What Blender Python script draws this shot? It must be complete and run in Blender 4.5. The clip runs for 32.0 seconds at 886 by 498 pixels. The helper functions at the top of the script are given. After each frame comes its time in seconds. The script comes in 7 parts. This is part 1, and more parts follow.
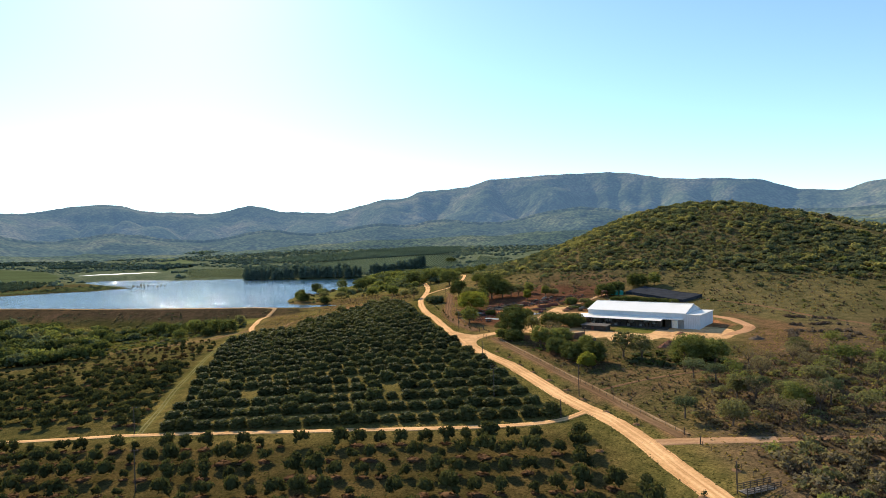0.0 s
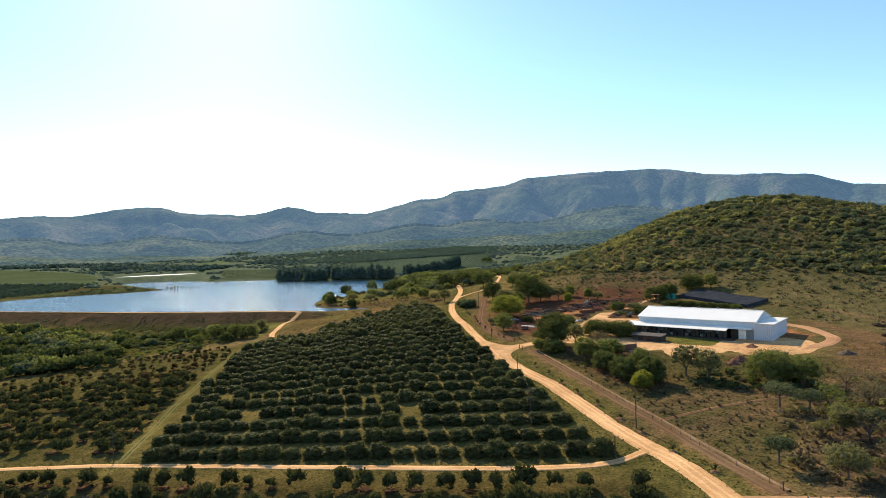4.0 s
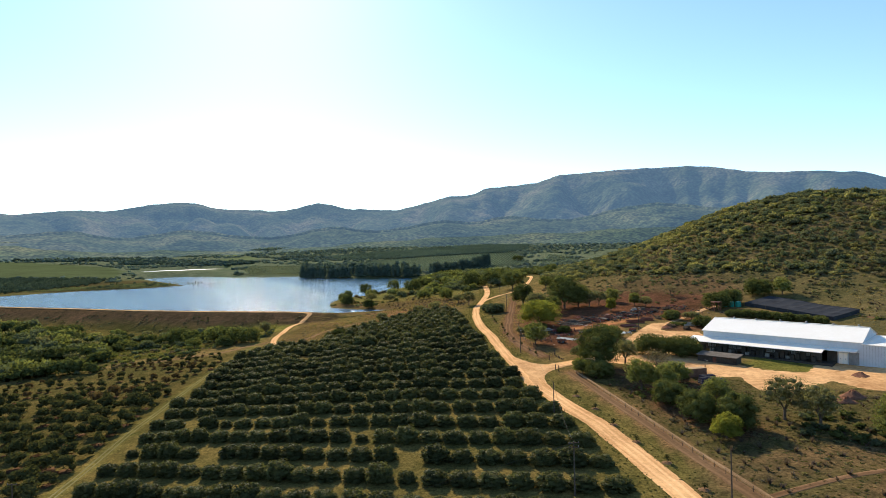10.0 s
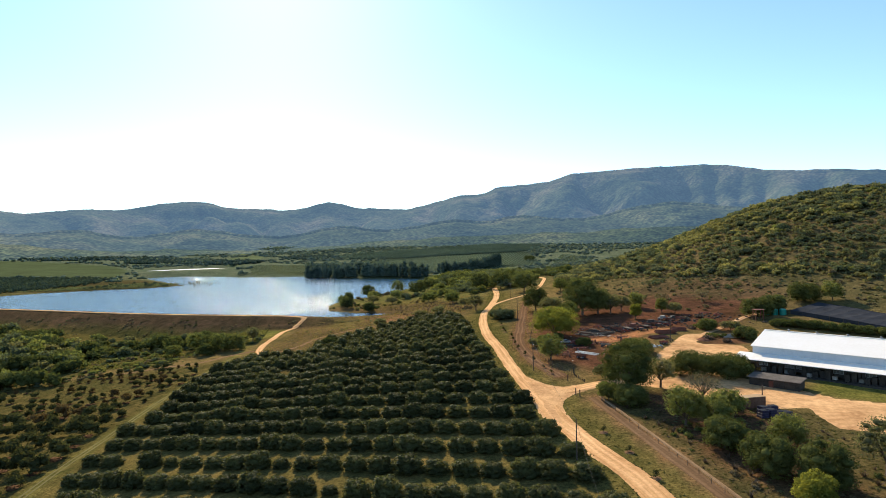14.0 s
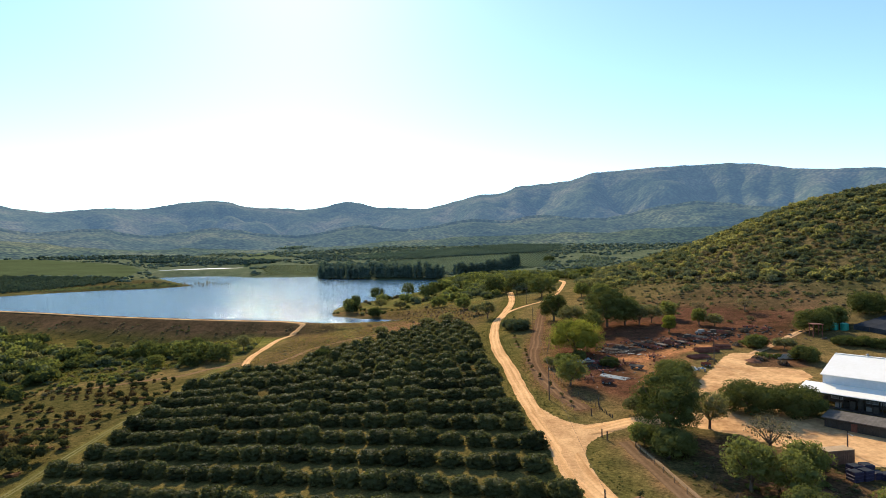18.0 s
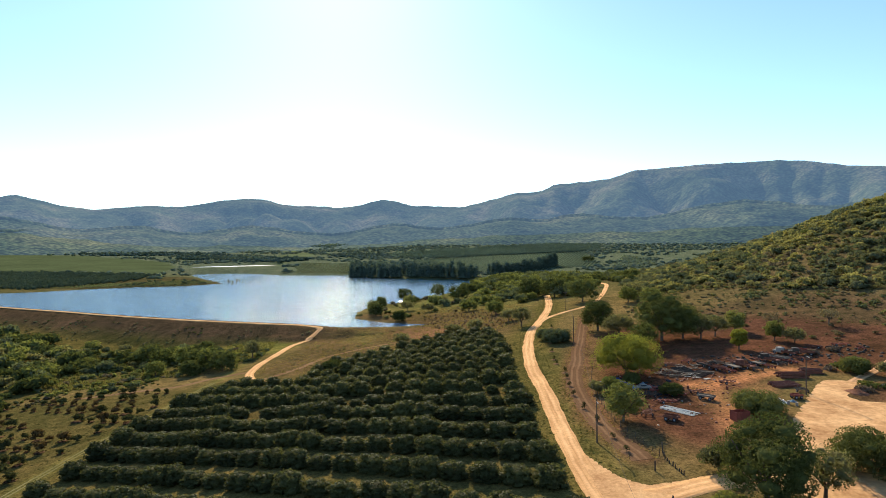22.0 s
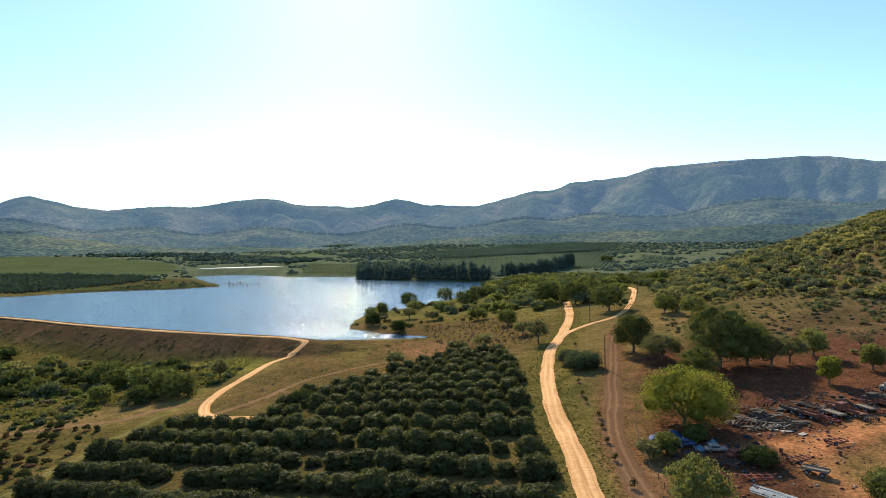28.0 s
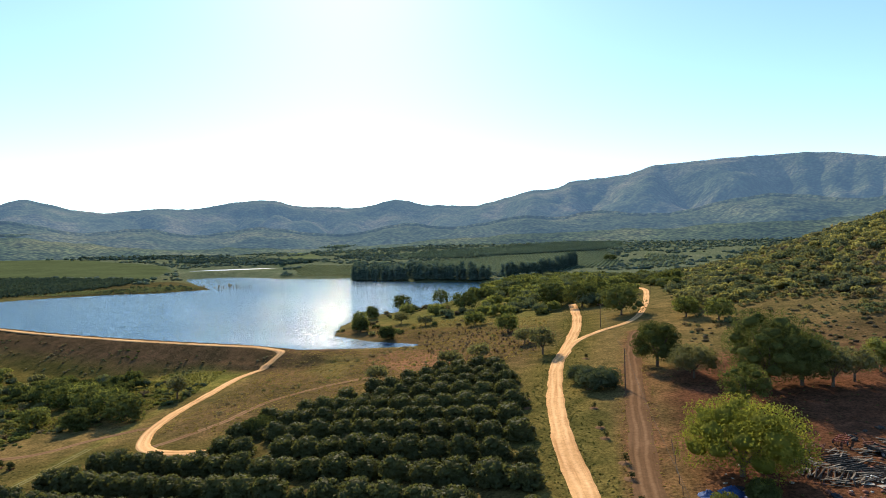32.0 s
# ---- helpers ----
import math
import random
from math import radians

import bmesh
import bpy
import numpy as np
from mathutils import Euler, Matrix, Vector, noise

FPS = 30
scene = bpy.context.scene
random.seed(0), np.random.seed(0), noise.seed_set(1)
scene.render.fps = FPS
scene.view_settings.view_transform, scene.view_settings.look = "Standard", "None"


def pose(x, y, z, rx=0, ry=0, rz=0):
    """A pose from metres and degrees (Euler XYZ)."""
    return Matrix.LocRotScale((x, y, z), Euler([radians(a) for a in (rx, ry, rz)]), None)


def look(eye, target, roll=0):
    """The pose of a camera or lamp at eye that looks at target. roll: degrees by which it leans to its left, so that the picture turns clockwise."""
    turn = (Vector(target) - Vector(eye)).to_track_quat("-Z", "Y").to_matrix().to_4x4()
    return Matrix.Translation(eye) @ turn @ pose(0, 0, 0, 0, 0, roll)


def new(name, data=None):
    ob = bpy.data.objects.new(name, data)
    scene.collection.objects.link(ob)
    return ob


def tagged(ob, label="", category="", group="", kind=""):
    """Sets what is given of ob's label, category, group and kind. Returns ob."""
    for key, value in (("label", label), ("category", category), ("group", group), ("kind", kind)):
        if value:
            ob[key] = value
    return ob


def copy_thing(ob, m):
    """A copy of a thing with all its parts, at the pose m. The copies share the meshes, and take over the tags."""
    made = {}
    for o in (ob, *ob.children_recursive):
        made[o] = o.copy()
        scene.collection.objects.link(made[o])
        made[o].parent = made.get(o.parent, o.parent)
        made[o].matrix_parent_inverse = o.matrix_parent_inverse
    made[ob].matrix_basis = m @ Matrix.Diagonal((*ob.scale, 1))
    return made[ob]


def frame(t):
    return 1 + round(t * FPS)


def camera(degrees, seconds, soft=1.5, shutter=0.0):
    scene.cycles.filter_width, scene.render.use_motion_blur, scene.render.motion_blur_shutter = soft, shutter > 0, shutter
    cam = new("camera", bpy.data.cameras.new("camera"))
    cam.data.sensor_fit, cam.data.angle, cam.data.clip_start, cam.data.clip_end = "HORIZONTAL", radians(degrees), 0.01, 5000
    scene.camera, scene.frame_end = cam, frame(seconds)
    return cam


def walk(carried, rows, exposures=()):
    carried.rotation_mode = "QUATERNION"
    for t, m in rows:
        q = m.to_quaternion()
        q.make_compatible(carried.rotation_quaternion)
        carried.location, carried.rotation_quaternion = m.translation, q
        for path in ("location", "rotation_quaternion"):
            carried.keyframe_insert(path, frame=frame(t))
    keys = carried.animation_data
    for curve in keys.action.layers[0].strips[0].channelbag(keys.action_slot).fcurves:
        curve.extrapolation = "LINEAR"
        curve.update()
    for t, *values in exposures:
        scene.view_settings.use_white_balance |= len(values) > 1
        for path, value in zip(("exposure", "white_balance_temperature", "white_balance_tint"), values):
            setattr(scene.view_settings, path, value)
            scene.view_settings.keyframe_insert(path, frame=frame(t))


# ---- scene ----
cam = camera(73.2, 32.0, soft=0.9)
PATH = [
    (0, (-4.878, 7.792, 50.68), (-4.843, 9.792, 50.68), -1.4),
    (0.5, (-3.701, 11.57, 50.704), (-3.684, 13.57, 50.707), -1.7),
    (1, (-3.005, 15.742, 50.772), (-3.019, 17.742, 50.775), -1.7),
    (1.5, (-2.516, 20.127, 50.787), (-2.536, 22.127, 50.789), -1.8),
    (2, (-2.236, 24.546, 50.79), (-2.269, 26.546, 50.793), -1.8),
    (2.5, (-1.906, 28.772, 50.734), (-1.965, 30.771, 50.736), -1.8),
    (3, (-1.815, 32.785, 50.624), (-1.89, 34.783, 50.626), -1.6),
    (3.5, (-1.492, 36.878, 50.593), (-1.577, 38.877, 50.596), -1.7),
    (5.5, (-0.488, 53.649, 50.249), (-0.589, 55.647, 50.25), -1.4),
    (6, (-0.306, 57.548, 50.174), (-0.409, 59.545, 50.173), -1.2),
    (6.5, (-0.196, 61.33, 50.003), (-0.299, 63.327, 50.002), -1.3),
    (7, (-0.029, 65.31, 49.892), (-0.136, 67.307, 49.891), -1.3),
    (7.5, (0.288, 69.517, 49.865), (0.172, 71.514, 49.863), -1.3),
    (8, (0.591, 73.755, 49.745), (0.445, 75.75, 49.743), -1.2),
    (8.5, (0.718, 77.927, 49.63), (0.554, 79.921, 49.63), -1.2),
    (9, (0.698, 82.099, 49.596), (0.521, 84.091, 49.594), -1.0),
    (9.5, (0.769, 86.262, 49.658), (0.585, 88.253, 49.657), -1.1),
    (10, (1.049, 90.272, 49.753), (0.857, 92.263, 49.751), -1.1),
    (10.5, (1.113, 94.37, 49.737), (0.917, 96.361, 49.736), -1.1),
    (11, (1.063, 98.534, 49.718), (0.866, 100.524, 49.717), -1.2),
    (11.5, (1.241, 102.901, 49.62), (1.037, 104.891, 49.619), -1.1),
    (12, (1.329, 107.658, 49.544), (1.116, 109.646, 49.543), -1.2),
    (12.5, (1.566, 112.417, 49.526), (1.348, 114.405, 49.525), -1.1),
    (13, (1.564, 117.139, 49.549), (1.342, 119.127, 49.547), -1.1),
    (13.5, (1.552, 121.842, 49.553), (1.327, 123.829, 49.552), -1.1),
    (14, (1.815, 126.459, 49.503), (1.585, 128.445, 49.5), -1.0),
    (14.5, (1.94, 130.948, 49.508), (1.708, 132.935, 49.506), -1.0),
    (16.5, (3.338, 148.423, 49.874), (3.098, 150.409, 49.873), -1.0),
    (17, (3.573, 152.659, 50.109), (3.328, 154.644, 50.107), -0.9),
    (17.5, (3.821, 156.917, 50.357), (3.55, 158.898, 50.354), -0.8),
    (18, (4.148, 161.311, 50.441), (3.852, 163.289, 50.438), -0.8),
    (18.5, (4.331, 165.723, 50.426), (4.017, 167.698, 50.424), -0.8),
    (19, (4.413, 170.112, 50.338), (4.087, 172.085, 50.336), -0.7),
    (19.5, (3.957, 174.918, 50.335), (3.625, 176.891, 50.333), -0.8),
    (20, (3.768, 179.701, 50.213), (3.429, 181.672, 50.21), -0.8),
    (20.5, (3.606, 184.356, 50.137), (3.252, 186.325, 50.133), -0.7),
    (21, (3.375, 188.801, 50.151), (2.999, 190.765, 50.146), -0.6),
    (21.5, (3.236, 192.801, 50.11), (2.836, 194.76, 50.106), -0.5),
    (22, (2.749, 196.763, 50.324), (2.333, 198.719, 50.318), -0.4),
    (22.5, (2.44, 200.668, 50.416), (2.012, 202.622, 50.41), -0.4),
    (23, (2.326, 204.533, 50.445), (1.889, 206.484, 50.441), -0.5),
    (23.5, (2.023, 208.383, 50.54), (1.58, 210.333, 50.536), -0.4),
    (24, (1.662, 212.301, 50.606), (1.215, 214.25, 50.601), -0.4),
    (24.5, (1.546, 216.265, 50.651), (1.096, 218.213, 50.645), -0.5),
    (25, (1.283, 220.328, 50.718), (0.828, 222.276, 50.712), -0.5),
    (25.5, (0.923, 224.619, 50.877), (0.465, 226.565, 50.87), -0.4),
    (27.5, (-1.432, 241.845, 51.018), (-1.897, 243.79, 51.011), -0.5),
    (28, (-1.76, 245.789, 50.887), (-2.224, 247.735, 50.88), -0.6),
    (28.5, (-2.217, 249.832, 50.763), (-2.682, 251.777, 50.756), -0.6),
    (29, (-2.629, 253.947, 50.637), (-3.095, 255.892, 50.631), -0.6),
    (29.5, (-3.064, 258.173, 50.478), (-3.53, 260.118, 50.472), -0.7),
    (30, (-3.547, 262.394, 50.329), (-4.014, 264.339, 50.324), -0.8),
    (30.5, (-3.837, 266.658, 50.153), (-4.306, 268.602, 50.148), -0.8),
    (31, (-4.191, 270.832, 49.946), (-4.659, 272.776, 49.942), -0.9),
    (31.5, (-4.601, 275.098, 49.732), (-5.07, 277.042, 49.728), -1.0),
    (32, (-5.234, 279.338, 49.464), (-5.701, 281.283, 49.459), -1.1),
]
walk(cam, [(t, look(eye, target, roll)) for t, eye, target, roll in PATH])


# ---- sky, sun, exposure ----
SUN_AZ, SUN_EL = radians(-22), radians(31)          # azimuth from +Y towards +X, elevation
world = bpy.data.worlds.new("world")
scene.world = world
world.use_nodes = True
wt = world.node_tree
sky = wt.nodes.new("ShaderNodeTexSky")
sky.sky_type, sky.sun_disc = "NISHITA", False
sky.sun_elevation, sky.sun_rotation = SUN_EL, SUN_AZ
sky.altitude, sky.air_density, sky.dust_density, sky.ozone_density = 500, 1.0, 0.26, 1.4
tone = wt.nodes.new("ShaderNodeMixRGB")
tone.blend_type, tone.inputs[0].default_value, tone.inputs[2].default_value = "MULTIPLY", 1.0, (0.815, 0.945, 1.03, 1)
wt.links.new(sky.outputs[0], tone.inputs[1])
wt.links.new(tone.outputs[0], wt.nodes["Background"].inputs[0])
wt.nodes["Background"].inputs[1].default_value = 0.15
sun = new("sun", bpy.data.lights.new("sun", "SUN"))
sun.data.energy, sun.data.angle, sun.data.color = 5.0, radians(0.55), (1.0, 0.86, 0.65)
to_sun = Vector((math.cos(SUN_EL) * math.sin(SUN_AZ), math.cos(SUN_EL) * math.cos(SUN_AZ), math.sin(SUN_EL)))
sun.matrix_world = look(to_sun * 900, (0, 0, 0))
scene.view_settings.exposure = 0.51

# ---- materials ----


def nodes_of(name):
    m = bpy.data.materials.new(name)
    m.use_nodes = True
    t = m.node_tree
    return m, t, t.nodes["Principled BSDF"]


def wire(t, a, b):
    t.links.new(a, b)


def noise_node(t, scale, detail=4.0, rough=0.6, coord="Object"):
    c = t.nodes.new("ShaderNodeTexCoord") if coord != "World" else t.nodes.new("ShaderNodeNewGeometry")
    n = t.nodes.new("ShaderNodeTexNoise")
    n.inputs["Scale"].default_value, n.inputs["Detail"].default_value, n.inputs["Roughness"].default_value = scale, detail, rough
    wire(t, c.outputs["Position" if coord == "World" else coord], n.inputs["Vector"])
    return n


def ramp_node(t, fac, stops):
    r = t.nodes.new("ShaderNodeValToRGB")
    e = r.color_ramp.elements
    while len(e) < len(stops):
        e.new(0.5)
    for k, (p, c) in enumerate(stops):
        e[k].position, e[k].color = p, (*c, 1)
    wire(t, fac, r.inputs[0])
    return r


def mix_node(t, kind, fac, a, b):
    n = t.nodes.new("ShaderNodeMixRGB")
    n.blend_type = kind
    for k, v in enumerate((fac, a, b)):
        if hasattr(v, "links"):
            wire(t, v, n.inputs[k])
        else:
            n.inputs[k].default_value = v if k == 0 else (*v, 1)
    return n


def bump_node(t, height, strength, distance, shader):
    b = t.nodes.new("ShaderNodeBump")
    b.inputs["Strength"].default_value, b.inputs["Distance"].default_value = strength, distance
    wire(t, height, b.inputs["Height"])
    wire(t, b.outputs[0], shader.inputs["Normal"])


def surface(name, dark, light, scale, fine, rough=0.9, bump=0.3, depth=0.1, metal=0.0, coord="World"):
    """Two scales of variation between two colours, with relief."""
    m, t, p = nodes_of(name)
    big, small = noise_node(t, scale, 5, 0.6, coord), noise_node(t, fine, 6, 0.65, coord)
    add = t.nodes.new("ShaderNodeMath")
    add.operation = "MULTIPLY_ADD"
    wire(t, small.outputs[0], add.inputs[0])
    add.inputs[1].default_value = 0.5
    half = t.nodes.new("ShaderNodeMath")
    half.operation = "MULTIPLY"
    half.inputs[1].default_value = 0.5
    wire(t, big.outputs[0], half.inputs[0])
    wire(t, half.outputs[0], add.inputs[2])
    r = ramp_node(t, add.outputs[0], [(0.36, dark), (0.64, light)])
    wire(t, r.outputs[0], p.inputs["Base Color"])
    p.inputs["Roughness"].default_value, p.inputs["Metallic"].default_value = rough, metal
    if metal == 0:
        p.inputs["Specular IOR Level"].default_value = 0.0 if rough > 0.88 else 0.3
    if bump:
        bump_node(t, small.outputs[0], bump, depth, p)
    return m


def leafy(name, dark, light, through_light=0.35, odd=None, area=0.05, gloss=0.0):
    """Foliage: leaf-to-leaf and plant-to-plant variation, light passing through the leaves."""
    m, t, p = nodes_of(name)
    geo, info = t.nodes.new("ShaderNodeNewGeometry"), t.nodes.new("ShaderNodeObjectInfo")
    n = noise_node(t, area, 2, 0.5, "World")
    a = t.nodes.new("ShaderNodeMath")
    a.operation = "ADD"
    wire(t, geo.outputs["Random Per Island"], a.inputs[0])
    wire(t, info.outputs["Random"], a.inputs[1])
    b = t.nodes.new("ShaderNodeMath")
    b.operation = "MULTIPLY_ADD"
    b.inputs[1].default_value = 0.3
    wire(t, a.outputs[0], b.inputs[0])
    wire(t, n.outputs[0], b.inputs[2])
    stops = [(0.45, dark), (1.0, light)] if odd is None else [(0.42, dark), (0.8, light), (1.0, odd)]
    r = ramp_node(t, b.outputs[0], stops)
    p.inputs["Roughness"].default_value = 0.6
    p.inputs["Specular IOR Level"].default_value = gloss
    wire(t, r.outputs[0], p.inputs["Base Color"])
    tr = t.nodes.new("ShaderNodeBsdfTranslucent")
    bright = mix_node(t, "MULTIPLY", 1.0, r.outputs[0], (1.35, 1.35, 0.8))
    wire(t, bright.outputs[0], tr.inputs[0])
    mx = t.nodes.new("ShaderNodeMixShader")
    mx.inputs[0].default_value = through_light
    wire(t, p.outputs[0], mx.inputs[1])
    wire(t, tr.outputs[0], mx.inputs[2])
    wire(t, mx.outputs[0], t.nodes["Material Output"].inputs[0])
    return m


M_ORCHARD = leafy("orchard_leaf", (0.041, 0.046, 0.021), (0.11, 0.11, 0.043), 0.38, gloss=0.03)
M_YOUNG = leafy("young_leaf", (0.03, 0.034, 0.015), (0.08, 0.08, 0.032), 0.3)
M_RUSSET = leafy("russet_leaf", (0.06, 0.045, 0.02), (0.14, 0.09, 0.04), 0.3)
M_DARKTREE = leafy("dark_leaf", (0.05, 0.06, 0.021), (0.13, 0.137, 0.045), 0.32)
M_GREEN = leafy("green_leaf", (0.075, 0.09, 0.03), (0.185, 0.19, 0.062), 0.45)
M_LIME = leafy("lime_leaf", (0.13, 0.14, 0.032), (0.225, 0.222, 0.046), 0.5)
M_BUSH = leafy("bush_leaf", (0.08, 0.083, 0.042), (0.165, 0.157, 0.08), 0.48, (0.185, 0.17, 0.075), 0.03)
M_YELLOW = leafy("yellow_leaf", (0.1, 0.1, 0.038), (0.195, 0.178, 0.062), 0.5, None, 0.03)
# plantation and windbreak leaves lightened and blued: distance haze put into the colour
M_HAZYPLANT = leafy("hazy_plantation_leaf", (0.062, 0.092, 0.078), (0.113, 0.15, 0.122), 0.32, None, 0.01)
M_BANKLEAF = leafy("bank_leaf", (0.033, 0.05, 0.034), (0.075, 0.098, 0.065), 0.2)
M_DRYLEAF = leafy("dry_leaf", (0.1, 0.08, 0.054), (0.19, 0.155, 0.1), 0.48)
M_HAZEL = leafy("grey_green_leaf", (0.065, 0.08, 0.045), (0.14, 0.152, 0.08), 0.36)
# far trees paler and greyer in base colour, in place of haze
M_HAZYLEAF = leafy("hazy_far_leaf", (0.12, 0.155, 0.115), (0.19, 0.22, 0.16), 0.42, None, 0.008)
# both hill leaves raised and greyed: haze over the hill painted into them
M_HILLDARK = leafy("hazy_hill_dark_leaf", (0.072, 0.08, 0.046), (0.16, 0.162, 0.088), 0.36)
M_HILLGOLD = leafy("hazy_hill_gold_leaf", (0.135, 0.13, 0.058), (0.27, 0.245, 0.1), 0.5, None, 0.03)
M_BARK = surface("bark", (0.07, 0.05, 0.035), (0.17, 0.13, 0.1), 0.6, 6, 0.9, 0.5, 0.05)
M_SAND = surface("sandy_road", (0.42, 0.22, 0.095), (0.76, 0.455, 0.215), 0.22, 1.4, 0.95, 0.6, 0.15)
M_TRACK = surface("soil_track", (0.24, 0.125, 0.065), (0.42, 0.25, 0.14), 0.2, 1.6, 0.95, 0.4, 0.08)
M_WHITE = surface("white_sheet", (0.9, 0.83, 0.71), (0.96, 0.895, 0.785), 0.15, 1.2, 0.3, 0.03, 0.02)
# white wall paint dimmed and blued: the gable's shadow put into the colour
M_WALLP = surface("shadowed_wall_paint", (0.52, 0.54, 0.56), (0.64, 0.655, 0.67), 0.2, 1.5, 0.7, 0.05, 0.02)
M_DARK = surface("dark_timber", (0.03, 0.025, 0.02), (0.08, 0.065, 0.05), 0.5, 4, 0.85, 0.2, 0.03)
M_NET = surface("shade_net", (0.03, 0.032, 0.036), (0.06, 0.063, 0.07), 0.2, 2.5, 0.95, 0.2, 0.05)
M_RUST = surface("rusty_steel", (0.1, 0.034, 0.022), (0.24, 0.092, 0.055), 0.8, 5, 0.8, 0.3, 0.03)
M_POLE = surface("pole_timber", (0.06, 0.045, 0.035), (0.14, 0.11, 0.085), 1, 6, 0.9, 0.3, 0.02)
M_GREY = surface("grey_metal", (0.17, 0.165, 0.16), (0.32, 0.31, 0.3), 0.8, 5, 0.65, 0.1, 0.02)
M_CREAM = surface("pale_pipe", (0.22, 0.195, 0.16), (0.4, 0.36, 0.3), 0.8, 5, 0.7, 0.1, 0.02)
M_RED = surface("red_paint", (0.14, 0.032, 0.02), (0.25, 0.065, 0.042), 0.8, 5, 0.7, 0.1, 0.02)
M_PIPE = surface("white_pipe", (0.5, 0.5, 0.44), (0.68, 0.68, 0.6), 0.8, 5, 0.6, 0.05, 0.02)
M_BLUE = surface("blue_paint", (0.03, 0.05, 0.13), (0.06, 0.1, 0.22), 0.8, 5, 0.4, 0.05, 0.02)
M_TEAL = surface("teal_plastic", (0.01, 0.16, 0.12), (0.02, 0.26, 0.2), 0.8, 5, 0.5, 0.05, 0.02)
M_OLDWOOD = surface("old_plank", (0.13, 0.105, 0.08), (0.3, 0.255, 0.2), 0.7, 5, 0.9, 0.3, 0.03)
M_STONE = surface("stone", (0.085, 0.062, 0.045), (0.17, 0.13, 0.095), 0.6, 4, 0.9, 0.5, 0.08)
M_MOUND = surface("heaped_soil", (0.13, 0.06, 0.04), (0.25, 0.13, 0.08), 0.5, 3, 0.95, 0.5, 0.15)

# ---- the lie of the land ----
HEIGHTS = np.array([
    (-14.2, -15.6, -16.8, -17, -15.9, -14.7, -11, -0, 6.4, 7, 9.4, 17, 26.7),
    (-14, -14.8, -15.5, -16, -14.2, -7, -1, 4.9, 9.5, 10.4, 13.5, 22.6, 32.6),
    (-13.8, -14.8, -14.4, -14.2, -9.8, 0.4, 10, 9.6, 7.7, 16.2, 25, 32.2, 37.6),
    (-13.3, -15, -14.7, -15.8, -6.8, 1.6, 13.6, 16, 26.2, 46.7, 53.6, 48.4, 40.7),
    (-8.8, -8.7, -6.5, -8.8, -1, 1.6, 17.5, 27.5, 54.6, 86.1, 89.9, 67.3, 41.8),
    (-2.6, -2.8, -0.9, -3.6, -0.1, 5.1, 16.5, 27.9, 57.5, 97.1, 104.1, 72.8, 40.9),
    (0.6, -3.3, -4, -1.6, 6, 14.2, 14.7, 16.7, 38.2, 69.6, 72.9, 55.8, 38.8),
])
CREST = [(-560, 640), (-447, 606), (-386, 590), (-322, 571), (-260, 557), (-219, 550), (-172, 544), (-145, 536), (-128, 530)]
LAKE = [(-560, 652), (-447, 616), (-386, 600), (-322, 581), (-260, 567), (-219, 560), (-172, 554), (-145, 549), (-118, 556), (-88, 566), (-90, 575),
        (-118, 580), (-146, 597), (-160, 640), (-162, 690), (-140, 740), (-112, 800), (-118, 930), (-132, 1040), (-146, 1097), (-224, 1105),
        (-350, 1160), (-385, 1235), (-454, 1222), (-536, 1232), (-590, 1272), (-650, 1296), (-700, 1288), (-722, 1240), (-690, 1190),
        (-590, 1080), (-488, 972), (-521, 906), (-558, 890), (-598, 842), (-622, 790), (-690, 730)]
POND = [(-785, 1322), (-728, 1338), (-640, 1422), (-662, 1472), (-720, 1455), (-775, 1395)]


def ease(a, b, v):
    u = np.clip((v - a) / (b - a), 0, 1)
    return u * u * (3 - 2 * u)


def line_distance(x, y, pts):
    """Distance to a line of points."""
    best = np.full(np.shape(x), 1e9)
    for (ax, ay), (bx, by) in zip(pts, pts[1:]):
        dx, dy = bx - ax, by - ay
        k = np.clip(((x - ax) * dx + (y - ay) * dy) / (dx * dx + dy * dy), 0, 1)
        best = np.minimum(best, np.hypot(x - ax - k * dx, y - ay - k * dy))
    return best


def inside(x, y, pts):
    odd = np.zeros(np.shape(x), bool)
    for (ax, ay), (bx, by) in zip(pts, pts[1:] + pts[:1]):
        if ay != by:
            odd ^= ((ay > y) != (by > y)) & (x < (bx - ax) * (y - ay) / (by - ay) + ax)
    return odd


def depth_in(x, y, pts):
    """Metres inside the outline; negative outside."""
    d = line_distance(x, y, pts + pts[:1])
    return np.where(inside(x, y, pts), d, -d)


def waves(x, y, size, seed=0.0):
    """Smooth unevenness of about -1 to 1."""
    a = np.sin(x / size + 1.3 * np.sin(y / size * 0.7 + seed)) * np.cos(y / size * 1.1 + seed * 2.1)
    b = np.sin(x / size * 2.3 + seed * 3.7 + y / size) * np.cos(y / size * 2.1 - x / size * 0.6)
    return 0.6 * a + 0.4 * b


def knots(x, y):
    fx = np.clip((x + 480) / 80, 0, 11.999)
    fy = np.clip((y - 100) / 120, 0, 5.999)
    ix, iy = fx.astype(int), fy.astype(int)
    u, v = fx - ix, fy - iy

    def w(s):
        return (1 - s) ** 3 / 6, (3 * s**3 - 6 * s**2 + 4) / 6, (-3 * s**3 + 3 * s**2 + 3 * s + 1) / 6, s**3 / 6
    wx, wy, z = w(u), w(v), 0
    for j in range(4):
        for i in range(4):
            z = z + wy[j] * wx[i] * HEIGHTS[np.clip(iy - 1 + j, 0, 6), np.clip(ix - 1 + i, 0, 12)]
    return z


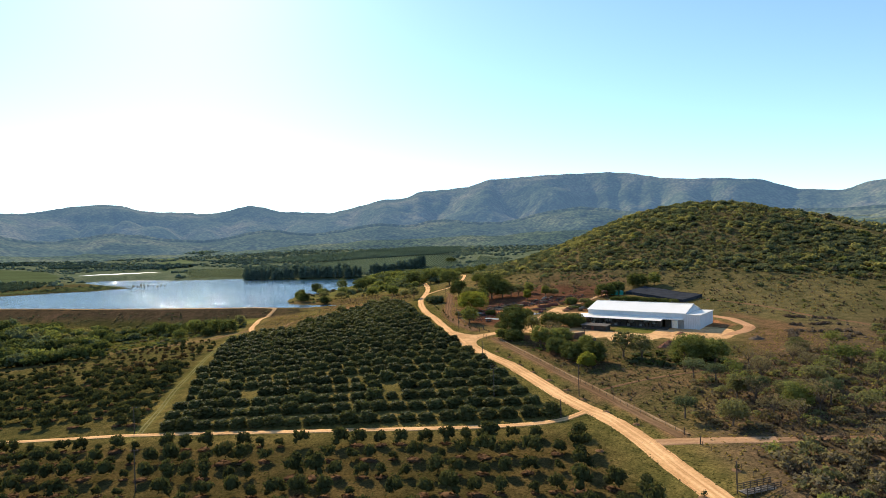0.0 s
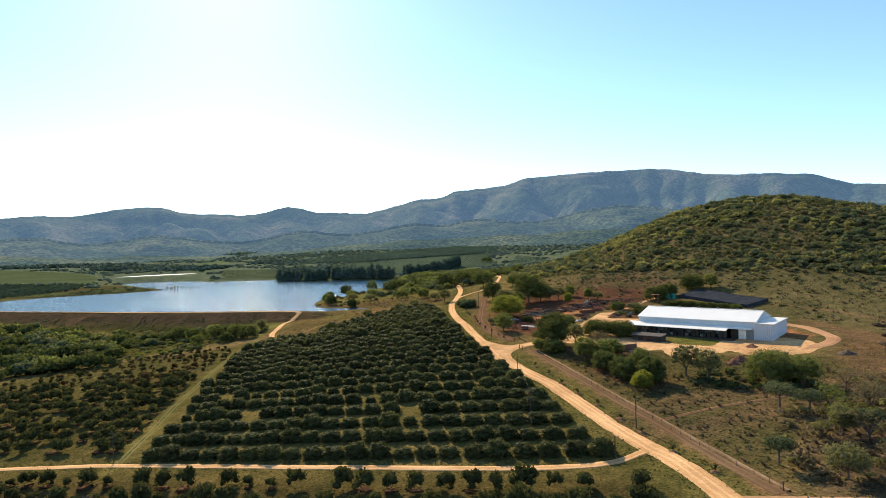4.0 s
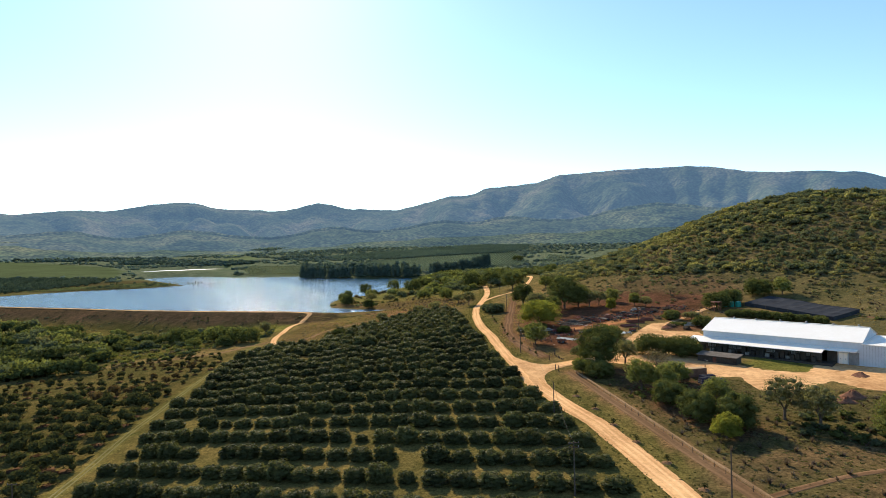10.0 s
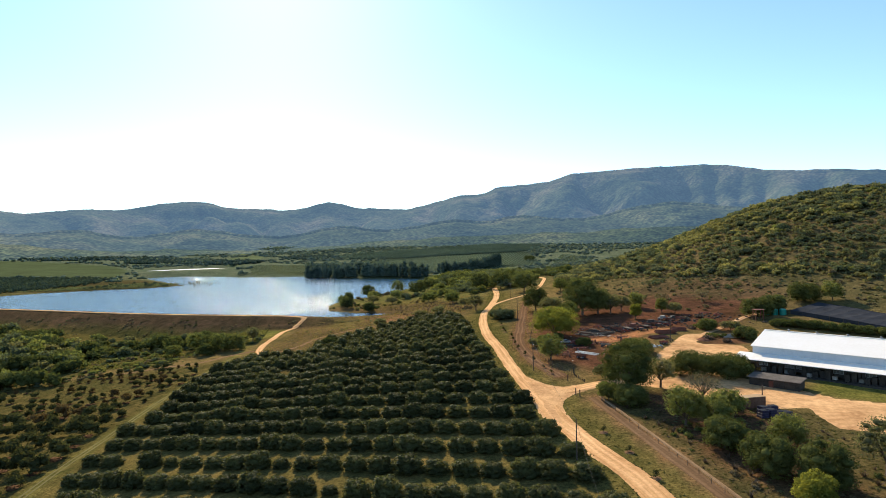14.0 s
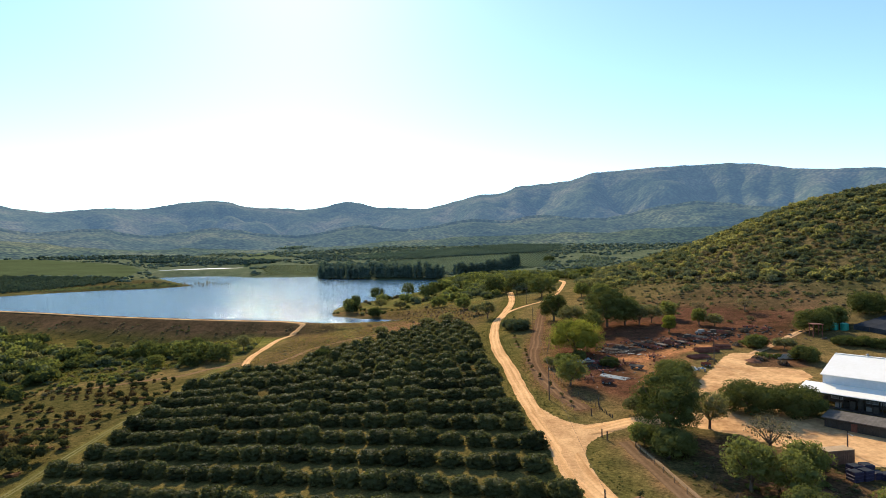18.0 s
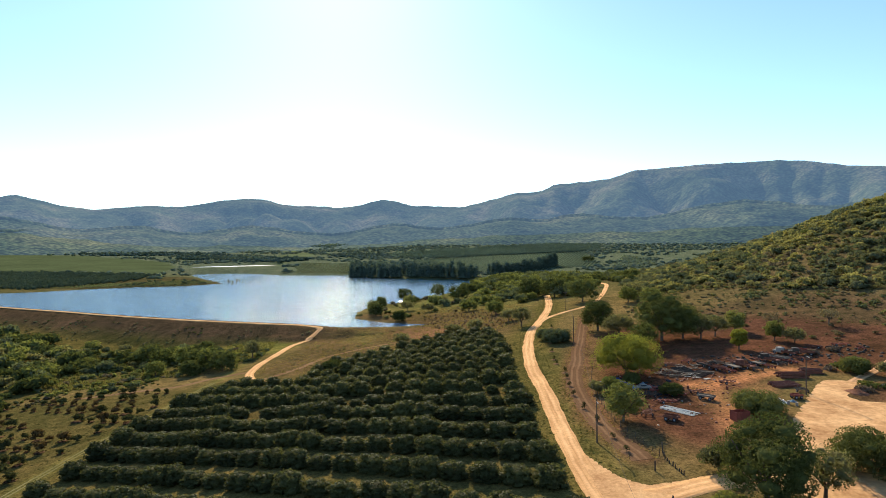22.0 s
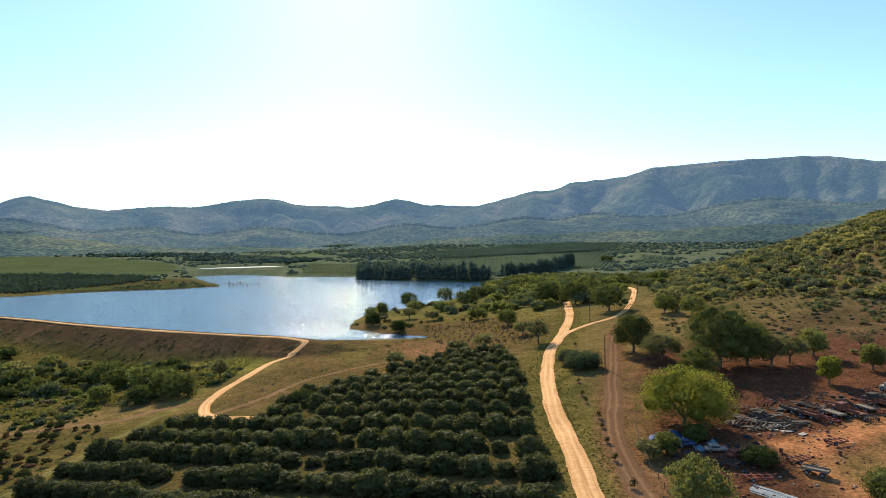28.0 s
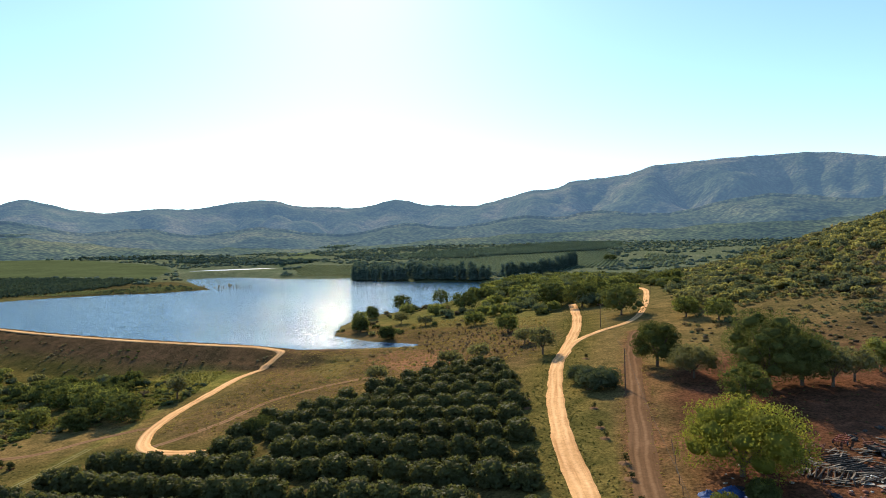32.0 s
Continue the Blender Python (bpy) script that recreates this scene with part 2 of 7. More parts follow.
def rise_of(x, y):
    """The valley floor beyond the lake, climbing to the foot of the mountains."""
    q = np.clip(np.hypot(x, y - 130) - 1180, 0, 1250)
    return 4 + (0.042 * q + 2.1e-5 * q * q) * (0.62 + 0.38 * ease(-1100, -300, x))


def height(x, y):
    x, y = np.asarray(x, float), np.asarray(y, float)
    near = knots(x, y)
    away = np.hypot(np.maximum(np.maximum(-480 - x, x - 480), 0), np.maximum(np.maximum(100 - y, y - 820), 0))
    plain = rise_of(x, y) + np.maximum(x - 150, 0) * 0.05 * (y < 1500) + 1.5 * waves(x, y, 160)
    plain = np.where(y < 400, np.minimum(plain, 40) - 14 * ease(100, -200, x), plain)
    z = near + (plain - near) * ease(0, 420, away)
    z = np.maximum(z, np.where(away > 0, -4, z))
    z = z + 0.35 * waves(x, y, 9, 1) * ease(60, 120, x) + 0.18 * waves(x, y, 13, 2)
    for pts, level in ((LAKE, 0.0), (POND, 11.0)):
        d = depth_in(x, y, pts)
        rim = level + np.clip(-d, 0, 30) * 0.09 + 0.25
        z = np.where(d > 0, level - 0.15 - 3 * ease(0, 14, d), np.where(z < rim, np.where(d > -30, z + (rim - z) * ease(-40, -4, d), z), np.where(d > -25, rim + (z - rim) * ease(0, 25, -d), z)))
    dam = 2.4 - np.maximum(line_distance(x, y, CREST) - 4.0, 0) / 2.3
    return np.maximum(z, dam)


def hz(x, y):
    return float(height(x, y))


# ---- mesh tools ----


def part(name, bm, material, parent=None, label=""):
    """Links a bmesh as one mesh object under a thing or a part."""
    me = bpy.data.meshes.new(name)
    bm.to_mesh(me)
    bm.free()
    me.materials.append(material)
    ob = new(name, me)
    if parent is not None:
        ob.parent = parent
    if label:
        tagged(ob, label)
    return ob


def mesh_of(name, V, F, material, smooth=False):
    """A mesh from arrays of places and of triangles or quads."""
    V, F = np.asarray(V, np.float32), np.asarray(F, np.int32)
    me = bpy.data.meshes.new(name)
    n, k = F.shape
    me.vertices.add(len(V))
    me.vertices.foreach_set("co", V.ravel())
    me.loops.add(n * k)
    me.loops.foreach_set("vertex_index", F.ravel())
    me.polygons.add(n)
    me.polygons.foreach_set("loop_start", np.arange(0, n * k, k, dtype=np.int32))
    me.polygons.foreach_set("use_smooth", np.full(n, smooth))
    me.update(calc_edges=True)
    me.materials.append(material)
    return me


def empty(name, m, label, category, group="", kind=""):
    ob = new(name)
    ob.matrix_basis = m
    return tagged(ob, label, category, group, kind)


def box_bm(bm, x0, y0, z0, x1, y1, z1):
    v = [bm.verts.new(c) for c in ((x0, y0, z0), (x1, y0, z0), (x1, y1, z0), (x0, y1, z0), (x0, y0, z1), (x1, y0, z1), (x1, y1, z1), (x0, y1, z1))]
    for f in ((3, 2, 1, 0), (4, 5, 6, 7), (0, 1, 5, 4), (1, 2, 6, 5), (2, 3, 7, 6), (3, 0, 4, 7)):
        bm.faces.new([v[i] for i in f])
    return v


def box(*size, bevel=0.0):
    bm = bmesh.new()
    box_bm(bm, *size)
    if bevel:
        bmesh.ops.bevel(bm, geom=bm.edges[:], offset=bevel, segments=1, affect="EDGES")
    return bm


def tube_bm(bm, a, b, ra, rb, sides=7):
    a, b = Vector(a), Vector(b)
    q = (b - a).to_track_quat("Z", "Y").to_matrix()
    rings = [[bm.verts.new(p + q @ Vector((r * math.cos(k * 2 * math.pi / sides), r * math.sin(k * 2 * math.pi / sides), 0))) for k in range(sides)] for p, r in ((a, ra), (b, rb))]
    for k in range(sides):
        bm.faces.new((rings[0][k], rings[0][(k + 1) % sides], rings[1][(k + 1) % sides], rings[1][k]))
    bm.faces.new(rings[1])
    bm.faces.new(rings[0][::-1])


def ico(sub):
    bm = bmesh.new()
    bmesh.ops.create_icosphere(bm, subdivisions=sub, radius=1)
    V = np.array([v.co[:] for v in bm.verts])
    F = np.array([[v.index for v in f.verts] for f in bm.faces])
    bm.free()
    return V, F


ICO1, ICO2 = ico(1), ico(2)


def foliage(seed, lobes, count, leaf, core=0.84, core_mesh=ICO1, under=-0.6):
    """Leaf tufts over rough cores: lobes are rows of centre and half sizes."""
    rng = np.random.default_rng(seed)
    L = np.asarray(lobes, float)
    Vs, Fs, at = [], [], 0
    for row in L:
        cv, cf = core_mesh
        p = cv * (1 + 0.16 * rng.standard_normal((len(cv), 1))) * core * row[3:] + row[:3]
        Vs.append(p)
        Fs.append(cf + at)
        at += len(p)
    area = L[:, 3] * L[:, 5] + L[:, 3] * L[:, 4]
    pick = rng.choice(len(L), count, p=area / area.sum())
    d = rng.standard_normal((count, 3))
    d[:, 2] = np.where(d[:, 2] < under, -d[:, 2], d[:, 2])
    d /= np.linalg.norm(d, axis=1)[:, None]
    c = L[pick, :3] + d * L[pick, 3:] * rng.uniform(0.82, 1.12, (count, 1))
    n = d + 0.75 * rng.standard_normal((count, 3))
    n /= np.linalg.norm(n, axis=1)[:, None]
    a = np.cross(n, rng.standard_normal((count, 3)))
    a /= np.linalg.norm(a, axis=1)[:, None]
    b = np.cross(n, a)
    s = leaf * rng.uniform(0.6, 1.35, (count, 1))
    q = np.stack((c - a * s * 0.95, c + a * s * 0.75 - b * s * 0.4, c + b * s * 1.05), 1).reshape(-1, 3)
    k = np.arange(count)[:, None] * 3 + at
    Vs.append(q)
    Fs.append(np.hstack((k, k + 1, k + 2)))
    return np.vstack(Vs), np.vstack(Fs)


def lobes_of(seed, count, r, h, low, flat=0.75, spread=0.62):
    """A crown's lobes: radius r, from height low to h."""
    rng = np.random.default_rng(seed)
    out = []
    mid, half = (low + h) / 2, (h - low) / 2
    for k in range(count):
        size = r * rng.uniform(0.3, 0.5) if k else min(r * 0.66, half * 0.95 / flat)
        tall = min(size * flat, half * 0.9)
        cz = rng.uniform(low + tall * 0.8, h - tall) if k else mid
        girth = math.sqrt(max(0.12, 1 - 0.85 * ((cz - mid + half * 0.25) / (half * 1.25)) ** 2))
        ang, far = rng.uniform(0, 6.283), r * spread * girth * math.sqrt(rng.uniform(0.25, 1)) if k else 0
        out.append((far * math.cos(ang), far * math.sin(ang), cz, size, size, tall))
    return out


def scatter(name, shapes, places, material, label, category, parent=None):
    """Many plants joined in one mesh. places: rows of x, y, z, width, height, turn."""
    rng = np.random.default_rng(len(places))
    P = np.asarray(places, float)
    pick = rng.integers(0, len(shapes), len(P))
    Vs, Fs, at = [], [], 0
    for k, (V, F) in enumerate(shapes):
        Q = P[pick == k]
        if not len(Q):
            continue
        c, s = np.cos(Q[:, 5])[:, None], np.sin(Q[:, 5])[:, None]
        x = (V[None, :, 0] * c - V[None, :, 1] * s) * Q[:, 3, None] + Q[:, 0, None]
        y = (V[None, :, 0] * s + V[None, :, 1] * c) * Q[:, 3, None] + Q[:, 1, None]
        z = V[None, :, 2] * Q[:, 4, None] + Q[:, 2, None]
        Vs.append(np.stack((x, y, z), 2).reshape(-1, 3))
        Fs.append((F[None] + (np.arange(len(Q)) * len(V))[:, None, None] + at).reshape(-1, 3))
        at += len(Q) * len(V)
    ob = new(name, mesh_of(name, np.vstack(Vs), np.vstack(Fs), material, True))
    return tagged(ob, label, category, "", "stuff")


def strewn(pts, step, seed, chance=1.0, jitter=2.0):
    """Places strewn over an outline."""
    rng = np.random.default_rng(seed)
    A = np.array(pts)
    gx, gy = np.meshgrid(np.arange(A[:, 0].min(), A[:, 0].max(), step), np.arange(A[:, 1].min(), A[:, 1].max(), step))
    x = gx.ravel() + rng.uniform(-jitter, jitter, gx.size) * step / 2
    y = gy.ravel() + rng.uniform(-jitter, jitter, gx.size) * step / 2
    keep = inside(x, y, pts) & (rng.uniform(0, 1, gx.size) < chance)
    return x[keep], y[keep], rng


def rows_of(x, y, w, h, rng, sink=0.0):
    return np.column_stack((x, y, height(x, y) - sink, w, h, rng.uniform(0, 6.28, len(x))))


# ---- ground ----
ROAD = [(64, -40), (62, 30), (59, 80), (55.5, 105), (52.4, 129), (49.8, 154), (46.2, 177), (37, 205), (26.8, 245), (19.3, 265), (13.5, 282), (10.8, 294), (7.8, 306), (3.8, 323), (1.8, 333), (-1.8, 354), (-6.2, 380), (-9.6, 398), (-12.4, 420), (-13.9, 440), (-15, 472), (-13, 500), (-10, 545), (-11, 592), (-14, 640)]
BRANCH = [(-15, 478), (-10, 510), (-1, 528), (13, 546), (21, 579), (27, 630), (30, 680), (24, 740)]
DRIVE = [(9, 305), (19, 307.3), (28, 312.5), (40, 316), (52, 319)]
AVENUE = [(-260, 240), (-200, 226), (-157, 218), (-106, 210.6), (-36, 195.5), (22, 183.7), (40, 188)]
GATEWAY = [(48, 161.5), (54, 160), (62, 158.3), (72, 155.5), (79, 153.5)]
DAMROAD = [(-560, 638), (-447, 604), (-386, 588), (-322, 569), (-260, 555), (-219, 548), (-185, 543.5), (-165, 541.5), (-152, 536.5), (-144, 531), (-145, 523), (-148.5, 502), (-145, 480), (-142, 460), (-138.5, 445.5), (-134.5, 434), (-129.5, 425.5), (-124, 418.5), (-117.5, 414), (-110, 412), (-100, 411)]
SPUR = [(-121, 418.5), (-117, 426), (-112.5, 438), (-111.5, 452), (-108, 465), (-96, 479), (-82, 488)]
FOOTWAY = [(-196, 404), (-176, 412), (-159, 417), (-150, 428), (-141, 436), (-136, 437)]
REDTRACK = [(17, 322), (9, 345), (4, 378), (5, 410), (6, 435), (9, 487), (13, 520)]
STRIP = [(24, 300), (34, 262), (46, 215), (54, 183), (59, 162)]
YARD = [(36, 312), (44, 328), (50, 338), (53.5, 350), (60.8, 362.6), (67.7, 377), (73, 383.5), (78, 383), (82, 385), (83, 381), (75, 373), (72.3, 368), (75, 364.5), (80.3, 364.3), (87, 361), (86, 352), (78, 344),
        (74, 338), (66, 322), (80, 305), (86, 294), (97, 290), (103, 298), (109, 307), (121, 302), (132, 300), (137, 291), (134, 278), (126, 271), (112, 267), (103, 270), (100, 280), (91, 275), (84, 268), (75.3, 272), (75.7, 287), (70, 287), (57.5, 293), (50, 304)]
BLOCK = [(-101.5, 211), (31, 185), (21, 240), (3, 303), (-5.5, 333), (-11.5, 371), (-18, 405), (-25, 440), (-34, 482), (-50, 488), (-77, 462), (-91, 437), (-104, 417), (-119, 408), (-134.5, 401), (-132, 380), (-120, 306), (-114, 271), (-107, 241)]
YOUNG = [(-110, 213), (-140, 221), (-215, 236), (-270, 300), (-240, 380), (-190, 412), (-149, 408), (-141, 380), (-127.5, 306), (-121.5, 271), (-115, 241)]
FRONT = [(-230, 214), (-157, 207), (-106, 201), (-36, 186), (22, 174), (34, 172), (40, 150), (44, 118), (-200, 110)]
JUNK = [(14, 345), (10, 400), (12, 455), (36, 476), (80, 476), (122, 446), (110, 420), (92, 385), (60, 400), (52, 372), (46, 345), (30, 325)]
SCRUB = [(66, 166), (62, 120), (260, 100), (330, 300), (260, 340), (170, 300), (130, 255), (92, 215)]
WOOD = [(-178, 440), (-150, 470), (-165, 520), (-260, 540), (-400, 570), (-560, 600), (-600, 420), (-420, 330), (-290, 330), (-245, 392), (-205, 425)]


def spaced(parts):
    return np.concatenate([np.arange(a, b, s) for a, b, s in parts])


xs = spaced(((-5200, -2200, 150), (-2200, -900, 50), (-900, -320, 15), (-320, 170, 2.9), (170, 420, 7), (420, 1000, 30), (1000, 5201, 150)))
ys = spaced(((-3000, -200, 200), (-200, 110, 20), (110, 520, 2.9), (520, 562, 1.8), (562, 680, 4), (680, 1000, 12), (1000, 2400, 30), (2400, 5101, 100)))
GX, GY = np.meshgrid(xs, ys)
GZ = height(GX, GY)
nx, ny = len(xs), len(ys)
gi = (np.arange(ny - 1)[:, None] * nx + np.arange(nx - 1)[None]).ravel()
ground_mesh = mesh_of("ground", np.column_stack((GX.ravel(), GY.ravel(), GZ.ravel())), np.column_stack((gi, gi + 1, gi + nx + 1, gi + nx)), M_TRACK, True)
ground = tagged(new("ground", ground_mesh), "grassy farmland with bare red soil and dry pasture", "ground", "", "structure")


def cover():
    """Ground cover colour for each place: turf, dry grass, red soil, fields, and haze over the far valley."""
    x, y = GX, GY
    wob = waves(x, y, 14, 3) * 3 + waves(x, y, 5, 4) * 1.5
    col = np.empty((*x.shape, 4))
    col[:] = (0.13, 0.118, 0.052, 1)                                    # mixed grass

    def lay(mask, c):
        for k in range(3):
            col[..., k] += (c[k] - col[..., k]) * mask

    def zone(pts, soft=5):
        return ease(-soft, soft, depth_in(x, y, pts) + wob)
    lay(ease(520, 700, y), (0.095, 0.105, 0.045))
    lay(ease(900, 1300, y), (0.095, 0.14, 0.095))                      # valley beyond, with its haze put into the colour
    lay(ease(40, 130, x - (450 - y) * 0.12) * ease(380, 430, y) * ease(1050, 850, y), (0.1, 0.096, 0.05))   # hill
    lay(zone([(-300, 90), (60, 90), (20, 260), (-20, 400), (-40, 490), (-140, 420), (-250, 330)], 8), (0.1, 0.098, 0.036))
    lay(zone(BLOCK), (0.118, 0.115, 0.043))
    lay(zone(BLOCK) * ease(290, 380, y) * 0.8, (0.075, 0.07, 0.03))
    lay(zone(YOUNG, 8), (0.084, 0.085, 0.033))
    # front block soil darkened in colour, in place of the lens's dim corners
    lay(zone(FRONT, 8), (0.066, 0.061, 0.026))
    lay(ease(15, 5, line_distance(x, y, ROAD) + wob * 0.4) * ease(620, 560, y), (0.104, 0.106, 0.037))      # verge
    lay(zone(WOOD, 14), (0.088, 0.09, 0.032))
    lay(zone([(-145, 526), (-145, 480), (-200, 500), (-190, 525)]), (0.13, 0.15, 0.045))
    lay(ease(30, 15, line_distance(x, y, CREST) + wob), (0.088, 0.07, 0.042))  # dam bank
    lay(zone([(-140, 530), (-132, 430), (-108, 420), (-90, 455), (-50, 495), (-25, 480), (-18, 530), (-30, 600), (-80, 640), (-140, 640), (-150, 600), (-90, 565)], 8), (0.102, 0.087, 0.045))
    lay(zone([(-150, 640), (-60, 600), (-25, 560), (-20, 640), (-60, 760), (-120, 760)], 8) * 0.6, (0.13, 0.15, 0.05))
    lay(zone(SCRUB, 8), (0.09, 0.078, 0.05))
    lay(zone([(24, 300), (60, 162), (92, 215), (130, 255), (128, 268), (98, 268), (64, 292), (40, 304)], 5), (0.08, 0.08, 0.036))
    lay(ease(10, 3, np.abs(line_distance(x, y, [(50, 207), (68, 214), (91, 219), (106, 222)]) - 9) + wob) * 0.5, (0.115, 0.088, 0.055))
    lay(zone([(34, 300), (40, 262), (54, 232), (66, 238), (64, 284), (48, 302)], 4) * 0.8, (0.1, 0.064, 0.043))
    lay(zone(JUNK, 7), (0.1, 0.058, 0.037))
    lay(zone([(60, 500), (25, 470), (80, 430), (125, 430), (150, 462), (105, 515)], 10) * 0.45, (0.095, 0.06, 0.043))
    lay(zone([(38, 354), (36, 366), (46, 374), (56, 377), (52, 362), (46, 350)], 3) * 0.7, (0.3, 0.19, 0.1))
    lay(ease(5.5, 1.5, line_distance(x, y, [(29, 372), (38, 375.5), (47, 381), (60, 391), (66, 394)]) + wob * 0.4), (0.34, 0.19, 0.095))
    lay(ease(4.5, 1.0, line_distance(x, y, [(40, 371), (39.5, 361), (41, 354), (38, 340)]) + wob * 0.4) * 0.8, (0.3, 0.175, 0.09))
    lay(zone([(43, 372), (53, 376), (49, 364), (43, 362)], 2) * 0.8, (0.11, 0.1, 0.04))
    lay(zone([(81, 303), (87, 295), (97, 291), (106, 292), (109, 304), (92, 317)], 2), (0.12, 0.14, 0.04))
    lay(ease(126, 150, x) * ease(255, 300, y) * ease(520, 440, y) * 0.8, (0.086, 0.093, 0.044))
    lay(zone([(155, 330), (205, 300), (260, 380), (180, 420), (150, 360)], 8) * 0.8, (0.1, 0.105, 0.053))
    lay(zone([(120, 236), (150, 240), (170, 290), (158, 340), (150, 330), (156, 300), (130, 268)], 5) * 0.8, (0.125, 0.09, 0.054))
    lay(zone([(120, 303), (137, 293), (145, 300), (145, 318), (138, 332), (134, 312)], 2), (0.22, 0.13, 0.07))
    lay(ease(5, 2, line_distance(x, y, REDTRACK) + wob * 0.3), (0.13, 0.085, 0.05))
    lay(ease(2.9, 0.7, line_distance(x, y, STRIP) + wob * 0.25) * 0.85, (0.22, 0.145, 0.085))
    lay(ease(3.2, 0.8, line_distance(x, y, [(-106, 206), (-112, 241), (-118.8, 271), (-124.5, 303), (-132.5, 346), (-138.5, 390), (-144, 425), (-152, 461)]) + wob * 0.15) * 0.8, (0.135, 0.148, 0.048))
    lay(zone([(-98, 523), (-91, 541), (-64, 532), (-50, 505), (-66, 488), (-80, 497)], 4) * 0.7, (0.19, 0.12, 0.075))
    lay(zone([(-119, 506), (-119, 532), (-104, 531), (-99, 492)], 5) * 0.7, (0.12, 0.125, 0.05))
    lay(zone([(-112, 672), (-84, 672), (-84, 690), (-112, 690)], 3), (0.14, 0.17, 0.045))
    lay(zone([(73, 372), (74, 364), (92, 362), (95, 384), (82, 382)], 2.5) * 0.85, (0.11, 0.066, 0.044))
    lay(zone([(-480, 975), (-515, 905), (-600, 835), (-660, 820), (-700, 1000), (-640, 1100), (-560, 1040)], 8), (0.066, 0.07, 0.034))
    return col


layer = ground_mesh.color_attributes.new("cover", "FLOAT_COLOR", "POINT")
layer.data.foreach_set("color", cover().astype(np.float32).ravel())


def ground_material():
    m, t, p = nodes_of("ground_cover")
    at = t.nodes.new("ShaderNodeVertexColor")
    at.layer_name = "cover"
    big, mid, small = noise_node(t, 0.035, 4, 0.6, "World"), noise_node(t, 0.22, 5, 0.65, "World"), noise_node(t, 1.5, 5, 0.7, "World")
    r1 = ramp_node(t, big.outputs[0], [(0.3, (0.72, 0.78, 0.72)), (0.7, (1.25, 1.15, 1.1))])
    r2 = ramp_node(t, mid.outputs[0], [(0.32, (0.6, 0.66, 0.62)), (0.68, (1.35, 1.25, 1.2))])
    r3 = ramp_node(t, small.outputs[0], [(0.32, (0.42, 0.42, 0.42)), (0.68, (1.6, 1.55, 1.5))])
    c = mix_node(t, "MULTIPLY", 1.0, at.outputs[0], (1.2, 1.0, 0.95))
    c = mix_node(t, "MULTIPLY", 1.0, c.outputs[0], r1.outputs[0])
    c = mix_node(t, "MULTIPLY", 1.0, c.outputs[0], r2.outputs[0])
    c = mix_node(t, "MULTIPLY", 1.0, c.outputs[0], r3.outputs[0])
    wire(t, c.outputs[0], p.inputs["Base Color"])
    p.inputs["Roughness"].default_value = 1.0
    p.inputs["Specular IOR Level"].default_value = 0.0
    bump_node(t, small.outputs[0], 0.6, 0.35, p)
    return m


ground_mesh.materials[0] = ground_material()


def resample(pts, step):
    P = np.array(pts, float)
    # smooth through the points
    Q = [P[0]]
    for k in range(len(P) - 1):
        a, b, c, d = P[max(k - 1, 0)], P[k], P[k + 1], P[min(k + 2, len(P) - 1)]
        n = max(2, int(np.linalg.norm(c - b) / step))
        for s in np.arange(1, n + 1) / n:
            Q.append(0.5 * (2 * b + (c - a) * s + (2 * a - 5 * b + 4 * c - d) * s**2 + (3 * b - a - 3 * c + d) * s**3))
    return np.array(Q)


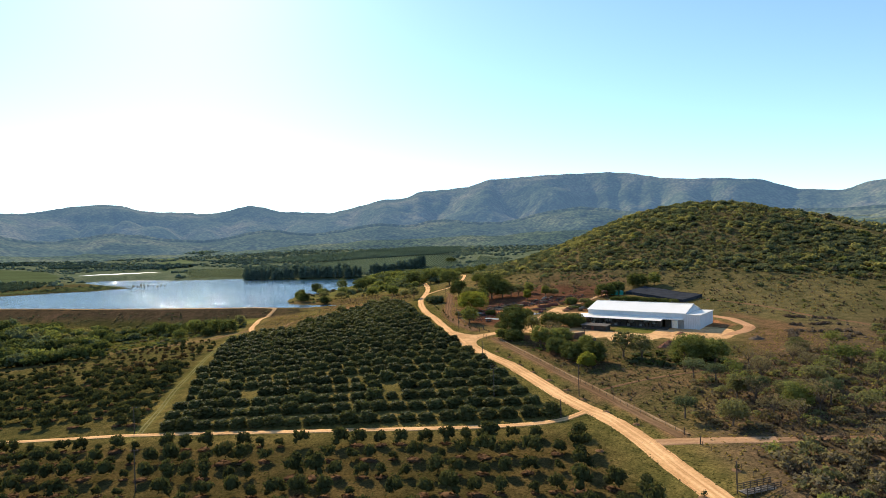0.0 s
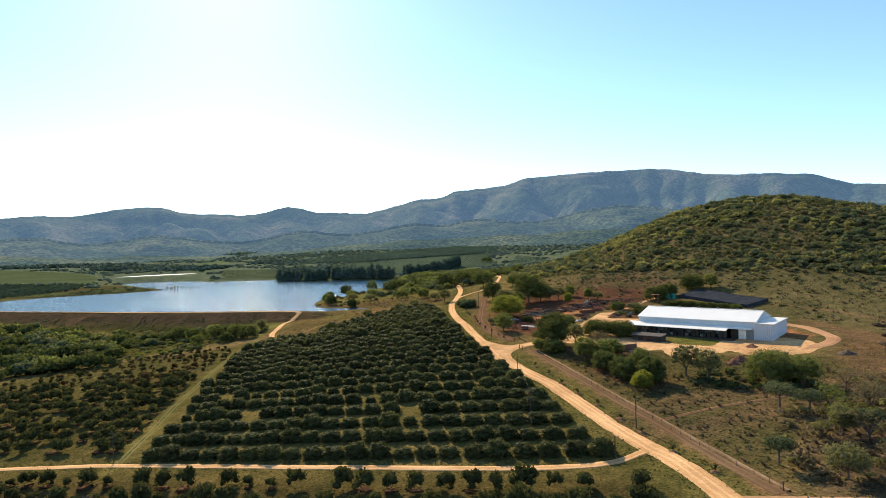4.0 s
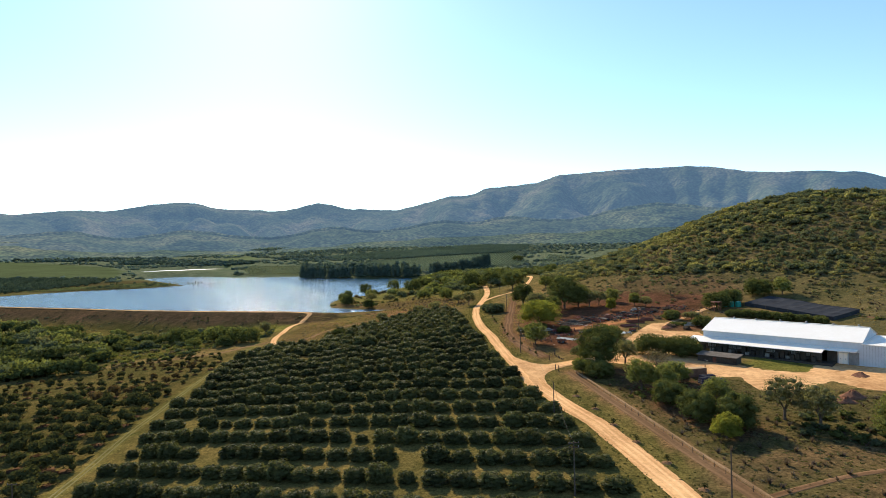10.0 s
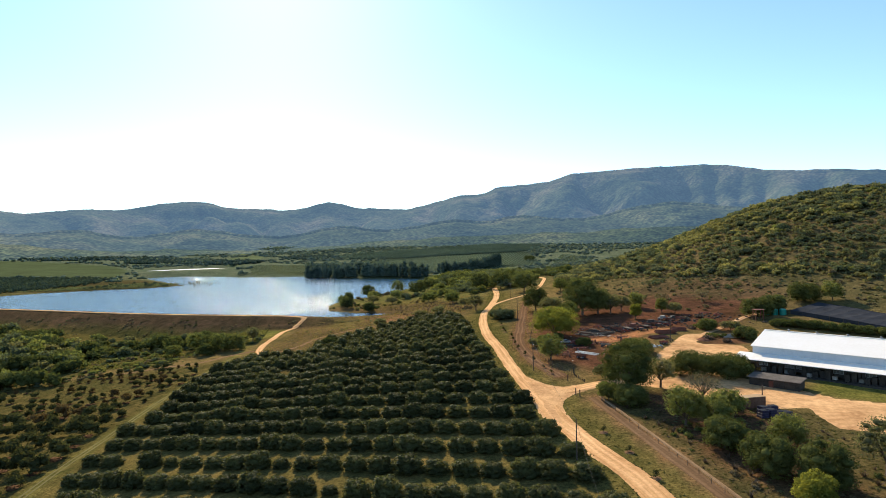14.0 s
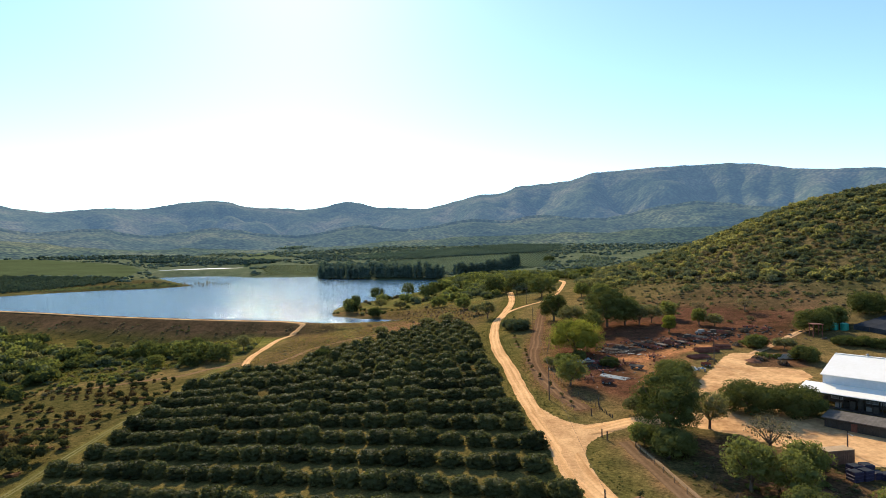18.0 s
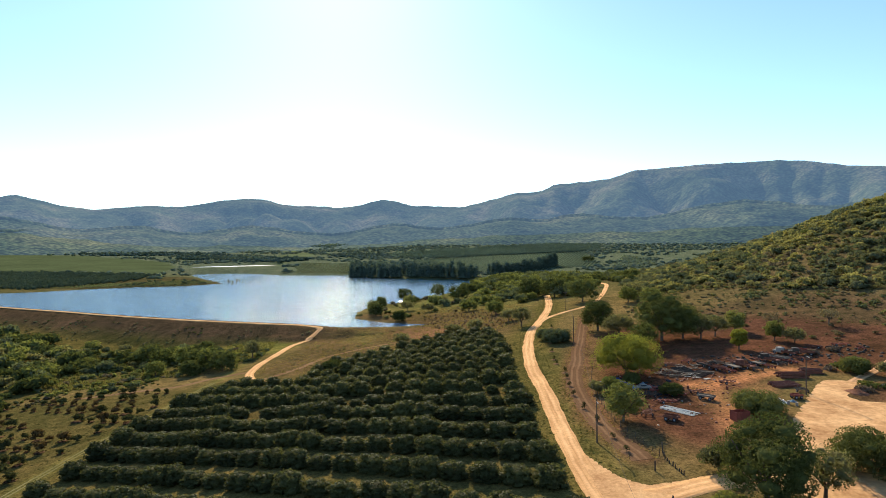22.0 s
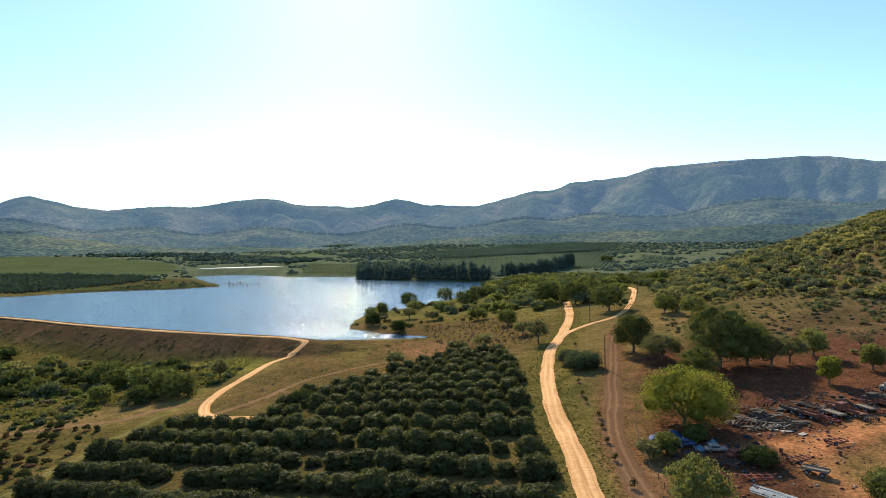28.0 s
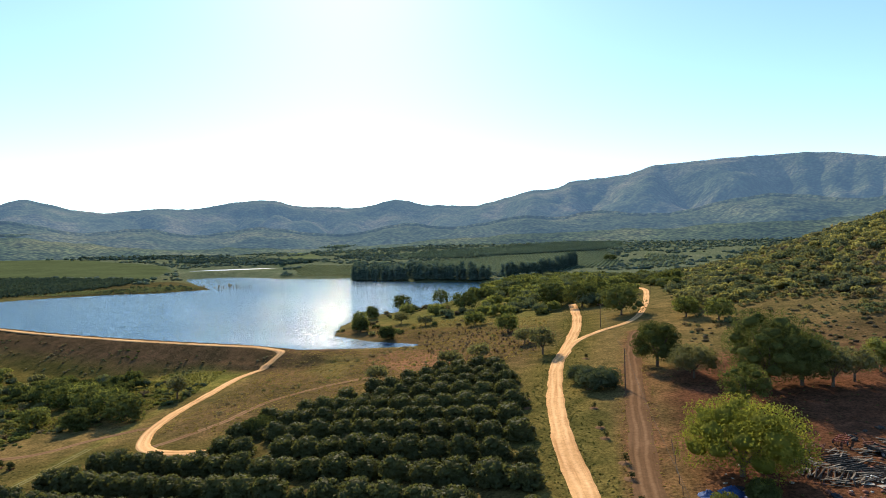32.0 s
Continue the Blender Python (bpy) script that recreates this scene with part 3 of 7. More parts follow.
def road_material(name, pale, worn, track=None):
    """Packed soil with ruts running along the way; track: colour of the wheel tracks."""
    m, t, p = nodes_of(name)
    uv = t.nodes.new("ShaderNodeUVMap")
    uv.uv_map = "way"
    stretch = t.nodes.new("ShaderNodeMapping")
    stretch.inputs["Scale"].default_value = (1.0, 0.03, 1)
    wire(t, uv.outputs[0], stretch.inputs[0])
    rut = t.nodes.new("ShaderNodeTexNoise")
    rut.inputs["Scale"].default_value, rut.inputs["Detail"].default_value, rut.inputs["Roughness"].default_value = 1.6, 4, 0.65
    wire(t, stretch.outputs[0], rut.inputs["Vector"])
    fine, big = noise_node(t, 1.3, 5, 0.7, "World"), noise_node(t, 0.07, 3, 0.5, "World")
    r1 = ramp_node(t, rut.outputs[0], [(0.25, worn), (0.55, pale)])
    r2 = ramp_node(t, fine.outputs[0], [(0.3, (0.8, 0.78, 0.74)), (0.7, (1.15, 1.15, 1.15))])
    r3 = ramp_node(t, big.outputs[0], [(0.35, (0.85, 0.82, 0.78)), (0.65, (1.1, 1.1, 1.1))])
    # two wheel tracks either side of the crown, wandering a little
    sep = t.nodes.new("ShaderNodeSeparateXYZ")
    wire(t, uv.outputs[0], sep.inputs[0])
    last = sep.outputs["X"]
    drift = t.nodes.new("ShaderNodeMath")
    drift.operation = "MULTIPLY_ADD"
    wire(t, big.outputs[0], drift.inputs[0])
    drift.inputs[1].default_value = 2.2
    wire(t, last, drift.inputs[2])
    last = drift.outputs[0]
    for kind, value in (("SUBTRACT", 1.1), ("ABSOLUTE", 0), ("SUBTRACT", 0.85), ("ABSOLUTE", 0)):
        n = t.nodes.new("ShaderNodeMath")
        n.operation = kind
        wire(t, last, n.inputs[0])
        n.inputs[1].default_value = value
        last = n.outputs[0]
    lane = ramp_node(t, last, [(0.12, (1, 1, 1)), (0.5, (0, 0, 0))])
    r1 = mix_node(t, "MIX", lane.outputs[0], r1.outputs[0], pale if track is None else track)
    c = mix_node(t, "MULTIPLY", 1.0, r1.outputs[0], r2.outputs[0])
    c = mix_node(t, "MULTIPLY", 1.0, c.outputs[0], r3.outputs[0])
    wire(t, c.outputs[0], p.inputs["Base Color"])
    p.inputs["Roughness"].default_value = 0.95
    p.inputs["Specular IOR Level"].default_value = 0.0
    bump_node(t, rut.outputs[0], 0.5, 0.25, p)
    return m


M_ROAD = road_material("road_soil", (0.7, 0.41, 0.19), (0.46, 0.23, 0.098), (0.79, 0.475, 0.235))
M_PATH = road_material("path_soil", (0.165, 0.095, 0.052), (0.11, 0.066, 0.036), (0.22, 0.13, 0.072))


def ribbon(name, pts, width, material, label, lift=0.1, seed=0):
    """A road laid on the ground, with uneven edges and a slight crown."""
    Q = resample(pts, 1.6)
    T = np.gradient(Q, axis=0)
    T /= np.linalg.norm(T, axis=1)[:, None]
    N = np.column_stack((-T[:, 1], T[:, 0]))
    rng = np.random.default_rng(int(seed * 7 + 3))
    across = np.array((0, 0.05, 0.2, 0.35, 0.5, 0.65, 0.8, 0.95, 1))
    way = np.concatenate(((0,), np.cumsum(np.linalg.norm(np.diff(Q, axis=0), axis=1))))
    edges = []
    for side in (-1, 1):
        rough = np.convolve(rng.standard_normal(len(Q) + 6), np.ones(7) / 7, "valid") * 0.17 + np.convolve(rng.standard_normal(len(Q) + 2), np.ones(3) / 3, "valid") * 0.06
        wide = np.interp(Q[:, 1], (280, 345), width) if isinstance(width, tuple) else width
        edges.append(side * wide / 2 * (1 + rough * np.minimum(1, 4 / wide)))
    off = edges[0][:, None] + (edges[1] - edges[0])[:, None] * across
    p = Q[:, None] + N[:, None] * off[..., None]
    z = height(p[..., 0], p[..., 1]) + lift * np.array((-0.6, 0.75, 0.95, 0.85, 1.1, 0.85, 0.95, 0.75, -0.6))
    V = np.concatenate((p, z[..., None]), 2).reshape(-1, 3)
    m = len(across)
    i = (np.arange(len(Q) - 1)[:, None] * m + np.arange(m - 1)[None]).ravel()
    F = np.column_stack((i, i + m, i + m + 1, i + 1))
    me = mesh_of(name, V, F, material, True)
    uv = me.uv_layers.new(name="way")
    table = np.stack((off, np.repeat(way[:, None], m, 1)), 2).reshape(-1, 2)
    uv.data.foreach_set("uv", table[F.ravel()].astype(np.float32).ravel())
    return tagged(new(name, me), label, "road", "", "structure")


ribbon("road_main", ROAD, (5.8, 4.6), M_ROAD, "wide pale sandy farm road with wheel ruts", 0.12)
ribbon("road_branch", BRANCH, 3.2, M_ROAD, "pale sandy side track", 0.14, 1)
ribbon("road_drive", DRIVE, 5.6, M_ROAD, "short sandy drive into the yard", 0.13, 2)
ribbon("road_avenue", AVENUE, 2.7, M_ROAD, "sandy track between two orchard blocks", 0.1, 3)
ribbon("road_gateway", GATEWAY, 4.4, road_material("gate_soil", (0.44, 0.26, 0.14), (0.27, 0.15, 0.08)), "bare soil track through a field gate", 0.1, 4)
ribbon("road_dam", DAMROAD, 4.0, M_ROAD, "pale sandy track along the dam crest", 0.22, 5)
M_WORN = road_material("worn_soil", (0.21, 0.125, 0.07), (0.13, 0.08, 0.045), (0.28, 0.17, 0.095))
ribbon("road_foot", FOOTWAY, 3.0, M_WORN, "worn soil track along the foot of the wood", 0.06, 12)
ribbon("road_below_yard", [(50.5, 207), (60.1, 211), (68, 214.2), (75, 216), (85.1, 217.8), (93, 219.5)], 1.7, M_PATH, "faint worn track across the slope below the yard", 0.06, 13)
ribbon("road_thicket", [(78, 153.9), (84, 152.3), (92, 150.4), (101, 148), (112, 146)], 3.2, M_WORN, "worn soil track fading into the thicket", 0.06, 14)
M_WHEELS = road_material("wheel_track", (0.21, 0.185, 0.085), (0.15, 0.14, 0.06), (0.25, 0.215, 0.105))
for side in (-0.75, 0.75):
    ribbon("road_wheel_track", [(x + side, y) for x, y in ((-106, 212), (-112, 241), (-118.8, 271), (-124.5, 303), (-132.5, 346), (-138.5, 390), (-143, 420))], 0.55, M_WHEELS, "faint wheel track in the grass between two orchard blocks", 0.06, 15)
ribbon("road_spur", SPUR, 2.8, M_WORN, "worn soil track at the orchard corner", 0.06, 6)
ribbon("road_red", REDTRACK, 5.2, M_PATH, "rutted red soil track beside the road", 0.06, 7)
ribbon("road_strip", STRIP, 2.8, road_material("strip_soil", (0.18, 0.11, 0.06), (0.12, 0.075, 0.042), (0.22, 0.135, 0.075)), "bare soil strip along the fence", 0.06, 8)

ribbon("road_ridge", [(x + 2.0, y + 0.6) for x, y in STRIP], 0.75, road_material("ridge_soil", (0.34, 0.225, 0.13), (0.14, 0.09, 0.052), (0.28, 0.18, 0.1)), "low pale ridge of dug soil along the fence", 0.35, 13)


def sheet(name, pts, step, material, label, category, lift):
    """An outline filled with a draped sheet."""
    A = np.array(pts, float)
    gx = np.arange(A[:, 0].min() - step, A[:, 0].max() + 2 * step, step)
    gy = np.arange(A[:, 1].min() - step, A[:, 1].max() + 2 * step, step)
    X, Y = np.meshgrid(gx, gy)
    d = depth_in(X, Y, pts) + 0.35 * step * waves(X, Y, step * 2.2, 5)
    Z = height(X, Y) + np.clip(d * 0.12 / step * 2, -0.5, 1) * lift
    n = len(gx)
    i = (np.arange(len(gy) - 1)[:, None] * n + np.arange(n - 1)[None]).ravel()
    quads = np.column_stack((i, i + 1, i + n + 1, i + n))
    keep = (d.ravel()[quads] > -step * 0.8).all(1)
    ob = new(name, mesh_of(name, np.column_stack((X.ravel(), Y.ravel(), Z.ravel())), quads[keep], material, True))
    return tagged(ob, label, category, "", "structure")


JUNCTION = [(0, 331), (2.2, 323), (4.9, 309), (6.9, 299), (7.9, 291), (9.6, 282), (13.5, 274), (19, 272), (16.8, 280), (15.4, 287), (15, 293), (15.7, 298), (18, 302), (21.6, 305.6), (27, 309.6), (38, 312),
            (38, 319.5), (28, 315.8), (22.3, 313), (16.6, 310.6), (12.3, 313.3), (8.4, 318.7), (5, 326.3), (3.2, 334)]
ribbon("road_upper", [(79, 381.5), (91, 395), (102.6, 407.8), (113.5, 417), (126, 424)], 2.8, road_material("upper_soil", (0.5, 0.29, 0.15), (0.2, 0.12, 0.07), (0.62, 0.38, 0.2)), "rutted sandy track climbing from the yard", 0.08, 10)
ribbon("road_rear", [(126, 279), (138, 283), (147, 293), (150, 308), (148, 324), (140, 338)], 5.5, road_material("rear_soil", (0.5, 0.28, 0.15), (0.28, 0.14, 0.075)), "reddish worn track round the end of the shed", 0.1, 9)
ribbon("road_slope", [(158, 382), (164.7, 368), (175, 353), (183, 332), (187.5, 309), (193, 288), (199, 268), (206, 248)], 2.2, M_PATH, "faint soil track across the slope behind the shed", 0.08, 11)
sheet("road_junction", JUNCTION, 0.8, M_SAND, "wide sandy junction worn by turning wheels", "road", 0.15)
M_YARD = surface("yard_sand", (0.38, 0.195, 0.083), (0.8, 0.48, 0.225), 0.09, 0.7, 0.95, 0.6, 0.15)
sheet("yard", YARD, 1.5, M_YARD, "bare sandy yard around the packing shed", "yard", 0.13)


# ---- water ----
def water_material():
    m, t, p = nodes_of("lake_water")
    # blue of the reflected sky is put into the base colour
    p.inputs["Base Color"].default_value = (0.03, 0.095, 0.16, 1)
    p.inputs["Specular IOR Level"].default_value = 0.22
    p.inputs["Roughness"].default_value = 0.09
    p.inputs["IOR"].default_value = 1.33
    a, b = noise_node(t, 1.1, 5, 0.7, "World"), noise_node(t, 0.03, 3, 0.5, "World")
    # breeze lanes: ruffled water near the dam and under the far shore, calmer between
    sep = t.nodes.new("ShaderNodeSeparateXYZ")
    wire(t, t.nodes.new("ShaderNodeNewGeometry").outputs["Position"], sep.inputs[0])

    def step(value, lo, hi, to_lo, to_hi):
        n = t.nodes.new("ShaderNodeMapRange")
        n.interpolation_type = "SMOOTHSTEP"
        wire(t, value, n.inputs["Value"])
        for key, v in (("From Min", lo), ("From Max", hi), ("To Min", to_lo), ("To Max", to_hi)):
            n.inputs[key].default_value = v
        return n.outputs[0]

    def maths(kind, p_, q_):
        n = t.nodes.new("ShaderNodeMath")
        n.operation = kind
        for k, v in enumerate((p_, q_)):
            if hasattr(v, "links"):
                wire(t, v, n.inputs[k])
            else:
                n.inputs[k].default_value = v
        return n.outputs[0]
    lane = maths("MULTIPLY", maths("MULTIPLY", step(sep.outputs["Y"], 566, 622, 0, 1), step(sep.outputs["Y"], 640, 800, 1, 0)), step(sep.outputs["X"], -330, -185, 0, 1))
    lane = maths("MAXIMUM", lane, step(sep.outputs["Y"], 1060, 1150, 0, 0.4))
    gust = t.nodes.new("ShaderNodeMapping")
    gust.inputs["Scale"].default_value = (0.022, 0.11, 1)
    wire(t, t.nodes.new("ShaderNodeNewGeometry").outputs["Position"], gust.inputs[0])
    streak = t.nodes.new("ShaderNodeTexNoise")
    streak.inputs["Scale"].default_value, streak.inputs["Detail"].default_value, streak.inputs["Roughness"].default_value = 1.0, 5, 0.75
    wire(t, gust.outputs[0], streak.inputs["Vector"])
    lane = maths("MULTIPLY", lane, step(b.outputs[0], 0.3, 0.55, 0.6, 1))
    glint = t.nodes.new("ShaderNodeMapping")
    glint.inputs["Scale"].default_value = (0.5, 0.08, 1)
    wire(t, t.nodes.new("ShaderNodeNewGeometry").outputs["Position"], glint.inputs[0])
    dots = t.nodes.new("ShaderNodeTexNoise")
    dots.inputs["Scale"].default_value, dots.inputs["Detail"].default_value = 1.0, 2
    wire(t, glint.outputs[0], dots.inputs["Vector"])
    lane = maths("MULTIPLY", lane, step(streak.outputs[0], 0.36, 0.6, 0.45, 1.25))
    lane = maths("MULTIPLY", lane, step(dots.outputs[0], 0.44, 0.6, 0.2, 2.0))
    lane = maths("ADD", maths("MULTIPLY", lane, 0.72), step(dots.outputs[0], 0.42, 0.6, 0.42, 1.1))
    chop = noise_node(t, 0.42, 3, 0.6, "World")
    ripple = maths("ADD", maths("MULTIPLY", chop.outputs[0], 2.6), a.outputs[0])
    bump_node(t, ripple, 1.0, 0.2, p)
    wire(t, maths("MULTIPLY", lane, 0.2), t.nodes["Bump"].inputs["Distance"])
    return m


M_WATER = water_material()


M_POND, _t, _p = nodes_of("pond_water")
_p.inputs["Base Color"].default_value = (0.06, 0.13, 0.2, 1)
_p.inputs["Roughness"].default_value, _p.inputs["IOR"].default_value = 0.38, 1.33


def water(name, pts, z, label, stuff=M_WATER):
    bm = bmesh.new()
    A = np.array(pts, float)
    c = A.mean(0)
    bm.faces.new([bm.verts.new((p[0] + (p[0] - c[0]) / 400, p[1] + (p[1] - c[1]) / 400, z)) for p in A])
    bmesh.ops.triangulate(bm, faces=bm.faces[:])
    return tagged(part(name, bm, stuff), label, "lake", "", "structure")


water("water_lake", LAKE, 0.0, "rippled blue reservoir glittering under the low sun")
water("water_pond", POND, 11.15, "small pale pond beyond the reservoir", M_POND)

# ---- mountains ----
RIDGE = [(-75, 3.2), (-58, 2.6), (-51, 2.6), (-47.1, 4.35), (-44.4, 3.6), (-41.5, 3.2), (-38.4, 3.65), (-34.5, 3.7), (-30.2, 4.5), (-28, 4.4), (-26, 3.85), (-23.5, 3.9), (-21.8, 3.7),
         (-20.5, 3.75), (-17.2, 4.55), (-14.7, 3.9), (-11, 3.8), (-9.8, 3.75), (-4.6, 5.05), (-2.6, 5.05), (-1.3, 5.7), (3.5, 6.0), (5.5, 6.7), (11.2, 6.95), (17.8, 6.9),
         (22.9, 5.95), (26.7, 5.75), (30.2, 5.4), (33, 4.3), (34.9, 4.2), (36, 4.0), (37.7, 4.6), (45, 5.2), (60, 4.5), (75, 4)]


FOOTHILLS = [(-75, 1.2), (-52, 1.2), (-46.5, 1.7), (-43, 1.2), (-36, 0.5), (-29, 0.7), (-22, 0.4), (-15, 0.9), (-9, 1.3), (-3, 1.5), (3, 1.8), (8, 1.7), (13, 2.0), (18, 2.2), (24, 2.0), (30, 1.9), (45, 2), (75, 2)]


def lattice(x, y, seed):
    """Smooth gradient noise of about -0.7 to 0.7."""
    turn = np.random.default_rng(seed).uniform(0, 2 * math.pi, (256, 256))
    ix, iy = np.floor(x).astype(int), np.floor(y).astype(int)
    fx, fy = x - ix, y - iy
    wx, wy = fx**3 * (fx * (fx * 6 - 15) + 10), fy**3 * (fy * (fy * 6 - 15) + 10)

    def corner(i, j):
        a = turn[(iy + j) % 256, (ix + i) % 256]
        return np.cos(a) * (fx - i) + np.sin(a) * (fy - j)
    low = corner(0, 0) + (corner(1, 0) - corner(0, 0)) * wx
    return low + (corner(0, 1) + (corner(1, 1) - corner(0, 1)) * wx - low) * wy


def hazy_cover(name, stops, haze_glow, crowns, gap):
    """Wooded slopes seen through miles of air: crowns of bush over grass, darker between, the blue haze put in as even
    emission.
    """
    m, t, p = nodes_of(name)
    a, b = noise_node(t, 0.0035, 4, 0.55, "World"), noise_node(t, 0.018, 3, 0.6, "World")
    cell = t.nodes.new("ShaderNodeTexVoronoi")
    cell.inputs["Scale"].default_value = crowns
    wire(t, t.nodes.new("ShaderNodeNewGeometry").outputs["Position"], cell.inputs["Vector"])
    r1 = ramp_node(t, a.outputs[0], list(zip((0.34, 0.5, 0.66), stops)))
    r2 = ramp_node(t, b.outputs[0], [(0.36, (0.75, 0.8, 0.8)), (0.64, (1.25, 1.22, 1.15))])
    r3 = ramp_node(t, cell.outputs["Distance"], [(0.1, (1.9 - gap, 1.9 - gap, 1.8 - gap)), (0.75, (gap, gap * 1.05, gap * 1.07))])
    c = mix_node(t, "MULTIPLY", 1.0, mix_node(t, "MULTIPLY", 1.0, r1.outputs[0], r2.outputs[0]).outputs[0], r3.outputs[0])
    wire(t, c.outputs[0], p.inputs["Base Color"])
    p.inputs["Roughness"].default_value = 1.0
    p.inputs["Specular IOR Level"].default_value = 0.0
    # the slopes give off no light; this emission stands in for blue haze
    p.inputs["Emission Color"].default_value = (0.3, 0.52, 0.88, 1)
    p.inputs["Emission Strength"].default_value = haze_glow
    add = t.nodes.new("ShaderNodeMath")
    add.operation = "SUBTRACT"
    wire(t, b.outputs[0], add.inputs[0])
    wire(t, cell.outputs["Distance"], add.inputs[1])
    bump_node(t, add.outputs[0], 1.0, 3.0, p)
    return m


def highland(name, table, crest_of, foot, relief, wide, bow, seed, soft, material, words):
    """A range of rounded spurs and sharp gullies below a given skyline; the grid follows the crest."""
    az = np.radians(np.arange(-64, 64.01, 0.2))
    deg = np.degrees(az)
    el = np.interp(deg, [p[0] for p in table], [p[1] for p in table])
    el = np.convolve(np.pad(el, soft // 2, mode="edge"), np.hanning(soft + 2)[1:-1] / np.hanning(soft + 2).sum(), "valid") + 0.1 * lattice(deg * 0.9, deg * 0 + 0.4, seed + 5) + 0.035 * lattice(deg * 3.1, deg * 0 + 0.4, seed + 6)
    crest = np.interp(deg, *crest_of) + wide * 0.22 * np.sin(az * 9) + wide * 0.12 * np.sin(az * 23 + 1)
    up = np.concatenate((np.linspace(-0.1, 1, 56), (1.04, 1.12, 1.25, 1.4)))
    A, U = np.meshgrid(az, up)
    R = foot + U * (crest[None] - foot)
    X, Y = R * np.sin(A), 130 + R * np.cos(A)
    top = (np.tan(np.radians(el + 0.05)) * crest + 50)[None]
    low = rise_of(X, Y) - 2
    bend = 0.55 * lattice(X / (wide * 1.6), Y / (wide * 1.6), seed)
    across, along = A * np.mean(crest_of[1]) / wide, R / (wide * 3.0)
    spur = np.abs(lattice(across + bend, along + bend, seed + 1)) + 0.35 * np.abs(lattice(across * 2.1 - bend, along * 2.3 + bend, seed + 2)) + 0.1 * np.abs(lattice(X / wide * 4.7, Y / wide * 4.1, seed + 3))
    bulk = lattice(across * 0.45 + 7, along * 0.7 + bend, seed + 4)
    lift = np.clip(spur * 2.3 - 0.75, -0.75, 0.8) + 0.6 * bulk
    rise = np.clip(U, 0, 1)
    body = low + (top - low) * (rise**bow + relief * lift * np.sin(np.pi * rise**0.9) ** 0.9)
    sight = 50 + (top - 50) * (R / crest[None]) - 2
    over = body - sight
    body = np.where(over > -30, sight - 30 * np.exp(-np.clip(over + 30, 0, 200) / 30), body)
    body = np.where(U >= 1, top - 2 - (R - crest[None]) * 0.3, body)
    body = np.where(U < 0, low + 600 * U, body)
    n = len(az)
    i = (np.arange(len(up) - 1)[:, None] * n + np.arange(n - 1)[None]).ravel()
    ob = new(name, mesh_of(name, np.column_stack((X.ravel(), Y.ravel(), body.ravel())), np.column_stack((i, i + 1, i + n + 1, i + n)), material, True))
    return tagged(ob, words, "mountains", "", "structure")


SPURS = [(-75, 1.5), (-52, 1.0), (-47.5, 3.3), (-43, 1.3), (-38, 2.2), (-34.5, 0.8), (-29, 2.3), (-25, 1.2), (-21, 0.9), (-16, 2.7), (-12.5, 1.5), (-8.5, 2.4), (-5.5, 3.4), (-2.5, 2.6),
         (0.5, 3.9), (4, 3.0), (7, 2.8), (11, 4.3), (14.5, 5.1), (18, 4.2), (20, 3.5), (23.5, 4.4), (27, 3.6), (31, 3.4), (36, 3.0), (45, 3.4), (75, 3)]

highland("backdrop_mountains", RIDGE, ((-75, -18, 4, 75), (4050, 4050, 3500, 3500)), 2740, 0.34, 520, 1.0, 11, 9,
         hazy_cover("mountain_cover", ((0.05, 0.07, 0.045), (0.085, 0.1, 0.06), (0.15, 0.135, 0.09)), 0.17, 0.06, 0.66), "hazy blue wooded mountain range with long rounded spurs")
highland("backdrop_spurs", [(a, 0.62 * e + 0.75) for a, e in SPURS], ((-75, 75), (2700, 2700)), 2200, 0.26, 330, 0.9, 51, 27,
         hazy_cover("spur_cover", ((0.045, 0.065, 0.04), (0.08, 0.098, 0.055), (0.135, 0.135, 0.075)), 0.125, 0.065, 0.5), "blue green wooded spurs in front of the mountains")
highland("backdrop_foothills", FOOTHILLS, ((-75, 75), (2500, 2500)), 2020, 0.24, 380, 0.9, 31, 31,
         hazy_cover("foothill_cover", ((0.05, 0.07, 0.035), (0.09, 0.11, 0.05), (0.15, 0.15, 0.07)), 0.08, 0.075, 0.4), "green bush-covered foothills below the mountains")

# ---- orchard ----


def plant(name, seed, label, category, group, crown, leaf_mat, trunk, bark=None):
    """A tree thing: trunk with limbs, and a crown of leaf tufts. trunk: list of (from, to, radii)."""
    ob = empty(name, pose(0, 0, 0), label, category, group)
    bm = bmesh.new()
    for a, b, ra, rb in trunk:
        tube_bm(bm, a, b, ra, rb, 6)
    part("trunk", bm, bark or M_BARK, ob)
    c = new("crown", mesh_of("crown", *crown, leaf_mat, True))
    c.parent = ob
    return ob


def limbs(seed, low, h, r, girth, count=5, base=-0.4):
    rng = np.random.default_rng(seed + 99)
    out = [((0, 0, base), (0.1, 0, low), girth, girth * 0.75)]
    for k in range(count):
        a = k * 6.283 / count + rng.uniform(-0.4, 0.4)
        e = (math.cos(a) * r * rng.uniform(0.4, 0.65), math.sin(a) * r * rng.uniform(0.4, 0.65), low + (h - low) * rng.uniform(0.45, 0.7))
        out.append(((0.1, 0, low * 0.9), e, girth * 0.5, girth * 0.15))
    return out


RNG = random.Random(5)
ALONG, ACROSS = Vector((0.981, -0.191)), Vector((0.191, 0.981))


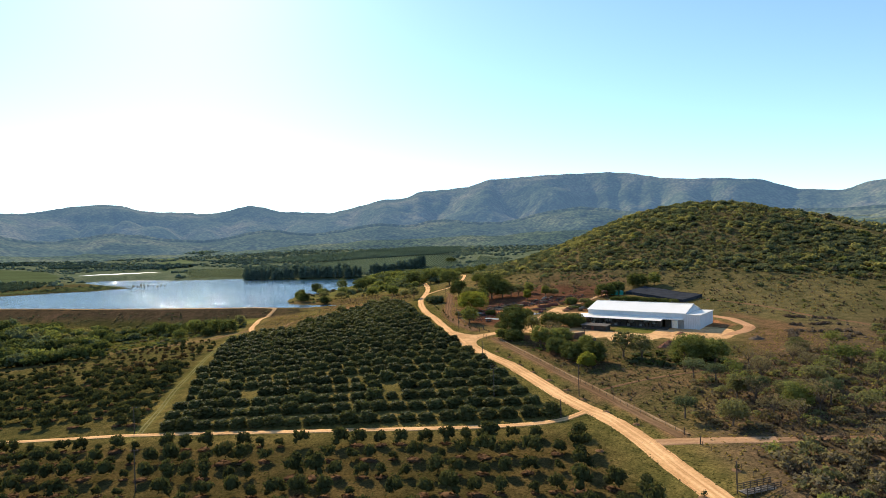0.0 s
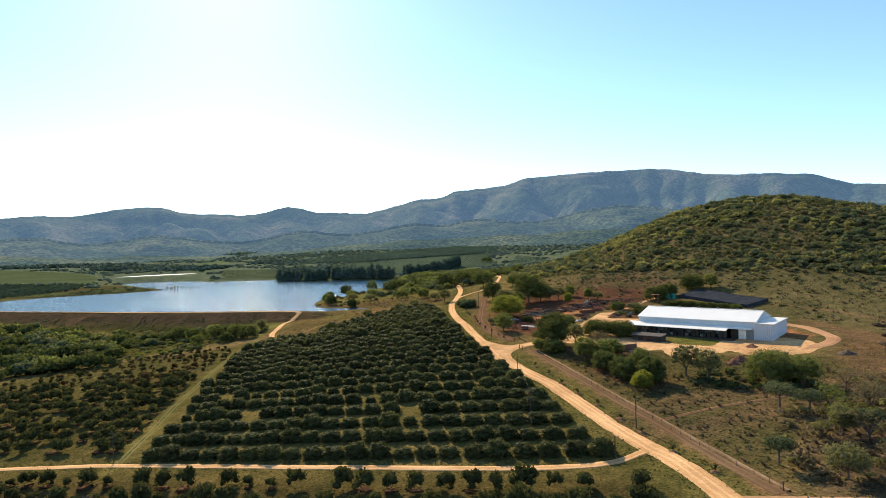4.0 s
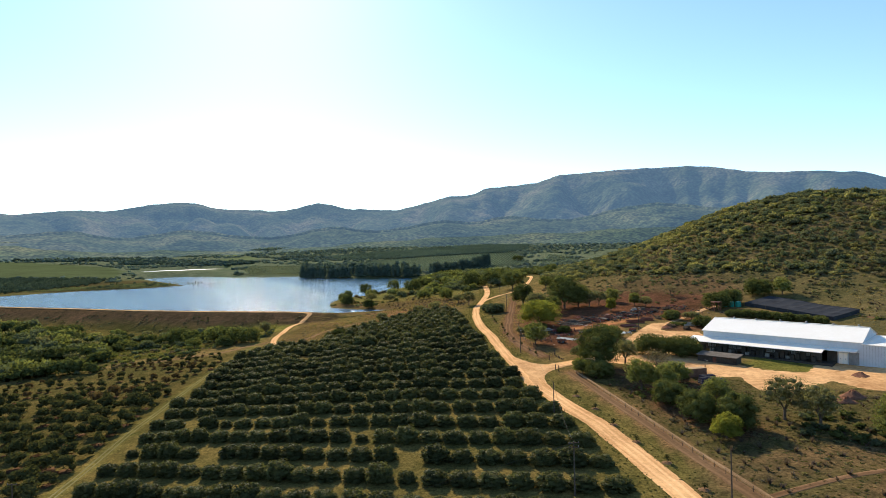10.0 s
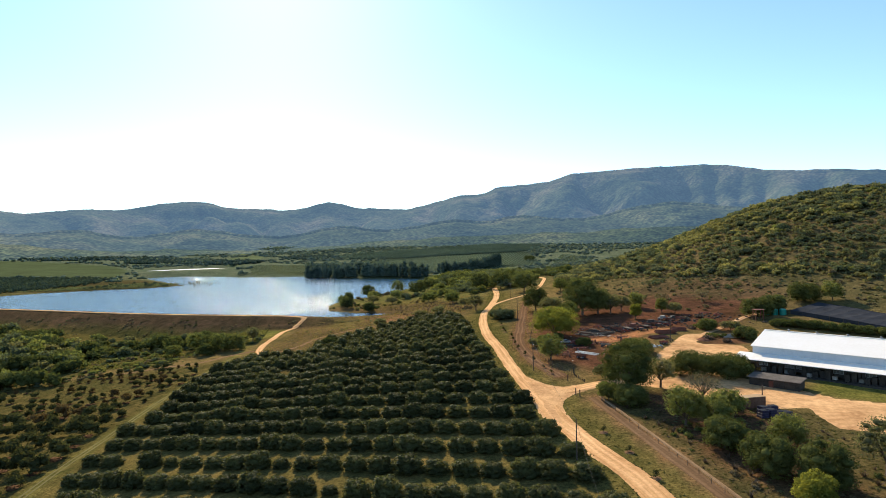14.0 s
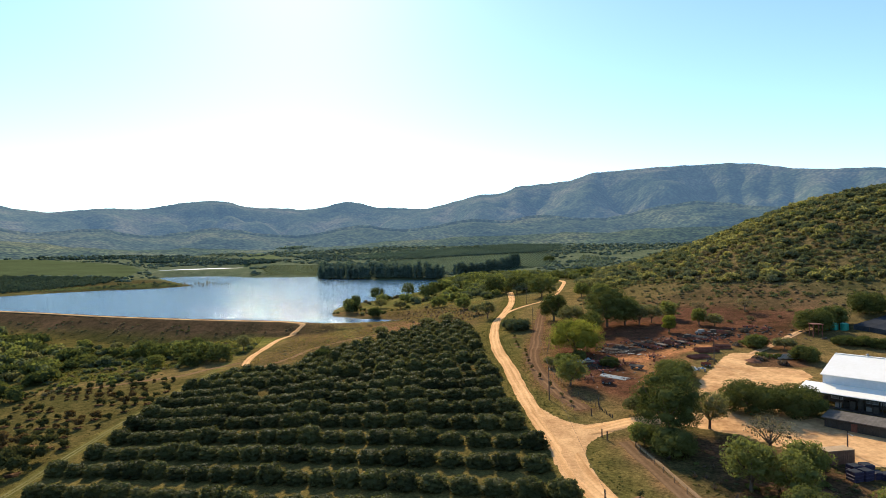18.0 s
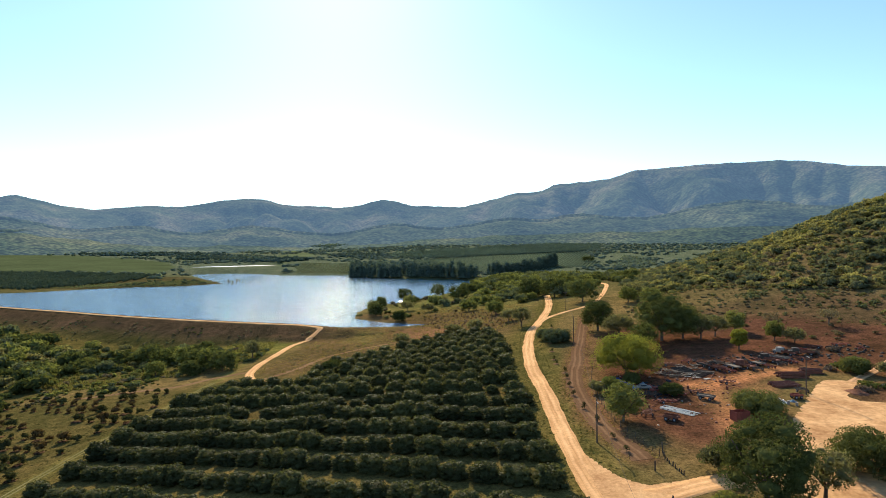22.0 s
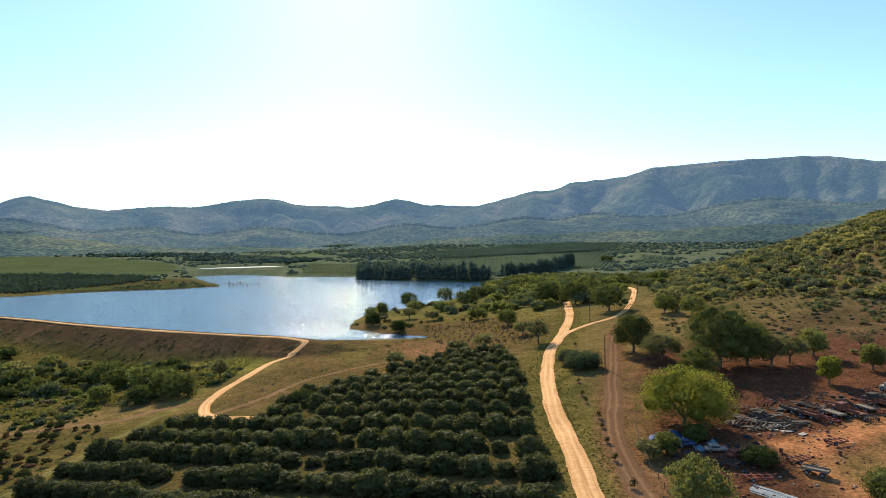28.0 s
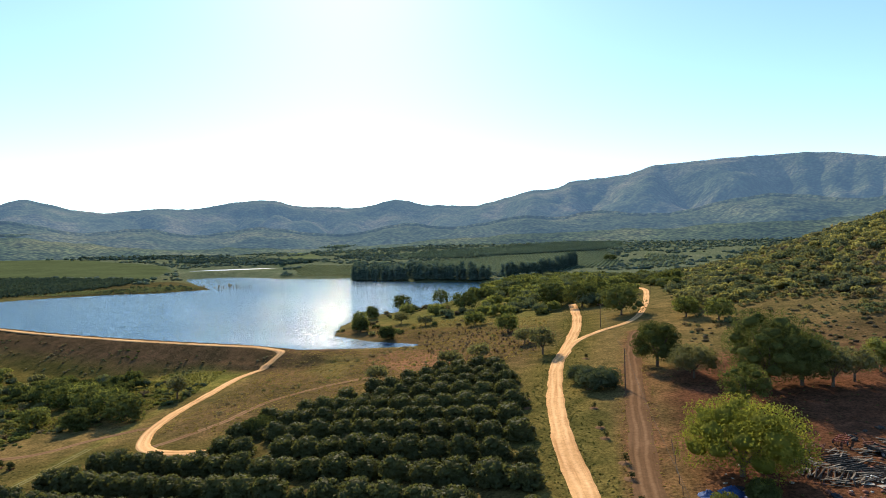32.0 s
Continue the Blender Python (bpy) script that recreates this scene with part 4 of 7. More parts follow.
def hedge_tree(seed, count):
    """Lobes of a clipped orchard tree: broad at the foot and rounded above."""
    rng = np.random.default_rng(seed)
    out = [(0, 0, 1.5, 3.05, 2.35, 1.85), (0, 0, 2.9, 2.3, 1.7, 1.45)] + [(2.1 * math.cos(a), 1.7 * math.sin(a), 0.55, 1.15, 1.05, 0.75) for a in (0.1, 1.1, 2.1, 3.2, 4.2, 5.2)]
    for k in range(count):
        a, q = k * 2.4 + rng.uniform(-0.3, 0.3), (k + rng.uniform(0.1, 0.9)) / count
        size = rng.uniform(0.75, 1.1)
        out.append((2.6 * math.cos(a) * (1 - 0.5 * q * q), 1.85 * math.sin(a) * (1 - 0.55 * q * q), 0.6 + 3.2 * q, size, size, size * 0.9))
    return out


orchard_shapes = [foliage(20 + k, hedge_tree(20 + k, 13), 1200, 0.275) for k in range(5)]
orchard_light = [foliage(40 + k, hedge_tree(40 + k, 8), 720, 0.34) for k in range(5)]
block_rows = []
for row in range(0, 27):
    base = Vector((-20, 199.0)) + ACROSS * (row * 11.3)
    ends = [u for u in range(90, -220, -1) if bool(inside(np.array(base.x + ALONG.x * u), np.array(base.y + ALONG.y * u), BLOCK))]
    if not ends:
        continue
    for k in range(0, 40):
        p = base + ALONG * (ends[0] - (row * 37 % 11) * 0.25 - k * 6.45 + RNG.uniform(-0.3, 0.3))
        size = RNG.uniform(0.96, 1.1) * (0.6 if RNG.random() < 0.035 else 1) * (1 + 0.16 * float(ease(280, 380, p.y)))
        gone = RNG.random() < 0.015
        if not gone and bool(inside(np.array(p.x), np.array(p.y), BLOCK)) and line_distance(p.x, p.y, DAMROAD) > 7:
            block_rows.append((p.x, p.y, size, RNG.uniform(0.75, 0.92), math.radians(-11 + 180 * RNG.randint(0, 1)) + RNG.uniform(-0.2, 0.2), row))
orchard_trees = []
for k, shape in enumerate(orchard_shapes):
    t = plant("orchard_tree", k, "dense dark green rounded fruit tree in a planted row", "fruit tree", "orchard rows", shape, M_ORCHARD, limbs(k, 0.6, 4, 3, 0.16))
    orchard_trees.append(t)
singles = [b for b in block_rows if 100 < b[1]][:295]
for k, (x, y, s, h, a, row) in enumerate(singles):
    m = pose(x, y, hz(x, y) - 0.1, 0, 0, math.degrees(a)) @ Matrix.Diagonal((s, s, h * s, 1))
    if k < 5:
        orchard_trees[k].matrix_basis = m
    else:
        copy_thing(orchard_trees[k % 5], m)
rest = np.array([(x, y, hz(x, y) - 0.1, s, h * s, a) for x, y, s, h, a, row in block_rows[295:]])
scatter("orchard_rows", orchard_light, rest, M_ORCHARD, "further rows of dense dark green fruit trees", "fruit trees")

young_shapes = [foliage(60 + k, lobes_of(60 + k, 7, 2.65, 4.2, 0.55, 0.85, 0.7), 300, 0.36, 0.72) for k in range(5)]
young_rows, russet_rows = [], []
for row in range(0, 24):
    for k in range(-30, 30):
        p = Vector((-120, 225)) + ACROSS * (row * 9.0) + ALONG * (k * 6.2 + row * 2.3 % 6.2 + RNG.uniform(-1.3, 1.3))
        if bool(inside(np.array(p.x), np.array(p.y), YOUNG)) and RNG.random() < (0.84 if p.y < 320 else 0.66):
            s = RNG.uniform(0.85, 1.4) if p.y < 325 else RNG.uniform(0.4, 0.85)
            (russet_rows if p.y > 315 and RNG.random() < 0.3 else young_rows).append((p.x, p.y, hz(p.x, p.y) - 0.1, s, s * RNG.uniform(0.8, 1.1), RNG.uniform(0, 6.28)))
for row in range(1, 10):
    for k in range(-40, 20):
        p = Vector((-31, 193)) - ACROSS * (row * 10.2) + ALONG * (k * 6.2 + RNG.uniform(-0.8, 0.8))
        if bool(inside(np.array(p.x), np.array(p.y), FRONT)) and RNG.random() < 0.9:
            s = RNG.choice((0.6, 0.8, 0.95, 1.0, 1.1, 1.2)) * RNG.uniform(0.92, 1.08)
            young_rows.append((p.x, p.y, hz(p.x, p.y) - 0.1, s, s * RNG.uniform(0.95, 1.3), RNG.uniform(0, 6.28)))
scatter("young_orchard", young_shapes, young_rows, M_YOUNG, "open rows of younger olive green fruit trees", "fruit trees")
litter_shapes = [foliage(250 + k, [(0.3 * math.cos(k * 2.0 + j), 0.3 * math.sin(k * 2.0 + j * 2.1), 0.02, 0.75, 0.6, 0.05) for j in range(3)], 24, 0.3, 1.0) for k in range(4)]
M_LITTER = leafy("fallen_leaf", (0.07, 0.04, 0.022), (0.13, 0.075, 0.042), 0.1)
under = np.array([(x, y, z + 0.14, 2.3 * s + RNG.uniform(0, 0.5), 1.0, a) for x, y, z, s, h, a in young_rows + russet_rows if RNG.random() < 0.75])
scatter("leaf_litter", litter_shapes, under, M_LITTER, "russet fallen leaves on bare soil under the fruit trees", "leaf litter")
scatter("russet_orchard", young_shapes, russet_rows, M_RUSSET, "small russet pruned fruit bushes", "fruit bushes")

# ---- wild vegetation ----
bush_shapes = [foliage(100 + k, lobes_of(100 + k, 4, 1.0, 1.0, 0.0, 0.75, 0.7), 60, 0.26) for k in range(6)]
far_bush = [foliage(120 + k, lobes_of(120 + k, 2, 1.0, 1.0, 0.0, 0.75, 0.7), 30, 0.3) for k in range(5)]
dry_bush = [foliage(210 + k, lobes_of(210 + k, 2, 1.2, 1.0, 0.0, 0.75, 0.8), 66, 0.2, 0.3) for k in range(6)]
wood_shapes = [foliage(140 + k, lobes_of(140 + k, 6, 1.0, 1.0, 0.0, 0.7, 0.72), 190, 0.14, 0.78) for k in range(6)]
ball_shapes = [foliage(170 + k, [(0, 0, 0.45, 0.95, 0.95, 0.6)], 4, 0.5, 1.0) for k in range(6)]
hill_far = [foliage(190 + k, [(0, 0, 0.42, 0.9, 0.85, 0.55)], 9, 0.4, 0.95) for k in range(6)]
hill_near = [foliage(230 + k, lobes_of(230 + k, 1, 1.3, 1.0, 0.0, 0.8, 0.75), 58, 0.21, 0.55) for k in range(7)]
clump_shapes = [foliage(160 + k, lobes_of(160 + k, 2, 1.0, 1.0, 0.0, 0.7, 0.7), 16, 0.34) for k in range(5)]

HILL = [(32, 560), (75, 545), (150, 480), (190, 430), (275, 350), (480, 250), (760, 300), (760, 900), (200, 1000), (60, 900), (38, 680)]
NEARHILL = [(34, 560), (78, 548), (150, 478), (200, 425), (275, 350), (330, 400), (340, 640), (260, 760), (60, 780), (40, 660)]


def mixed(name, pts, step, seed, shapes, width, tall, kinds, chance=1.0, skip=None, skew=1.0, patch=55, big=1.0, blur=0.2):
    """Strewn bushes sorted into kinds by patches. kinds: rows of material, share, words."""
    x, y, rng = strewn(pts, step, seed, chance)
    if skip is not None:
        keep = ~skip(x, y)
        x, y = x[keep], y[keep]
    w = width[0] + (width[1] - width[0]) * rng.uniform(0, 1, len(x)) ** skew
    pick = np.clip(0.5 + 0.42 * waves(x, y, patch, seed) + blur * rng.standard_normal(len(x)), 0, 0.999)
    w = w * np.where(pick < kinds[0][1], big, 1.0)
    h = w * rng.uniform(*tall, len(x))
    edge = 0.0
    for material, share, words in kinds:
        take = (pick >= edge) & (pick < edge + share)
        edge += share
        if take.any():
            scatter(name, shapes, rows_of(x[take], y[take], w[take], h[take], rng, 0.15), material, words, "bushes")


def sparse(x, y):
    """True between the clumps in which shrubs gather."""
    return waves(x, y, 7.5, 1.1) + 0.7 * waves(x, y, 2.9, 2.3) < 0.12


def in_near(x, y):
    return depth_in(x, y, NEARHILL) > -16


HILLKINDS = ((M_HILLDARK, 0.18, "dark evergreen bushes covering the hillside"), (M_HAZEL, 0.26, "grey green bushes on the hillside"), (M_BUSH, 0.24, "olive bushes on the hillside"),
             (M_HILLGOLD, 0.15, "sunlit yellow green bushes on the hillside"), (M_DRYLEAF, 0.17, "dry brownish bushes on the hillside"))
mixed("hill_bushes", NEARHILL, 3.5, 1, hill_near, (0.9, 3.7), (0.6, 1.05), HILLKINDS, 0.97, lambda x, y: waves(x, y, 9, 3.3) + 0.6 * waves(x, y, 3.1, 1.2) < -0.75, 1.5, 34, 1.3, 0.2)
mixed("hill_bushes", HILL, 6.6, 2, hill_far, (2.2, 5.6), (0.65, 0.95), HILLKINDS, 0.97, in_near, 1.3, 60, 1.15, 0.14)
mixed("hill_foot_bushes", [(34, 560), (78, 548), (150, 478), (200, 425), (275, 350), (258, 328), (192, 392), (142, 440), (92, 492), (40, 522)], 3.9, 72, hill_near, (0.6, 2.8), (0.55, 0.95), HILLKINDS, 0.8, sparse, 1.7, 26)
mixed("hill_trees", NEARHILL, 6.6, 71, wood_shapes, (2.2, 5.2), (0.75, 1.1), ((M_HILLDARK, 0.34, "dark evergreen trees in clumps on the hillside"), (M_HAZEL, 0.22, "grey green trees in clumps on the hillside"), (M_HILLGOLD, 0.34, "yellow green trees in clumps on the hillside"), (M_GREEN, 0.1, "mid green trees in clumps on the hillside")), 0.85,
      lambda x, y: waves(x, y, 30, 1.9) + 0.6 * waves(x, y, 11, 0.4) < 0.02 - 0.4 * ease(560, 640, y), 1.4, 30)
WOODKINDS = ((M_DARKTREE, 0.54, "dark thicket trees below the dam"), (M_HAZEL, 0.14, "grey green thicket below the dam"), (M_GREEN, 0.14, "leafy green thicket below the dam"), (M_BUSH, 0.18, "yellowish thicket below the dam"))
DENSE = [(-212, 386), (-246, 448), (-272, 503), (-330, 528), (-420, 555), (-600, 600), (-600, 420), (-420, 330), (-290, 330), (-245, 378)]
CLEARING = [(-172, 420), (-212, 388), (-246, 448), (-275, 508), (-215, 508), (-160, 500), (-150, 470)]


def thinned(x, y):
    return (line_distance(x, y, CREST) < 27) | (waves(x, y, 19, 2.2) > 0.42)


mixed("valley_thicket", DENSE, 8.2, 3, wood_shapes, (4.0, 8.6), (0.9, 1.2), WOODKINDS, 0.92, thinned, 1.0, 34)
mixed("valley_undergrowth", DENSE, 7.0, 43, far_bush, (1.2, 3.2), (0.6, 1.0), ((M_HAZEL, 0.4, "grey green undergrowth below the dam"), (M_GREEN, 0.4, "green undergrowth below the dam"), (M_YELLOW, 0.2, "yellow green undergrowth below the dam")), 0.5, lambda x, y: line_distance(x, y, CREST) < 27)
mixed("valley_thicket", [(-250, 452), (-275, 500), (-300, 520), (-215, 512), (-186, 500), (-205, 462), (-222, 448), (-236, 452)], 6.8, 45, wood_shapes, (2.4, 5.4), (0.9, 1.25), WOODKINDS, 0.85, lambda x, y: line_distance(x, y, CREST) < 27, 1.0, 20)
mixed("clearing_bushes", CLEARING, 3.4, 44, bush_shapes, (0.4, 2.6), (0.55, 1.0), ((M_YELLOW, 0.35, "yellow green bushes in a clearing below the dam"), (M_GREEN, 0.35, "green bushes in a clearing below the dam"), (M_HAZEL, 0.15, "grey green bushes in a clearing below the dam"), (M_DRYLEAF, 0.15, "dry bushes in a clearing below the dam")), 0.85,
      lambda x, y: (line_distance(x, y, CREST) < 30) | (waves(x, y, 7.5, 1.1) + 0.7 * waves(x, y, 2.9, 2.3) < -0.45) | (line_distance(x, y, FOOTWAY) < 3.5), 1.7)
mixed("valley_thicket", [(-520, 420), (-420, 330), (-290, 330), (-330, 220), (-520, 220)], 12, 4, wood_shapes, (2.2, 5.0), (0.9, 1.3), WOODKINDS, 0.8)
SCRUBKINDS = ((M_DRYLEAF, 0.55, "dry leafless looking thorn scrub"), (M_BUSH, 0.3, "olive thorn bushes among dry scrub"), (M_GREEN, 0.15, "green bushes among dry scrub"))
mixed("thorn_scrub", [(84, 210), (72, 190), (66, 172), (72, 162), (90, 158), (260, 120), (330, 300), (260, 340), (190, 270), (160, 224), (140, 242), (102, 222)], 3.7, 5, dry_bush, (0.6, 3.0), (0.55, 0.95), SCRUBKINDS, 0.8, lambda x, y: line_distance(x, y, GATEWAY) < 4)
mixed("thorn_scrub", [(73, 150), (71, 136), (68, 124), (64, 100), (200, 90), (220, 130), (98, 146), (86, 150)], 3.0, 55, dry_bush, (1.2, 3.2), (0.7, 1.1), ((M_DRYLEAF, 0.48, "grey brown thicket of thorn bushes"), (M_BUSH, 0.3, "olive thicket of thorn bushes"), (M_GREEN, 0.22, "green thicket of thorn bushes")), 0.85, None, 1.0, 14)
mixed("pasture_shrubs", [(-135, 520), (-125, 440), (-80, 480), (-30, 500), (-25, 600), (-80, 650), (-110, 600), (-90, 550)], 3.4, 6, dry_bush, (0.35, 1.6), (0.6, 1.0), SCRUBKINDS, 0.55, sparse, 1.6)
mixed("bank_shrubs", [(-145, 528), (-260, 547), (-400, 579), (-560, 628), (-560, 600), (-400, 548), (-260, 522), (-180, 512)], 2.7, 7, far_bush, (0.35, 1.4), (0.5, 0.9), ((M_DRYLEAF, 0.45, "dry brush on the dam bank"), (M_HAZEL, 0.3, "grey green brush on the dam bank"), (M_DARKTREE, 0.25, "dark brush on the dam bank")), 0.9, sparse, 1.4, 20)
mixed("yard_shrubs", [(30, 300), (60, 170), (125, 250), (120, 262), (60, 290)], 1.7, 8, dry_bush, (0.25, 1.0), (0.35, 0.65), ((M_DRYLEAF, 0.35, "low dry scrub on the slope below the yard"), (M_BUSH, 0.35, "low olive scrub on the slope below the yard"), (M_HAZEL, 0.3, "low grey green scrub on the slope below the yard")), 0.75,
      lambda x, y: (waves(x, y, 6.5, 4.4) + 0.7 * waves(x, y, 2.3, 0.7) < -0.2) | (line_distance(x, y, [(50.5, 207), (68, 214.2), (85, 217.8), (93, 219.5)]) < 2.2) | (line_distance(x, y, STRIP) < 4), 1.8, 12)
mixed("peninsula_bushes", [(-152, 598), (-118, 586), (-92, 584), (-70, 610), (-62, 660), (-80, 700), (-140, 725), (-158, 680), (-158, 640)], 5.5, 13, bush_shapes, (0.9, 3.0), (0.8, 1.2),
      ((M_GREEN, 0.22, "green bushes on the lake peninsula"), (M_DARKTREE, 0.2, "dark bushes on the lake peninsula"), (M_BUSH, 0.23, "olive bushes on the lake peninsula"), (M_DRYLEAF, 0.35, "dry bushes on the lake peninsula")), 0.5, sparse)
mixed("yard_undergrowth", [(30, 306), (36, 262), (52, 230), (64, 238), (64, 268), (62, 286), (46, 302)], 4.2, 14, bush_shapes, (0.5, 1.5), (0.6, 0.9),
      ((M_DARKTREE, 0.4, "dark undergrowth between road and yard"), (M_GREEN, 0.3, "green undergrowth between road and yard"), (M_DRYLEAF, 0.3, "dry undergrowth between road and yard")), 0.4)
mixed("yard_undergrowth", [(66, 246), (72, 234), (82, 228), (90, 224), (106, 222), (108, 232), (94, 242), (78, 252)], 2.9, 15, bush_shapes, (0.7, 2.4), (0.6, 1.0),
      ((M_DARKTREE, 0.5, "dark undergrowth below the yard trees"), (M_HAZEL, 0.3, "grey undergrowth below the yard trees"), (M_DRYLEAF, 0.2, "dry undergrowth below the yard trees")), 0.7)
mixed("slope_shrubs", [(20, 520), (70, 545), (170, 480), (190, 430), (165, 400), (150, 425), (110, 418), (80, 440), (40, 500)], 3.3, 9, hill_near, (0.35, 2.1), (0.55, 0.95), ((M_HAZEL, 0.35, "grey green bushes on the slope"), (M_BUSH, 0.35, "olive bushes on the slope"), (M_DRYLEAF, 0.3, "dry bushes on the slope")), 0.8, lambda x, y: sparse(x, y) & (depth_in(x, y, NEARHILL) < -6), 1.9, 30)
mixed("slope_shrubs", [(152, 424), (192, 432), (275, 352), (345, 290), (240, 285), (196, 330), (168, 392)], 4.6, 19, hill_near, (0.6, 2.6), (0.6, 1.0),
      ((M_DRYLEAF, 0.4, "dry brownish bushes at the foot of the hill"), (M_BUSH, 0.35, "olive bushes at the foot of the hill"), (M_HAZEL, 0.25, "grey green bushes at the foot of the hill")), 0.6, sparse, 1.8)
mixed("slope_scrub", [(20, 500), (70, 548), (172, 482), (192, 430), (165, 400), (150, 425), (125, 445), (80, 478), (40, 480)], 2.7, 39, hill_far, (0.35, 1.25), (0.5, 0.9), ((M_HAZEL, 0.35, "low grey green scrub on the red slope"), (M_DRYLEAF, 0.35, "low dry scrub on the red slope"), (M_BUSH, 0.3, "low olive scrub on the red slope")), 0.85, lambda x, y: waves(x, y, 6.5, 4.4) + 0.7 * waves(x, y, 2.3, 0.7) < -0.15, 1.4, 25)
mixed("shore_trees", [(-140, 690), (-75, 640), (-30, 610), (20, 610), (60, 700), (50, 900), (-60, 1000), (-95, 900), (-100, 760)], 9, 10, wood_shapes, (3.6, 8.0), (0.9, 1.2),
      ((M_DARKTREE, 0.5, "dark shade trees near the lake shore"), (M_GREEN, 0.18, "green shade trees near the lake shore"), (M_HAZEL, 0.32, "grey olive shade trees near the lake shore")), 0.75,
      lambda x, y: (line_distance(x, y, BRANCH) < 9) | (line_distance(x, y, ROAD) < 9) | inside(x, y, [(-130, 690), (-80, 670), (-70, 720), (-120, 745)]))

# far valley: plantations, fields and woods
FIELDS = [
    ("field_left", [(-715, 1135), (-846, 1122), (-1035, 1114), (-1500, 1300), (-1750, 1500), (-1280, 1612), (-930, 1458), (-800, 1300)], (0.078, 0.096, 0.042), "broad green crop field beyond the lake"),
    ("field_terrace", [(-500, 1240), (-390, 1246), (-472, 1472), (-605, 1490), (-564, 1360)], (0.09, 0.1, 0.045), "terraced green plot by the far shore"),
    ("field_strip", [(-329, 1449), (-149, 1268), (-37, 1335), (68, 1475), (60, 1640), (34, 1890), (-226, 1790), (-361, 1565)], (0.078, 0.1, 0.054), "pale green field behind the windbreak"),
    ("field_upper", [(-610, 1365), (-640, 1500), (-706, 1780), (-786, 1890), (-810, 1720), (-690, 1490)], (0.11, 0.13, 0.06), "light green meadow below the hills"),
    ("field_far", [(-830, 1900), (-900, 1940), (-1000, 2270), (-900, 2250)], (0.12, 0.14, 0.05), "distant light green crop strip"),
]
for name, pts, c, words in FIELDS:
    mat = surface(name, tuple(v * 0.75 for v in c), tuple(v * 1.25 for v in c), 0.012, 0.12, 1.0, 0.6, 1.0)
    sheet(name, pts, 16, mat, words, "field", 0.8)


def crop_rows(name, pts, gap, step, turn, width, tall, shapes, material, words, seed, lift=0.0):
    c, s_ = math.cos(turn), math.sin(turn)
    A = np.array(pts)
    mid = A.mean(0)
    n = int(1600 / gap)
    u, v = np.meshgrid(np.arange(-800, 800, step), np.arange(-n // 2, n // 2) * gap)
    x, y = (mid[0] + u * c - v * s_).ravel(), (mid[1] + u * s_ + v * c).ravel()
    keep = inside(x, y, pts)
    x, y = x[keep], y[keep]
    rng = np.random.default_rng(seed)
    w = rng.uniform(0.85, 1.15, len(x)) * width
    scatter(name, shapes, rows_of(x, y, w, rng.uniform(0.8, 1.2, len(x)) * tall, rng), material, words, "orchard")


BANK = [(-640, 800), (-634, 930), (-650, 1010), (-700, 1105), (-828, 1100), (-1000, 1080), (-1250, 1000), (-1000, 800)]
PLANTS = [(-430, 1640), (-310, 1650), (-224, 1725), (80, 1895), (100, 2180), (-60, 2200), (-200, 2080), (-330, 1940), (-500, 1800)]
crop_rows("bank_orchard", BANK, 11, 9, 0.5, 4.6, 4.5, clump_shapes, M_BANKLEAF, "dark orchard rows on the far bank", 1)
crop_rows("terrace_rows", FIELDS[1][1], 17, 8, 0.15, 3.4, 1.7, clump_shapes, M_HAZYLEAF, "thin crop rows on a far terrace", 2)
crop_rows("strip_rows", [(93, 1480), (125, 1390), (186, 1530), (189, 1672), (134, 1730)], 15, 9, -0.7, 4.0, 3.0, clump_shapes, M_HAZYLEAF, "diagonal rows of young trees in a far field", 3)
crop_rows("field_rows", FIELDS[2][1], 15, 9, 0.42, 3.2, 1.5, hill_far, M_HAZYLEAF, "thin rows of young trees in the pale field", 7)
crop_rows("plantation", PLANTS, 13, 9, 0.42, 5.0, 5.5, clump_shapes, M_HAZYPLANT, "dark plantation on the slope behind the fields", 4)
crop_rows("plantation", [(-1092, 2250), (-900, 2180), (-700, 2300), (-800, 2420), (-1100, 2380)], 16, 13, 0.1, 8.0, 8.0, clump_shapes, M_HAZYPLANT, "dark plantation strip below the hills", 6)


def not_fields(x, y):
    bad = (depth_in(x, y, LAKE) > -12) | (depth_in(x, y, POND) > -15) | inside(x, y, HILL) | (y < 1000) & (x > -700) & (x < 300) | (waves(x, y, 75, 1.7) + 0.5 * waves(x, y, 27, 4.1) < -0.05) & (y < 1900)
    for pts in [f[1] for f in FIELDS] + [BANK, PLANTS, [(-800, 1330), (-630, 1440), (-540, 1250), (-720, 1210)]]:
        bad |= inside(x, y, pts)
    return bad


FARKINDS = ((M_HAZYLEAF, 0.7, "distant grey green bushveld trees"), (M_HAZYPLANT, 0.3, "distant dark bushveld trees"))
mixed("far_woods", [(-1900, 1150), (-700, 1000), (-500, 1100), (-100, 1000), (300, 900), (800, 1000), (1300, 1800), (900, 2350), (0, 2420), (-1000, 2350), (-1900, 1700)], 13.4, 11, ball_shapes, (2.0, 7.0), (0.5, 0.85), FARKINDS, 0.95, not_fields)

